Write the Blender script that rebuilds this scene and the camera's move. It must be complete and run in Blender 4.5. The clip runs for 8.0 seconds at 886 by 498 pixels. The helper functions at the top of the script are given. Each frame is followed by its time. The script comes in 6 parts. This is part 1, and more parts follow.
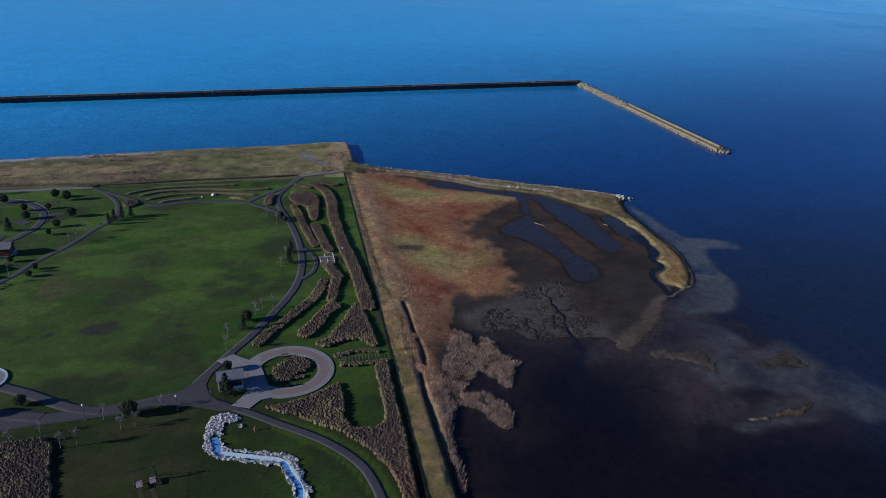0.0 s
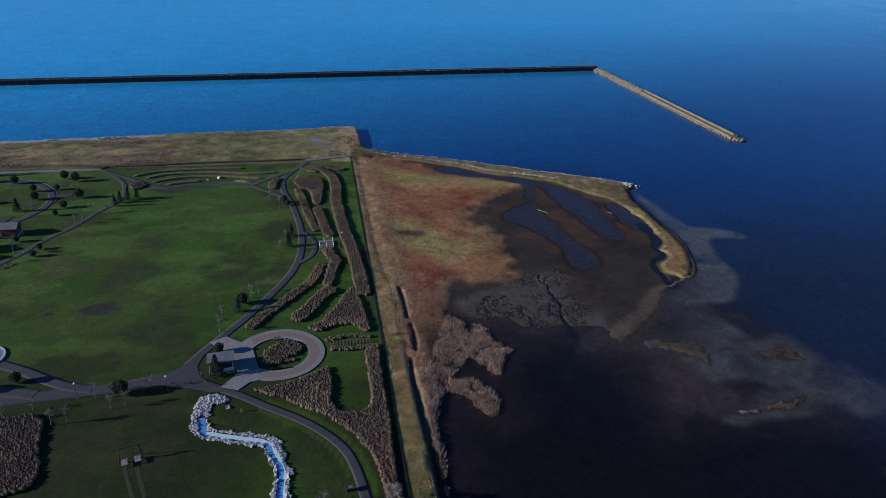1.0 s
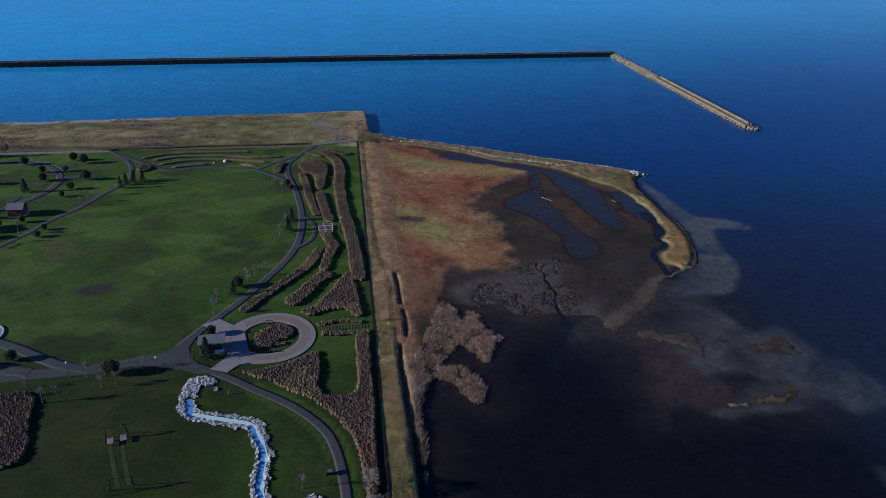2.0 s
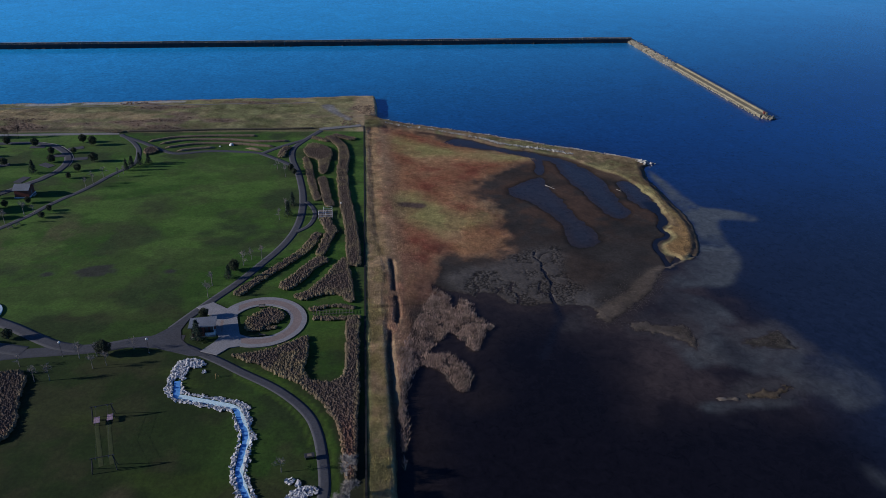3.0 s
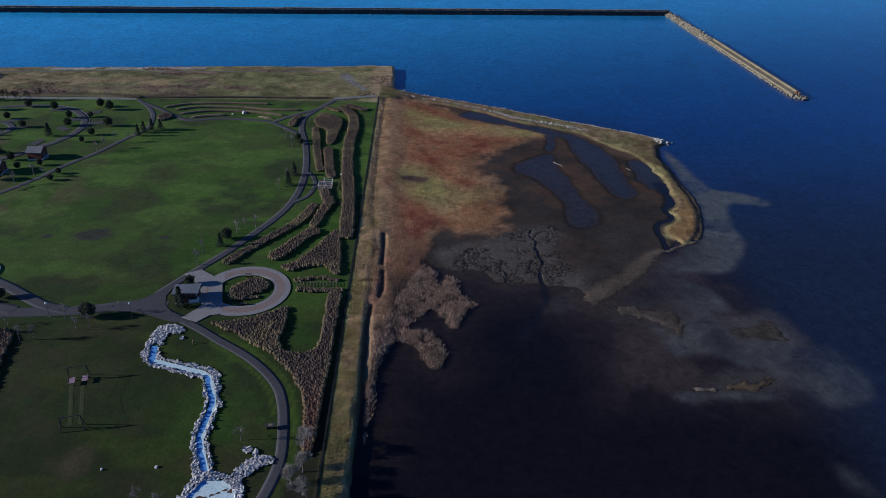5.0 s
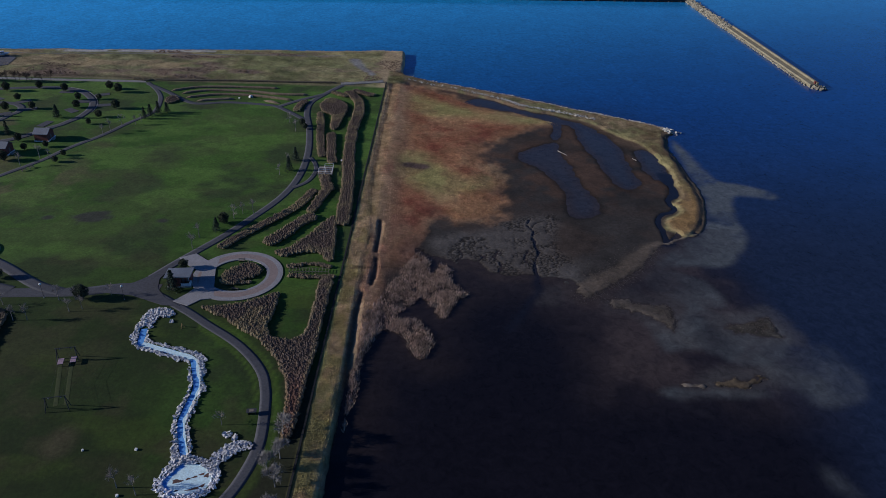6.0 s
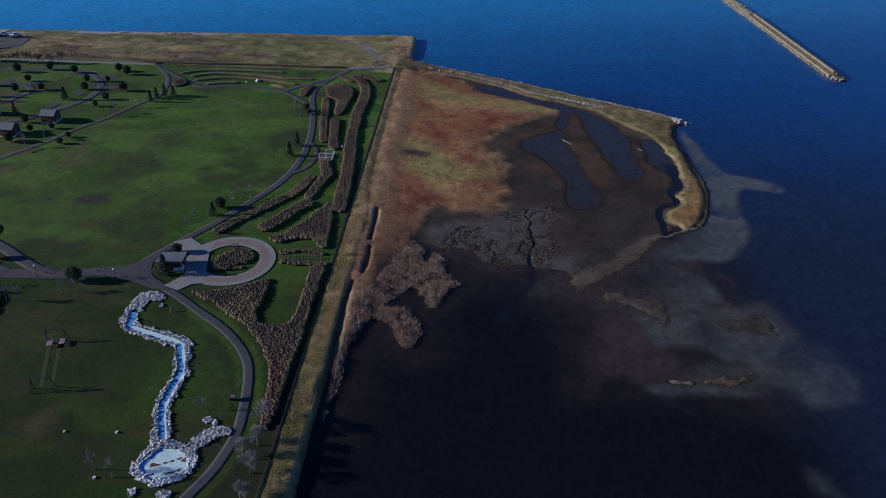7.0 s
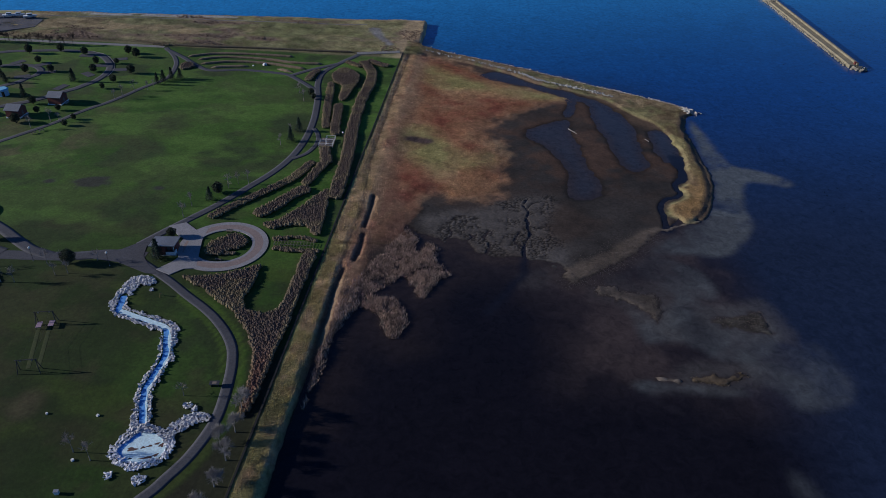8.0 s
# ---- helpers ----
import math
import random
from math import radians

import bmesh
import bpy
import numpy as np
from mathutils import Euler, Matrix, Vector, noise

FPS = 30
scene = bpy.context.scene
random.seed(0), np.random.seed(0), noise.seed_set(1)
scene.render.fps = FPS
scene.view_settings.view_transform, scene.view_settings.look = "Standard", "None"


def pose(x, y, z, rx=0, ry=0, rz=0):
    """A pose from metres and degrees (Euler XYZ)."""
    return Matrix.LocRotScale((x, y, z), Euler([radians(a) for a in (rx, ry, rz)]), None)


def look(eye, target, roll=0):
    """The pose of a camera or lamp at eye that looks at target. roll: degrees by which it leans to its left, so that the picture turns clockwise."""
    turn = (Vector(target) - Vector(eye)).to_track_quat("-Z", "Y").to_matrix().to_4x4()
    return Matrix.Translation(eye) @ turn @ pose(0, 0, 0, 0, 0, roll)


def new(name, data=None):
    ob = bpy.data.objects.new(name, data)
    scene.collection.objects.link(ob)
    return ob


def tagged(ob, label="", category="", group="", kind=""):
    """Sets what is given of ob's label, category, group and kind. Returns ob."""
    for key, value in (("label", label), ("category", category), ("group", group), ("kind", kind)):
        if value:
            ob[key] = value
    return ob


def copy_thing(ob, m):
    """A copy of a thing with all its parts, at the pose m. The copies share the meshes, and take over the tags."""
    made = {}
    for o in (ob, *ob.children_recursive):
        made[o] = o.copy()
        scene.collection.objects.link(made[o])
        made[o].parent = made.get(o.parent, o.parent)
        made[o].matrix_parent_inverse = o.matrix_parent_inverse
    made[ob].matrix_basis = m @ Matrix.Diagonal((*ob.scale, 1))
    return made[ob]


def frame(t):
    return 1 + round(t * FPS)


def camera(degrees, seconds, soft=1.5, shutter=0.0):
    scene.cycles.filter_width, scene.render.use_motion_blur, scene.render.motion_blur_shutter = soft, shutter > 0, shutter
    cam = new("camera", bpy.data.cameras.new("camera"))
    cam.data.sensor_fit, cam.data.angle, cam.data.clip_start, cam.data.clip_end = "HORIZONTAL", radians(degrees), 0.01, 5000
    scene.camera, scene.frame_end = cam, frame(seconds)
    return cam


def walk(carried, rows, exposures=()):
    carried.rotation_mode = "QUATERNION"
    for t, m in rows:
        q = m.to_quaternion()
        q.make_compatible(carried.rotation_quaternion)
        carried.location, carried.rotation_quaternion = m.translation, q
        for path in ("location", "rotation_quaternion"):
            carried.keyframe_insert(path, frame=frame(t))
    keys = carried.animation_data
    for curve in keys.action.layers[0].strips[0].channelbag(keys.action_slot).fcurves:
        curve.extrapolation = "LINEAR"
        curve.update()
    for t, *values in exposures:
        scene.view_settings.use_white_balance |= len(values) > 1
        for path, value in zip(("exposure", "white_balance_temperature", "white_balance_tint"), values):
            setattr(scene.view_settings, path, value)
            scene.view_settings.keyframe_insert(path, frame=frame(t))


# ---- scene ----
# ---------------- camera ----------------
def cam_pose(x, y, z, yaw, pitch, roll):
    return pose(x, y, z) @ pose(0, 0, 0, 0, 0, yaw) @ pose(0, 0, 0, 90 + pitch) @ pose(0, 0, 0, 0, 0, roll)


PATH = [
    (0.0, -33.09, 2.32, 108.29, -13.446, -24.047, 2.030),
    (0.5, -28.95, 1.63, 108.48, -12.457, -24.682, 2.014),
    (1.0, -24.81, 1.04, 108.67, -11.472, -25.309, 2.010),
    (1.5, -20.67, 0.56, 108.87, -10.488, -25.931, 2.014),
    (2.0, -16.53, 0.20, 109.07, -9.503, -26.548, 2.027),
    (2.5, -12.40, -0.04, 109.28, -8.518, -27.162, 2.044),
    (3.0, -8.26, -0.15, 109.49, -7.530, -27.773, 2.065),
    (3.5, -4.13, -0.14, 109.70, -6.537, -28.384, 2.088),
    (4.0, 0.00, 0.00, 109.92, -5.539, -28.993, 2.111),
    (4.5, 4.13, 0.28, 110.13, -4.534, -29.605, 2.132),
    (5.0, 8.26, 0.70, 110.36, -3.521, -30.218, 2.149),
    (5.5, 12.39, 1.26, 110.58, -2.498, -30.834, 2.161),
    (6.0, 16.51, 1.97, 110.81, -1.463, -31.456, 2.165),
    (6.5, 20.64, 2.83, 111.03, -0.416, -32.083, 2.160),
    (7.0, 24.76, 3.84, 111.26, 0.645, -32.716, 2.144),
    (7.5, 28.88, 5.02, 111.49, 1.721, -33.358, 2.115),
    (8.0, 33.00, 6.36, 111.72, 2.814, -34.009, 2.071),
]
cam = camera(64.0, 8.0, soft=0.55)
walk(cam, [(t, cam_pose(*v)) for t, *v in PATH], exposures=[(0.0, -0.13, 6100, 12), (8.0, -0.13, 6100, 12)])

# ---------------- world and sun ----------------
SUN_ELEVATION, SHADOW_HEADING = radians(18), radians(3)
to_sun = Vector((-math.cos(SHADOW_HEADING) * math.cos(SUN_ELEVATION), -math.sin(SHADOW_HEADING) * math.cos(SUN_ELEVATION), math.sin(SUN_ELEVATION)))
world = bpy.data.worlds.new("sky")
scene.world = world
world.use_nodes = True
wn = world.node_tree.nodes
sky = wn.new("ShaderNodeTexSky")
sky.sky_type, sky.sun_disc = "NISHITA", False
sky.sun_elevation = SUN_ELEVATION
sky.sun_rotation = math.atan2(to_sun.x, to_sun.y)
sky.altitude, sky.air_density, sky.dust_density, sky.ozone_density = 50, 0.8, 0.0, 9.0
world.node_tree.links.new(sky.outputs[0], wn["Background"].inputs[0])
wn["Background"].inputs[1].default_value = 0.095
sun = new("sun", bpy.data.lights.new("sun", "SUN"))
sun.data.energy, sun.data.angle, sun.data.color = 5.0, radians(0.6), (1.0, 0.92, 0.80)
sun.matrix_world = look(to_sun * 500, (0, 0, 0))


# ---------------- materials ----------------
def nodes_of(name):
    m = bpy.data.materials.new(name)
    m.use_nodes = True
    t = m.node_tree
    return m, t.nodes, t.links, t.nodes["Principled BSDF"]


def mix_rgb(n, l, kind, fac, a, b):
    x = n.new("ShaderNodeMix")
    x.data_type, x.blend_type = "RGBA", kind
    for sock, v in ((x.inputs[0], fac), (x.inputs[6], a), (x.inputs[7], b)):
        if hasattr(v, "is_output"):
            l.new(v, sock)
        elif isinstance(v, (int, float)):
            sock.default_value = v
        else:
            sock.default_value = (*v[:3], 1)
    return x.outputs[2]


def noise_out(n, l, scale, detail=4.0, rough=0.6, coord=None, distort=0.0):
    t = n.new("ShaderNodeTexNoise")
    t.inputs["Scale"].default_value, t.inputs["Detail"].default_value = scale, detail
    t.inputs["Roughness"].default_value, t.inputs["Distortion"].default_value = rough, distort
    if coord is None:
        coord = n.new("ShaderNodeNewGeometry").outputs["Position"]
    l.new(coord, t.inputs["Vector"])
    return t.outputs[0]


def ramp_out(n, l, fac, stops):
    r = n.new("ShaderNodeValToRGB")
    while len(r.color_ramp.elements) < len(stops):
        r.color_ramp.elements.new(0.5)
    for e, (p, c) in zip(r.color_ramp.elements, stops):
        e.position = p
        e.color = (c, c, c, 1) if isinstance(c, (int, float)) else (*c, 1)
    l.new(fac, r.inputs[0])
    return r.outputs[0]


def add_bump(n, l, b, height, strength, dist):
    u = n.new("ShaderNodeBump")
    u.inputs["Strength"].default_value, u.inputs["Distance"].default_value = strength, dist
    l.new(height, u.inputs["Height"])
    l.new(u.outputs[0], b.inputs["Normal"])


def surface(name, color, dark, big=0.2, fine=3.0, rough=0.85, bump=0.3, dist=0.05, metal=0.0, spec=0.3, rand=0.0):
    """Two noise scales mix a colour and a darker or different one."""
    m, n, l, b = nodes_of(name)
    a = ramp_out(n, l, noise_out(n, l, big, 5, 0.65), [(0.3, 0.0), (0.7, 1.0)])
    f = noise_out(n, l, fine, 6, 0.7)
    c = mix_rgb(n, l, "MIX", a, color, dark)
    c = mix_rgb(n, l, "MULTIPLY", 0.75, c, ramp_out(n, l, f, [(0.25, 0.45), (0.75, 1.35)]))
    if rand:
        o = n.new("ShaderNodeObjectInfo").outputs["Random"]
        c = mix_rgb(n, l, "MULTIPLY", 1.0, c, ramp_out(n, l, o, [(0.0, 1 - rand), (1.0, 1 + rand)]))
    l.new(c, b.inputs["Base Color"])
    b.inputs["Roughness"].default_value, b.inputs["Metallic"].default_value = rough, metal
    b.inputs["Specular IOR Level"].default_value = spec
    add_bump(n, l, b, f, bump, dist)
    return m


def cover_material(name, fine, low, high, rough, bump, dist, islands=False, mottle=1.0):
    """The plants or soil that the colour attribute names, with grain of their own."""
    m, n, l, b = nodes_of(name)
    at = n.new("ShaderNodeVertexColor")
    at.layer_name = "cover"
    f = noise_out(n, l, fine, 6, 0.72)
    c = mix_rgb(n, l, "MULTIPLY", 1.0, at.outputs[0], ramp_out(n, l, f, [(0.25, low), (0.75, high)]))
    g = noise_out(n, l, 0.11, 5, 0.6, distort=0.6)
    c = mix_rgb(n, l, "MULTIPLY", 1.0, c, ramp_out(n, l, g, [(0.25, 1 - 0.28 * mottle), (0.75, 1 + 0.28 * mottle)]))
    w = noise_out(n, l, 0.42, 6, 0.7, distort=0.4)
    c = mix_rgb(n, l, "MULTIPLY", 1.0, c, ramp_out(n, l, w, [(0.28, 1 - 0.48 * mottle), (0.72, 1 + 0.48 * mottle)]))
    if islands:
        r = n.new("ShaderNodeNewGeometry").outputs["Random Per Island"]
        c = mix_rgb(n, l, "MULTIPLY", 1.0, c, ramp_out(n, l, r, [(0.0, 0.84), (1.0, 1.16)]))
    l.new(c, b.inputs["Base Color"])
    b.inputs["Roughness"].default_value = rough
    b.inputs["Specular IOR Level"].default_value = 0.2
    if dist:
        add_bump(n, l, b, f, bump, dist)
    return m


def water_material():
    m, n, l, b = nodes_of("lake_water")
    at = n.new("ShaderNodeVertexColor")
    at.layer_name = "cover"
    g = noise_out(n, l, 0.05, 5, 0.62, distort=1.2)
    c = mix_rgb(n, l, "MULTIPLY", 1.0, at.outputs[0], ramp_out(n, l, g, [(0.25, 0.84), (0.75, 1.16)]))
    c = mix_rgb(n, l, "MULTIPLY", 1.0, c, ramp_out(n, l, noise_out(n, l, 0.45, 8, 0.75, distort=0.8), [(0.3, 0.62), (0.7, 1.38)]))
    l.new(c, b.inputs["Base Color"])
    r = ramp_out(n, l, noise_out(n, l, 0.006, 4, 0.6, distort=1.5), [(0.3, 0.10), (0.7, 0.22)])
    l.new(r, b.inputs["Roughness"])
    b.inputs["IOR"].default_value = 1.33
    b.inputs["Specular IOR Level"].default_value = 0.32
    add_bump(n, l, b, noise_out(n, l, 0.55, 5, 0.6), 0.05, 0.25)
    return m


M_GROUND = cover_material("turf_and_soil", 1.3, 0.60, 1.36, 0.95, 0.5, 0.10, mottle=0.55)
M_TUFT = cover_material("dry_grass", 0.9, 0.58, 1.42, 0.9, 0, 0, islands=True)
M_SHRUB = cover_material("leafless_twigs", 1.4, 0.70, 1.28, 0.9, 0, 0, islands=True, mottle=0.35)
M_WATER = water_material()
M_ASPHALT = surface("asphalt", (0.072, 0.074, 0.088), (0.054, 0.056, 0.068), 0.15, 2.2, 0.9, 0.15, 0.02)
M_GRAVEL = surface("pale_gravel_road", (0.25, 0.245, 0.24), (0.18, 0.175, 0.17), 0.3, 2.0, 0.9, 0.2, 0.03)
M_PAVING = surface("light_paving", (0.28, 0.27, 0.285), (0.215, 0.215, 0.23), 0.3, 2.5, 0.85, 0.15, 0.02)
M_PAVING_WARM = surface("pinkish_paving", (0.26, 0.20, 0.185), (0.215, 0.17, 0.16), 0.4, 2.5, 0.85, 0.15, 0.02)
M_CONCRETE = surface("weathered_concrete", (0.36, 0.34, 0.30), (0.20, 0.19, 0.16), 0.25, 1.5, 0.88, 0.3, 0.05)
M_CONCRETE_WARM = surface("buff_concrete", (0.29, 0.255, 0.17), (0.17, 0.15, 0.11), 0.3, 1.0, 0.88, 0.3, 0.05)
# breakwater stone kept dark: its shaded south face is put into the colour
M_DARKSTONE = surface("shaded_dark_stone", (0.055, 0.055, 0.06), (0.025, 0.026, 0.03), 0.2, 0.8, 0.7, 0.5, 0.2)
M_BARK = surface("bark", (0.13, 0.095, 0.07), (0.07, 0.05, 0.04), 0.8, 6.0, 0.95, 0.4, 0.03)
M_PALEBARK = surface("pale_bark", (0.30, 0.27, 0.25), (0.18, 0.16, 0.15), 0.8, 6.0, 0.95, 0.4, 0.03)


# ---------------- mesh helpers ----------------
def fast_mesh(name, verts, faces, mat, smooth=False, cover=None):
    """A mesh from arrays: verts (n, 3) and faces (m, 3 or 4); cover: a colour for each vertex."""
    verts, faces = np.asarray(verts, np.float32), np.asarray(faces, np.int32)
    k = faces.shape[1]
    me = bpy.data.meshes.new(name)
    me.vertices.add(len(verts))
    me.vertices.foreach_set("co", verts.ravel())
    me.loops.add(faces.size)
    me.loops.foreach_set("vertex_index", faces.ravel())
    me.polygons.add(len(faces))
    me.polygons.foreach_set("loop_start", np.arange(0, faces.size, k, dtype=np.int32))
    me.polygons.foreach_set("use_smooth", np.full(len(faces), smooth))
    me.update(calc_edges=True)
    if cover is not None:
        at = me.attributes.new("cover", "FLOAT_COLOR", "POINT")
        rgba = np.ones((len(verts), 4), np.float32)
        rgba[:, :3] = cover
        at.data.foreach_set("color", rgba.ravel())
    me.materials.append(mat)
    return me


def part(name, data, mat=None, parent=None, label=""):
    """Links a mesh or a bmesh as one object, under a thing or a part if there is one."""
    if isinstance(data, bmesh.types.BMesh):
        me = bpy.data.meshes.new(name)
        data.to_mesh(me)
        data.free()
        me.materials.append(mat)
        data = me
    ob = new(name, data)
    if parent is not None:
        ob.parent = parent
    if label:
        ob["label"] = label
    return ob


def thing(name, x, y, z, turn=0.0, label="", category="", group="", kind=""):
    ob = new(name)
    ob.empty_display_size = 0.2
    ob.matrix_world = pose(x, y, z, 0, 0, turn)
    return tagged(ob, label, category, group, kind)


def box(bm, x0, y0, z0, x1, y1, z1, bevel=0.0):
    """Adds a box to a bmesh, with its edges bevelled where asked."""
    g = bmesh.ops.create_cube(bm, size=1.0, matrix=Matrix.LocRotScale(((x0 + x1) / 2, (y0 + y1) / 2, (z0 + z1) / 2), None, (x1 - x0, y1 - y0, z1 - z0)))
    if bevel:
        es = list({e for v in g["verts"] for e in v.link_edges})
        bmesh.ops.bevel(bm, geom=es, offset=bevel, segments=1, affect="EDGES")
    return bm


def rod(bm, a, b, r0, r1=None, sides=6):
    a, b = Vector(a), Vector(b)
    d = b - a
    m = Matrix.Translation((a + b) / 2) @ d.to_track_quat("Z", "Y").to_matrix().to_4x4()
    bmesh.ops.create_cone(bm, cap_ends=True, segments=sides, radius1=r0, radius2=r0 if r1 is None else r1, depth=d.length, matrix=m)
    return bm


def spline(pts, step=1.5, closed=False):
    """A smooth line through the given corners, at even steps."""
    p = np.array(pts, float)
    n = len(p)
    if n == 2 and not closed:
        k = max(2, int(np.linalg.norm(p[1] - p[0]) / step) + 1)
        return p[0] + (p[1] - p[0]) * np.linspace(0, 1, k)[:, None]
    out = []
    for i in range(n if closed else n - 1):
        if closed:
            a, b, c, d = p[i - 1], p[i], p[(i + 1) % n], p[(i + 2) % n]
        else:
            a, b, c, d = p[max(i - 1, 0)], p[i], p[i + 1], p[min(i + 2, n - 1)]
        k = max(2, int(np.linalg.norm(c - b) / step) + 1)
        for t in np.linspace(0, 1, k, endpoint=False):
            out.append(0.5 * (2 * b + (c - a) * t + (2 * a - 5 * b + 4 * c - d) * t * t + (3 * b - a - 3 * c + d) * t ** 3))
    if not closed:
        out.append(p[-1])
    return np.array(out)


def near_mask(x, y, line, reach=36.0):
    (x0, y0), (x1, y1) = line.min(0) - reach, line.max(0) + reach
    return (x > x0) & (x < x1) & (y > y0) & (y < y1)


def line_distance(x, y, line, closed=False):
    """The distance of points from a line of corners; far points keep a large number."""
    x, y = np.broadcast_arrays(np.asarray(x, float), np.asarray(y, float))
    out = np.full(x.shape, 1e3)
    k = near_mask(x, y, line)
    px, py = x[k], y[k]
    d = np.full(px.shape, 1e9)
    q = np.vstack([line, line[:1]]) if closed else line
    for (ax, ay), (bx, by) in zip(q[:-1], q[1:]):
        ux, uy = bx - ax, by - ay
        t = np.clip(((px - ax) * ux + (py - ay) * uy) / (ux * ux + uy * uy + 1e-9), 0, 1)
        d = np.minimum(d, (px - ax - t * ux) ** 2 + (py - ay - t * uy) ** 2)
    out[k] = np.sqrt(d)
    return out


def area_distance(x, y, area):
    """Positive inside a closed outline, negative outside."""
    x, y = np.broadcast_arrays(np.asarray(x, float), np.asarray(y, float))
    out = np.full(x.shape, -1e3)
    k = near_mask(x, y, area)
    px, py = x[k], y[k]
    inside = np.zeros(px.shape, bool)
    for (ax, ay), (bx, by) in zip(area, np.roll(area, -1, 0)):
        if ay != by:
            inside ^= ((ay > py) != (by > py)) & (px < (bx - ax) * (py - ay) / (by - ay) + ax)
    d = line_distance(px, py, area, True)
    out[k] = np.where(inside, d, -d)
    return out


LATTICE = np.random.RandomState(7).rand(256, 256)


def value_noise(x, y, size, seed=0):
    """Smooth noise from 0 to 1 with features of about that size."""
    u, v = x / size + 37.3 * seed + 500, y / size + 11.7 * seed + 500
    i, j = np.floor(u).astype(int), np.floor(v).astype(int)
    a, b = u - i, v - j
    a, b = a * a * (3 - 2 * a), b * b * (3 - 2 * b)
    g = lambda p, q: LATTICE[p % 256, q % 256]
    return (g(i, j) * (1 - a) + g(i + 1, j) * a) * (1 - b) + (g(i, j + 1) * (1 - a) + g(i + 1, j + 1) * a) * b


def fbm(x, y, size, seed=0, octaves=4):
    s, w, total = 0.0, 1.0, 0.0
    for k in range(octaves):
        s = s + w * value_noise(x, y, size / 2 ** k, seed + k)
        total, w = total + w, w * 0.55
    return s / total


def ease(a, b, v):
    t = np.clip((v - a) / (b - a), 0, 1)
    return t * t * (3 - 2 * t)


# ---------------- the plan ----------------
def wall_x(y):
    return -8.3 + (y - 100) * 0.0143


def shore_y(x):
    return 383.4 + 0.087 * x


COAST = spline([(4, 343), (20.6, 336), (46.9, 323.5), (71.5, 309.5), (94.8, 297), (112.5, 287.2), (117.6, 279.8)], 3)
COAST_INNER = spline([(6, 336), (15, 333), (31.8, 325.6), (42, 318.8), (49.5, 314.2), (56.5, 307.6), (68.4, 301.8), (77.9, 297.5), (87.4, 292.2)], 3)
BANK_OUTER = [(4.1, 343.5), (20.6, 336.5), (33.9, 330.5), (46.9, 324), (59.4, 317), (71.5, 310), (83.2, 303.5), (94.8, 297.5), (105.9, 291.2), (112.5, 287.7), (116.8, 284), (118, 279.5)]
SPIT_OUTER = [(113.8, 275.4), (111.2, 263.5), (111.4, 254.7), (111.8, 245.8), (111.3, 238.4), (111.6, 232.8), (111.9, 226.9), (111.4, 220.8), (110.2, 214.5), (108.4, 208.1), (106.4, 202.4), (103.4, 197.3), (99.5, 193.4), (96.0, 192.9), (94.6, 195.6), (92.4, 197.9)]
SPIT_INNER = [(92.4, 201.0), (93.6, 204.2), (96.2, 207.1), (99.8, 209.9), (100.0, 213.8), (98.9, 216.0), (101.8, 219.1), (104.2, 224.1), (104.6, 230.4), (105.1, 238.9), (105.2, 246.3), (103.8, 250.2), (103.5, 257.6), (102, 263), (99.8, 268.4), (95.3, 272.6), (90.2, 280.2), (84.8, 288.3), (78.2, 292.5), (69, 297.5), (57, 303.3), (45.4, 313.1), (32.8, 321), (20, 327.4), (6.7, 331.4), (0, 330.5), (-7, 331), (-8, 347), (2, 347.5)]
SPIT = spline(BANK_OUTER + SPIT_OUTER + SPIT_INNER, 2, True)
ERODED = spline([(116, 280), (113.3, 275.4), (110.6, 263.5), (110.9, 254.7), (111.1, 245.8), (110.8, 238.4), (111.2, 232.8), (111.4, 226.9), (110.8, 220.8), (109.5, 214.5), (107.6, 208.1), (105.6, 202.4), (102.7, 197.3)], 2)
GRASS_EDGE = [(-8.9, 60), (-6, 330), (6.7, 332), (22.5, 321.3), (32.2, 310.4), (39.3, 303.7), (46.7, 300.8), (56.2, 295.8), (64.4, 292.4), (69.3, 288.9), (64.3, 284.8), (57.3, 280.1), (50.2, 273.7), (41.9, 265.1), (36.4, 257.6), (37.1, 248.2), (40.4, 240.3), (41.4, 232.8), (41.9, 224.8), (42, 216.8), (41.8, 210.4), (39.3, 205.2), (34.9, 200.6), (31, 199.1), (27.8, 200.3), (24.9, 198.8), (23, 201.6), (19.9, 204.3), (17.1, 200.1), (16, 193.5), (14.8, 186.5), (13.7, 180.5)]
REED_EDGE = [(16.2, 177.4), (18, 170.1), (19.9, 173.7), (22.4, 173.7), (24.1, 170), (24.5, 164.7), (26, 161.3), (28.2, 159.3), (25.6, 155.9), (23.7, 152.3), (21.7, 148.4), (19.4, 148.4), (17.9, 151.5), (16.7, 155.4), (15, 157.3), (13, 154.2), (10.7, 151.2), (9.2, 149.3), (11.8, 149), (14.1, 149.1), (16, 146.1), (17.5, 142.8)]
REED_FOOT = [(18.3, 139.1), (18.2, 136), (17.1, 132.2), (15.5, 131.2), (14, 132.1), (12.3, 133.9), (11.3, 137.1), (10.6, 139.8), (9.6, 141.7), (7.8, 142.2), (6, 142.3), (4.5, 140.1), (3.3, 136.6), (2.7, 133.2), (2.2, 128.9), (1.5, 121.2), (0.5, 114.1), (0.3, 107.6), (-0.3, 101.4), (-1.1, 95.7), (-1, 60)]
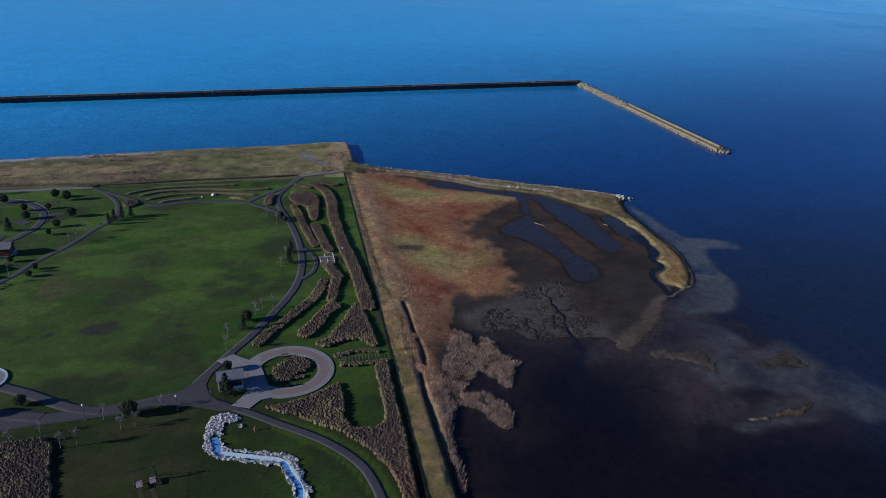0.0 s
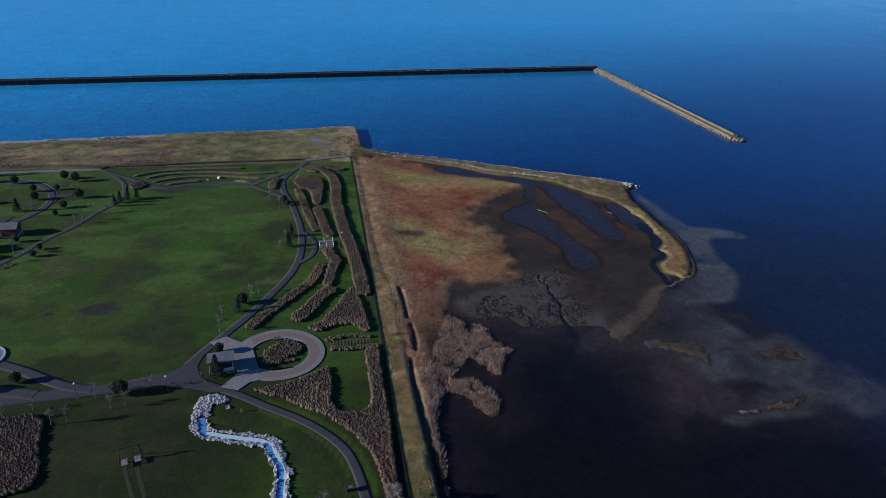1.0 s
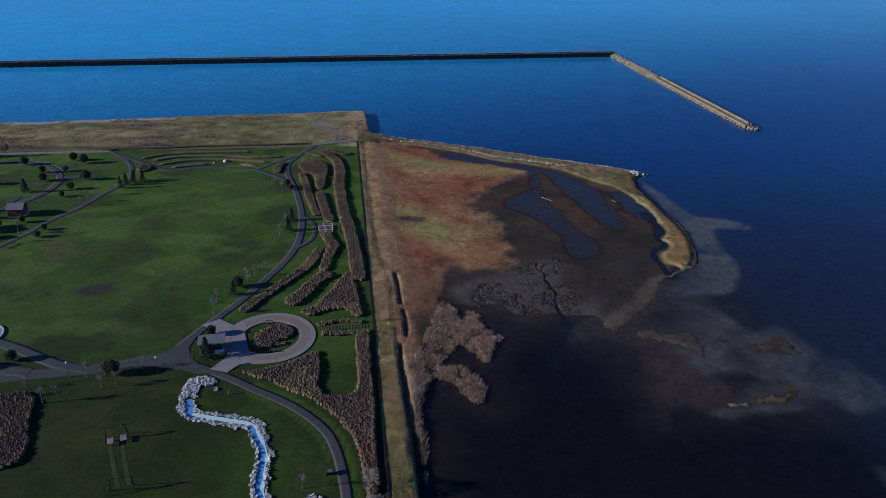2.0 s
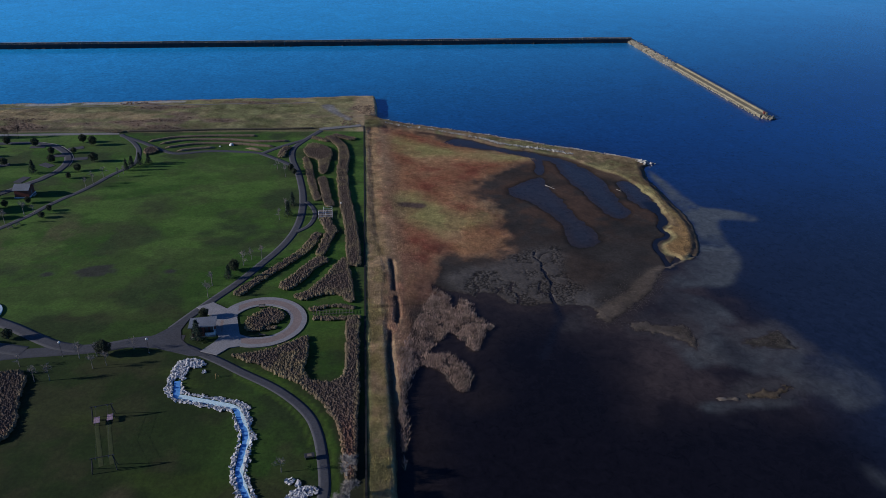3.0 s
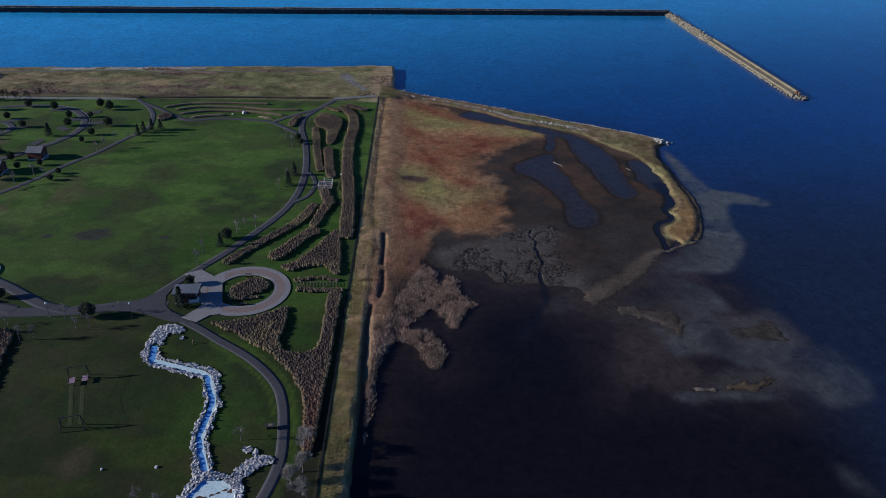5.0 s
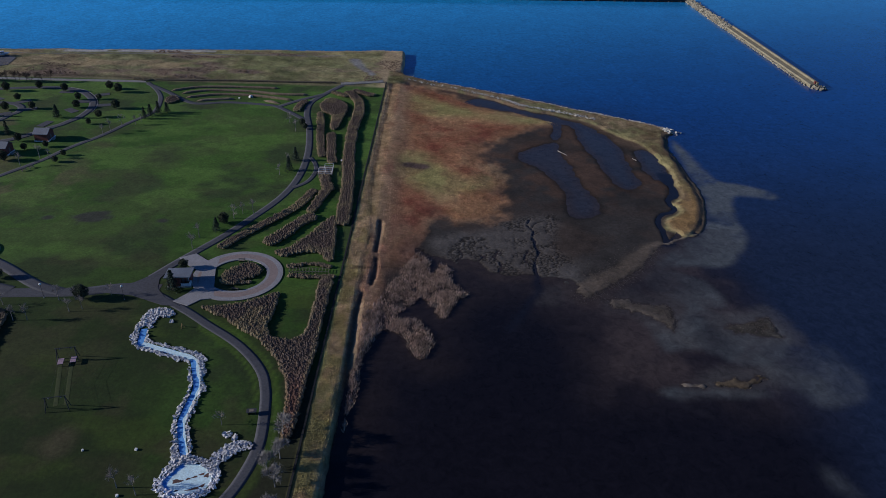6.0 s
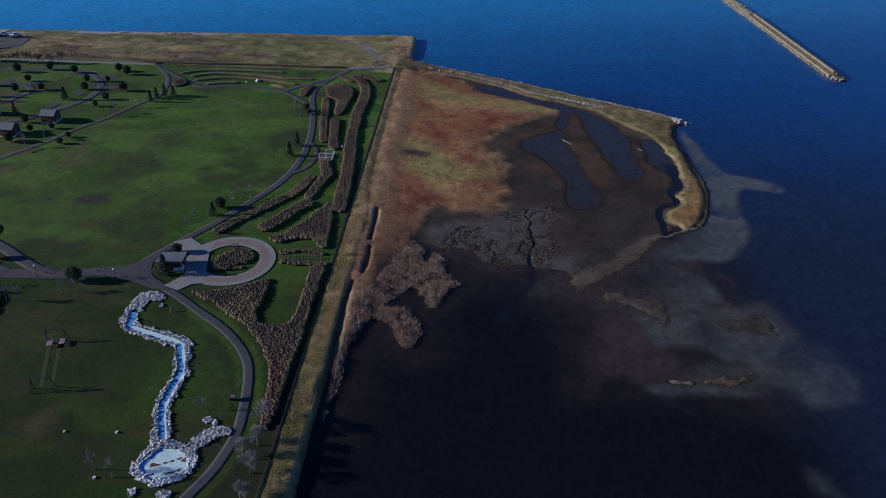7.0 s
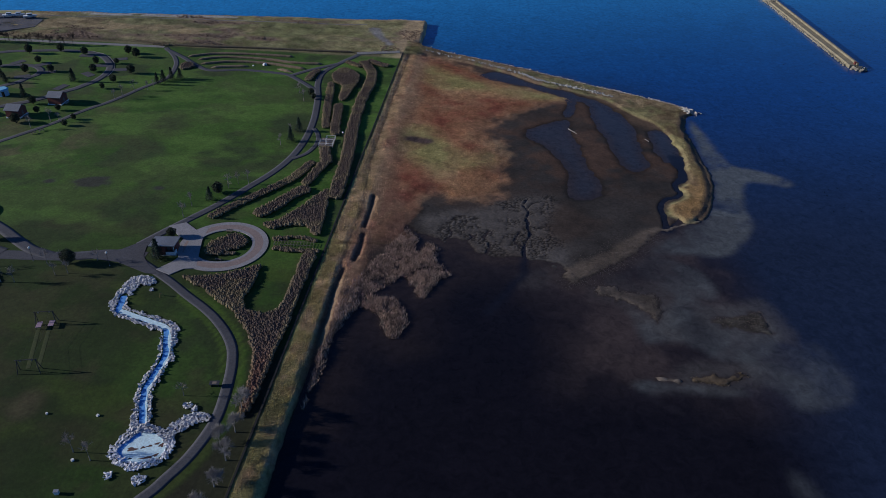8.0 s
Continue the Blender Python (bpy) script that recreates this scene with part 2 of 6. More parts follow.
MARSH = spline(GRASS_EDGE + REED_EDGE + REED_FOOT, 2, True)
FLAT = spline([(6.7, 337), (34, 324), (74, 307), (96, 282), (107, 257.1), (109, 238.1), (107, 218.9), (102, 208.2), (98, 200.2), (93, 190.4), (86.9, 184.8), (80.6, 177.2), (74.6, 170.7), (67.8, 164.8), (61.7, 159.9), (57.8, 160.9), (56.4, 165.5), (53.8, 168.2), (49.7, 168.6), (46.3, 170.5), (40.6, 168.6), (36.7, 169.6), (34, 170.6), (32, 174.6), (28.6, 176.9), (25, 174.5), (22.2, 176.5), (18.5, 177.2), (12, 184), (11, 197.9), (20, 260), (26, 300)], 2, True)
POND_NORTH = spline([(33.1, 310.8), (36.5, 313.9), (40.7, 315.6), (44.5, 314), (48.2, 311.7), (55.2, 305.7), (62.1, 300.6), (69, 296.3), (72, 292.1), (71.4, 283.2), (68.1, 272.2), (66.2, 272.2), (68.2, 281.8), (68, 288.6), (64.5, 292.7), (58.8, 296.2), (54.4, 300.5), (47, 303.4), (42.1, 305.6), (37.2, 307.8)], 2, True)
POND_EAST = spline([(70.4, 292.8), (77.9, 290), (82, 285.9), (87, 276), (89.8, 268.5), (90.8, 259.5), (91, 248.2), (91.1, 237.7), (91.5, 230.7), (88.4, 226.9), (86.2, 226.5), (84.2, 229.9), (82.4, 237.8), (81.4, 246.1), (80.5, 256.6), (78.3, 265.4), (77, 272.2), (77.3, 280.6), (75.9, 286.6), (72.3, 287.2)], 2, True)
POND_MIDDLE = spline([(50.6, 255.6), (55, 260.2), (61.3, 263.1), (65.8, 265.5), (66.9, 259.6), (68.6, 250.5), (68.2, 239.4), (69.7, 232.9), (71.8, 226.2), (73.2, 218.9), (74.2, 211.9), (71, 206.1), (67.1, 204.6), (64.1, 206.3), (63.9, 213.8), (64.4, 221.2), (62.7, 226.3), (61.7, 233), (59.4, 238.5), (56.1, 243.7), (52, 249)], 2, True)
POND_SPIT = spline([(98.7, 260.6), (102.5, 260.1), (104.1, 254.8), (104.5, 248.7), (104.6, 241.7), (103.8, 235.6), (103.6, 229.6), (103.1, 223), (99.9, 219.8), (102.3, 227.7), (102.1, 234.6), (100, 236.1), (98.8, 239.2), (97.5, 241.8), (97.9, 249.3)], 2, True)
PONDS = [  # outline, how deep
    (POND_NORTH, 0.5),
    (POND_EAST, 0.4),
    (POND_MIDDLE, 0.3),
    (POND_SPIT, 0.5),
]
CREEK_MUD = spline([(49.7, 202.9), (48.1, 199.1), (48.6, 197.2), (49.6, 194.6), (48.9, 190.9), (49.3, 188.4), (49.2, 184.6), (49.8, 182.3), (48.2, 177.4), (47.7, 173.9), (47.8, 169.6), (47.4, 165.7), (47.6, 162.9), (46.5, 160.1), (44.5, 157.4), (42, 152), (38, 145)], 1.2)
SIDE_CRACKS = [spline([(46.8, 183), (45.4, 179.7), (45.5, 176.5), (47.5, 175.8)], 1), spline([(32.1, 180.1), (32.9, 178.7), (30.4, 175.3), (30.8, 173.1), (31.9, 171.9)], 1), spline([(38, 183), (36.5, 179), (38, 175), (37, 170)], 1), spline([(55, 202), (51, 200), (49, 196)], 1), spline([(26, 183), (27, 179.5), (25, 176)], 1)]
SPIT_CREEK = spline([(103.3, 238.1), (103.1, 230.6), (103.3, 225.3), (102, 221.6), (99.3, 219.4), (98.7, 215.4), (99.6, 212.8), (97.5, 209.8), (94.6, 208.6), (92.1, 205.4), (91.1, 201), (91.4, 197.5), (90.9, 192.9), (90.6, 190)], 1.2)
CRACKS = spline([(18.5, 187.6), (24.2, 192), (30.9, 195.5), (40.8, 200.2), (47.1, 204.4), (53.1, 205.5), (58.6, 204.6), (56.1, 193.1), (55.8, 184.3), (60.7, 175.9), (60, 169.7), (54.4, 167.4), (49.7, 168.5), (46.3, 170.4), (40.6, 168.4), (36.7, 169.5), (34, 170.4), (32, 175.1), (29.9, 171.8), (28.6, 176.8), (24.9, 174.4), (22.2, 176.9), (20.5, 180.2), (18.7, 183.5)], 2, True)
SAND = spline([(87.8, 189.5), (90.3, 189.1), (94.2, 191.6), (98.4, 194.3), (101.5, 195.4)], 2)
BARS = [  # line, half width, height, how pale
    (SAND, 0.9, 0.16, 1.1),
    (spline([(76.6, 125.2), (81.2, 125.4)], 2), 1.3, 0.26, 1.4),
]
SHOAL_RIDGE = spline([(57.7, 160.7), (57.6, 163.8), (64.1, 169.6), (70.6, 174.1), (77.5, 182.1), (84.3, 188.9), (89.1, 189.5), (86.4, 184.6), (80.6, 177), (74.6, 170.5), (67.7, 164.7), (61.7, 159.7)], 2, True)
SHOAL_FINGER = spline([(54.1, 169.9), (56.9, 167.4), (55.3, 162.5), (52, 159.5), (49.1, 156.8), (48.9, 158.5), (52, 162.3), (54.1, 165.7)], 2, True)
SHOAL_HOOK = spline([(65.5, 160.2), (71, 159.7), (76.8, 157.6), (81.8, 158), (82.4, 154.1), (82.1, 148.4), (81.1, 143.9), (81.6, 141.5), (79.3, 142.5), (78.9, 147), (75.1, 150.2), (72, 152.9), (66.4, 155.2)], 2, True)
SHOAL_OUTER = spline([(94.3, 149.5), (101.6, 151.4), (107.1, 153.3), (108.1, 149.8), (108.7, 145.9), (109.4, 142.4), (105.5, 143.3), (99.5, 143.8), (94.4, 145.4)], 2, True)
SHOAL_ISLET = spline([(83.7, 126.1), (85.4, 127.9), (90.3, 128.1), (95.1, 129), (98.6, 129.9), (95.8, 125.8), (91.1, 124), (86.9, 124), (83.9, 124.7)], 2, True)
SHOALS = [  # outline, height, colour
    (SHOAL_RIDGE, 0.22, (0.112, 0.088, 0.068)),
    (SHOAL_FINGER, 0.05, (0.085, 0.078, 0.074)),
    (SHOAL_HOOK, 0.2, (0.098, 0.080, 0.066)),
    (SHOAL_OUTER, 0.06, (0.076, 0.067, 0.056)),
    (SHOAL_ISLET, 0.3, (0.095, 0.070, 0.044)),
]
STONE_LINES = [  # line, spread, how many
    (spline([(81.3, 158.3), (82.3, 154.2), (81.9, 148.4), (81.1, 143.9), (81.6, 141.5)], 1), 0.55, 420),
    (spline([(107.1, 153.3), (107.8, 149.6), (108.7, 145.9), (109.4, 141.9)], 1), 0.45, 330),
    (spline([(83.7, 125.4), (86.9, 124.3), (91.1, 124.4), (95.8, 126), (98.4, 129.6)], 1), 0.45, 300),
    (spline([(84, 126.4), (90, 128), (98, 129.6)], 1), 0.4, 120),
    (spline([(66, 155.6), (72, 153), (75.5, 150.4), (79, 147)], 1), 0.7, 300),
    (spline([(57.8, 160.8), (61.7, 159.9), (67.7, 164.9), (74.6, 170.7), (80.6, 177.2), (86.9, 184.8)], 1), 1.4, 1300),
    (spline([(64, 168), (72, 174), (80, 183)], 1), 2.2, 1100),
    (spline([(67, 157.6), (74, 156), (80, 154.5), (80.6, 148)], 1), 1.3, 900),
    (spline([(97, 148), (103, 149), (107, 149)], 1), 2.0, 500),
]
SILT_SPIT = spline([(115.7, 273.5), (119, 255.9), (119.8, 241.6), (123.1, 234.9), (131.5, 231.3), (139.6, 225.4), (136.7, 221.6), (125.9, 223.6), (121.5, 218.6), (118.9, 203.6), (118.3, 195.8), (112.6, 184.8), (105, 176.8), (95.6, 175.8), (88.4, 175.3), (81, 176), (89.6, 188.2), (102.1, 195.3), (107.1, 203.9), (110.7, 216.5), (112.5, 233), (113, 252.5)], 3, True)
SILT_CHANNEL = spline([(67, 162.3), (79.7, 175.6), (88.4, 175.3), (96.2, 168.8), (97.8, 157.1), (87.5, 156), (80, 161.9)], 3, True)
SILT_MIDDLE = spline([(88.1, 157.4), (96, 153), (106.2, 154.1), (109.6, 142.3), (102.3, 134.3), (92.5, 132.5), (85.8, 137.3), (80, 137.5), (75.9, 136.5), (74.4, 142.4), (74, 149.8), (80, 147.1)], 3, True)
SILT_ISLET = spline([(70.5, 123.4), (74.5, 124.8), (82.1, 125.7), (88.5, 124.2), (95.1, 123.3), (96.2, 121.5), (89.7, 121), (81.3, 120.7), (74.9, 120.1), (71.7, 121.3)], 2, True)
SILT_OUTER = spline([(97.4, 133.4), (107.5, 138.3), (116.9, 141.3), (119.8, 136), (121.9, 129.6), (119.9, 123.9), (114.7, 119.5), (108, 117.9), (103.5, 119.6), (100.9, 123.7), (97.8, 125.9)], 3, True)
SILT_FAR = spline([(97, 101.9), (99.5, 101.8), (102.2, 97.3), (103.5, 92.7), (97.5, 94.6)], 3, True)
SILT = [  # outline, strength of the silt clouds in the shallows
    (SILT_SPIT, 1.25),
    (SILT_CHANNEL, 0.5),
    (SILT_MIDDLE, 0.62),
    (SILT_ISLET, 0.85),
    (SILT_OUTER, 0.45),
    (SILT_FAR, 0.28),
]
WEED_LINE = spline([(67.5, 122.1), (71, 120.6), (74.8, 118.3), (78, 116.5), (79.4, 115)], 1)
GOLD_NORTH = spline([(6.4, 314.2), (10.4, 317.4), (17.8, 308.1), (26.5, 304.5), (36.3, 299.4), (46, 295.9), (55.7, 293.2), (64.3, 291.8), (64.9, 288.4), (57.1, 286.3), (47.3, 286.9), (37.7, 289.6), (28.2, 293.7), (18.2, 292.2), (11, 296.3), (6.6, 302.1)], 3, True)
GOLD_SOUTH = spline([(6.2, 251.6), (11.7, 253.3), (17.8, 246.2), (23.5, 237.5), (31.1, 230.1), (37.4, 231), (39, 227.7), (34.2, 221.8), (26.9, 218.8), (19.8, 215.8), (14.3, 222), (9.6, 228), (5.8, 234.2), (4.5, 242.7)], 3, True)
TAN_END = spline([(23.3, 211.6), (31.5, 215.7), (39.1, 214.3), (41.4, 210), (37.6, 204), (31.5, 200.2), (25, 199.6), (22.6, 203.5)], 3, True)
RUSSET_NORTH = spline([(3.7, 311.8), (7.3, 297), (8.2, 285.3), (14, 281.4), (19.3, 270.7), (27.8, 261.7), (39.8, 266.4), (53.4, 278.9), (64.1, 284.3), (46.5, 283.5), (34.8, 287.5), (22.4, 284.4), (15.2, 288), (9.4, 292)], 3, True)
RUSSET_MIDDLE = spline([(11.4, 273.7), (16.9, 268.8), (22, 258.8), (26.6, 247.8), (33.3, 239.9), (39.1, 231), (40.7, 218.6), (37.4, 216.4), (32.1, 220.9), (25.4, 235), (18.6, 242.6), (12.8, 254.9)], 3, True)
RUSSET_SOUTH = spline([(4.6, 226.7), (10.4, 223.4), (15.9, 215.9), (23.1, 209.1), (22.3, 204.3), (16.9, 202.5), (12, 196.9), (7.7, 200.7), (5.1, 212.7)], 3, True)
RUSSET_TIP = spline([(8, 328), (20, 320), (31, 312), (34, 305), (22, 309), (10, 321)], 3, True)
RUSSET = [
    RUSSET_NORTH,
    RUSSET_MIDDLE,
    RUSSET_SOUTH,
    RUSSET_TIP,
]
TRACK = spline([(-4.5, 169.3), (0.2, 170.3), (5.1, 171.4), (10.8, 172.7), (15.8, 174.7)], 2)
OUTER_EDGE = spline([(-37, 141.8), (-31.6, 137.7), (-27.4, 134), (-23.1, 129.1), (-20.1, 124.3), (-18.4, 119.2), (-17.5, 114.5), (-16.7, 108), (-16.5, 102.8), (-17.3, 97.6), (-18.7, 92.6), (-20.8, 88.1), (-23, 84)], 2)
# the third line's south end traces the shadow at the berm's edge
DITCHES = [spline([(1.3, 197.5), (1.6, 188.2), (1.3, 179)], 2), spline([(1.6, 175.5), (1.7, 169.1), (1.2, 162)], 2), spline([(-0.9, 157.7), (-1.6, 149.1), (-1.5, 139.8), (-1.6, 133.3), (-1.3, 127), (-1.0, 117), (-1.2, 108), (-1.5, 60)], 2)]


def ditch_distance(x, y):
    return np.minimum(np.minimum(line_distance(x, y, DITCHES[0]), line_distance(x, y, DITCHES[1])), line_distance(x, y, DITCHES[2]))


def cell_gap(x, y, size, seed):
    """How far a place lies from the nearest crack between irregular plates, and a number for each plate."""
    u, v = x / size, y / size
    i, j = np.floor(u).astype(int), np.floor(v).astype(int)
    f1, f2, tag = np.full(np.shape(x), 9.0), np.full(np.shape(x), 9.0), np.zeros(np.shape(x))
    for di in (-1, 0, 1):
        for dj in (-1, 0, 1):
            a, c = (i + di + seed * 13) % 256, (j + dj + seed * 29) % 256
            d = np.hypot(u - i - di - LATTICE[a, c], v - j - dj - LATTICE[c, a])
            tag = np.where(d < f1, LATTICE[(a + 7) % 256, c], tag)
            f2 = np.minimum(f2, np.maximum(d, f1))
            f1 = np.minimum(f1, d)
    return (f2 - f1) * size, tag


def marsh_depth(x, y):
    """Metres inside the marsh's frayed edge."""
    return area_distance(x, y, MARSH) + 2.6 * (fbm(x, y, 6, 21) - 0.5) + 2.0 * (fbm(x, y, 2.0, 25, 3) - 0.5)


def ground_height(x, y):
    """The height of the land over the water, everywhere."""
    x, y = np.asarray(x, float), np.asarray(y, float)
    shape = lambda sd, top, w: -1.2 + (top + 1.2) * ease(-w, w, sd)
    land = np.minimum(np.where(y > 348, 3.0, wall_x(y)) - x, shore_y(x) - y)
    dyke = ease(323, 338, y)
    park = 1.5 + 0.25 * (value_noise(x, y, 40, 3) - 0.5)
    h = np.where(land > -0.35, shape(land + 0.9 - 1.7 * dyke + 1.5 * dyke * (fbm(x, y, 9, 5) - 0.5), park + dyke * (0.8 + 0.9 * (fbm(x, y, 14, 8) - 0.5)), 0.9), -1.2)
    near_wall = ease(9 + 6 * ease(116, 128, y), 2 + 3 * ease(116, 128, y), x - wall_x(y)) * (y < 342) * (1 + 0.5 * ease(116, 128, y))
    marsh = marsh_depth(x, y)
    m = shape(marsh, 0.18 + 0.4 * ease(2, 10, marsh) + 0.5 * near_wall + 0.35 * (fbm(x, y, 10, 13) - 0.5) * ease(0, 6, marsh), 1.6)
    m = m - 0.65 * ease(1.0, 0.3, ditch_distance(x, y) + 0.8 * (fbm(x, y, 4, 22) - 0.5)) * (marsh > 0)
    far = ease(195, 212, y)
    berm = ease(6.9 + 11 * far, 5.0 - 3.8 * far, x - wall_x(y) + 1.5 * (fbm(x, y, 5, 16) - 0.5)) * (y < 342)
    m = np.maximum(m, -1.2 + (2.72 - 0.75 * ease(190, 260, y) * ease(1.0, 4.5, x - wall_x(y)) + 0.3 * (fbm(x, y, 3, 14) - 0.5)) * berm)
    h = np.maximum(h, np.where(x > wall_x(y) - 0.3, m, -1.2))
    spit = area_distance(x, y, SPIT) - 0.7 * ease(268, 250, y) + 1.6 * (fbm(x, y, 5, 6) - 0.5) + 1.4 * (fbm(x, y, 1.8, 12) - 0.5)
    h = np.maximum(h, shape(spit, 0.75 + 1.3 * ease(16, 0, x) + 0.45 * (fbm(x, y, 5, 11) - 0.5) - 0.15 * ease(240, 215, y), 1.3))
    h = np.maximum(h, shape(1.5 - line_distance(x, y, ERODED) + 1.6 * (fbm(x, y, 2.5, 19) - 0.5), 0.22, 0.7))
    flat = area_distance(x, y, FLAT) + 3.5 * (fbm(x, y, 8, 9) - 0.5) + 2 * (fbm(x, y, 2.4, 10) - 0.5)
    f = shape(flat, 0.10 + 0.14 * (fbm(x, y, 8, 2, 5) - 0.5), 1.6)
    f = np.maximum(f, -1.2 + 1.14 * ease(-14, 0, flat))
    wobble = 3.0 * (fbm(x, y, 8, 31) - 0.5) + 1.6 * (fbm(x, y, 2.5, 35) - 0.5)
    crack, plate = cell_gap(x + 1.0 * fbm(x, y, 2, 51), y + 1.0 * fbm(x, y, 2, 53), 1.15, 1)
    plates = ease(-2, 3, area_distance(x, y, CRACKS) + 5 * (fbm(x, y, 6, 57) - 0.5))
    f = f + plates * (0.07 + 0.05 * (plate - 0.4) - 0.16 * ease(0.40, 0.08, crack) * ease(0.40, 0.52, fbm(x, y, 7, 59)) + 0.07 * (fbm(x, y, 1.2, 60, 2) - 0.5))
    for outline, deep in PONDS:
        f = f - deep * ease(-3.0, 4.0, area_distance(x, y, outline) + wobble)
    f = f - 0.45 * ease(1.0, 0.3, line_distance(x, y, SPIT_CREEK) + 0.10 * wobble)
    f = f - 0.3 * ease(0.30 + 0.5 * ease(184, 164, y), 0.05, line_distance(x, y, CREEK_MUD) + 0.15 * wobble + 0.5 * (fbm(x, y, 1.2, 64, 2) - 0.5))
    for line in SIDE_CRACKS:
        f = f - 0.2 * ease(0.34, 0.1, line_distance(x, y, line) + 0.06 * wobble)
    h = np.maximum(h, f)
    for line, half, top, _ in BARS:
        h = np.maximum(h, shape(half - line_distance(x, y, line) + 1.3 * half * (fbm(x, y, 6, 17) - 0.5) + 1.6 * (fbm(x, y, 1.8, 27, 2) - 0.5), top + 0.14 * (fbm(x, y, 2.5, 18) - 0.5), 0.9 * half))
    for outline, top, _ in SHOALS:
        h = np.maximum(h, shape(area_distance(x, y, outline) + 2.4 * (fbm(x, y, 3, 17) - 0.5) + 2.0 * (fbm(x, y, 1.4, 27, 2) - 0.5), 0.6 * top + 0.2 * (fbm(x, y, 1.6, 18) - 0.5), 1.4))
    return h


def blend(c, other, k):
    return c + (np.array(other) - c) * np.asarray(k)[..., None]


def cover_colour(x, y, h):
    """The colour of turf, dry grass, reed litter, mud or sand at a place, some shade painted in."""
    x, y = np.asarray(x, float), np.asarray(y, float)
    n1, n2, n3 = fbm(x, y, 30, 41), fbm(x, y, 9, 43), fbm(x, y, 60, 47)
    c = np.ones((*x.shape, 3)) * (0.040, 0.035, 0.032)                       # wet grey silt
    c = blend(c, (0.056, 0.041, 0.033), ease(0.45, 0.6, n1))
    c = blend(c, (0.072, 0.043, 0.030), ease(198, 225, y + 20 * (n1 - 0.5)) * ease(0.3, 0.6, n2))
    for line, half, _, pale in BARS:
        c = blend(c, (0.165, 0.135, 0.110), ease(half + 1, half - 2, line_distance(x, y, line)) * np.clip(pale * (0.6 + 0.8 * n2), 0, 2))
    for outline, _, tone in SHOALS:
        c = blend(c, tone, ease(-1.6, 0.8, area_distance(x, y, outline) + 1.8 * (fbm(x, y, 3, 17) - 0.5)) * (0.65 + 0.7 * n2))
    c = blend(c, (0.082, 0.073, 0.067), ease(-4, 4, area_distance(x, y, CRACKS) + 8 * (n2 - 0.5)) * (0.6 + 0.5 * n2))
    crack, plate = cell_gap(x + 1.0 * fbm(x, y, 2, 51), y + 1.0 * fbm(x, y, 2, 53), 1.15, 1)
    plates = ease(-2, 3, area_distance(x, y, CRACKS) + 5 * (fbm(x, y, 6, 57) - 0.5)) * ease(0.38, 0.5, fbm(x, y, 7, 59))
    c = c * (1 + plates * (0.5 * (plate - 0.4) - 0.5 * ease(0.40, 0.08, crack)))[..., None]
    c = blend(c, (0.125, 0.082, 0.052), ease(9, 1, -area_distance(x, y, SPIT) + 5 * (n2 - 0.5)) * ease(70, 84, x) * ease(255, 268, y) * 0.8)
    c = c * (0.35 + 0.65 * ease(0.0, 0.14, h + 0.06 * (n2 - 0.5)))[..., None]      # low mud stays wet and dark
    marsh = marsh_depth(x, y)
    patch = fbm(x, y, 5, 44, 5)
    red = np.ones_like(c) * (0.36, 0.195, 0.105)
    red = blend(red, (0.43, 0.29, 0.16), ease(0.46, 0.64, fbm(x, y, 13, 44, 5)) * 0.7)
    for outline in RUSSET:
        red = blend(red, (0.285, 0.112, 0.068), ease(-6, 6, area_distance(x, y, outline) + 12 * (n2 - 0.5)) * (0.42 + 0.7 * ease(0.3, 0.7, patch)))
    red = blend(red, (0.37, 0.215, 0.11), ease(-5, 5, area_distance(x, y, TAN_END) + 8 * (n2 - 0.5)) * 0.75)
    gold = np.maximum(ease(-6, 5, area_distance(x, y, GOLD_NORTH) + 9 * (n2 - 0.5)), ease(-6, 5, area_distance(x, y, GOLD_SOUTH) + 11 * (n2 - 0.5)))
    red = blend(red, (0.35, 0.305, 0.132), gold * (0.62 + 0.45 * ease(0.4, 0.6, fbm(x, y, 7, 55))))
    red = blend(red, (0.45, 0.315, 0.19), ease(17, 5, x - wall_x(y) + 9 * (n1 - 0.5)) * 0.9)
    red = blend(red, (0.36, 0.19, 0.12), ease(0.5, 0.62, fbm(x, 0.45 * y, 6, 86, 5)) * ease(3, 7, x - wall_x(y)) * ease(20, 10, x - wall_x(y)) * 0.75)
    red = blend(red, (0.33, 0.25, 0.12), ease(8.5, 4, x - wall_x(y) + 5 * (n2 - 0.5)) * (0.35 + 0.65 * ease(250, 170, y)) * (0.4 + 0.9 * ease(0.4, 0.6, fbm(x, y, 4, 88, 4))))
    red = blend(red, (0.30, 0.31, 0.12), ease(1.3, 0.7, x - wall_x(y) + 0.8 * (n2 - 0.5)) * 0.8)
    red = red * (1 + ease(9, 6, x - wall_x(y)) * 0.9 * (fbm(x, y, 2.2, 90, 3) - 0.5))[..., None]
    red = blend(red, (0.26, 0.235, 0.10), ease(140, 118, y) * ease(9, 7, x - wall_x(y)) * ease(0.35, 0.6, fbm(x, y, 3.5, 40, 4)) * 0.8)
    low = ease(206, 182, y + 16 * (n1 - 0.5)) * ease(0, 5, x - 5 + 3 * (n2 - 0.5))
    red = blend(red, (0.20, 0.115, 0.085), low * 0.7)
    # mud under the reeds kept dark; past the berm its shadow is painted in
    red = blend(red, (0.072, 0.056, 0.048), ease(176, 164, y - 0.4 * x + 12 * (n1 - 0.5)) * ease(0, 3, x - 3 + 6.2 * ease(150, 118, y) + 2 * (n2 - 0.5)))
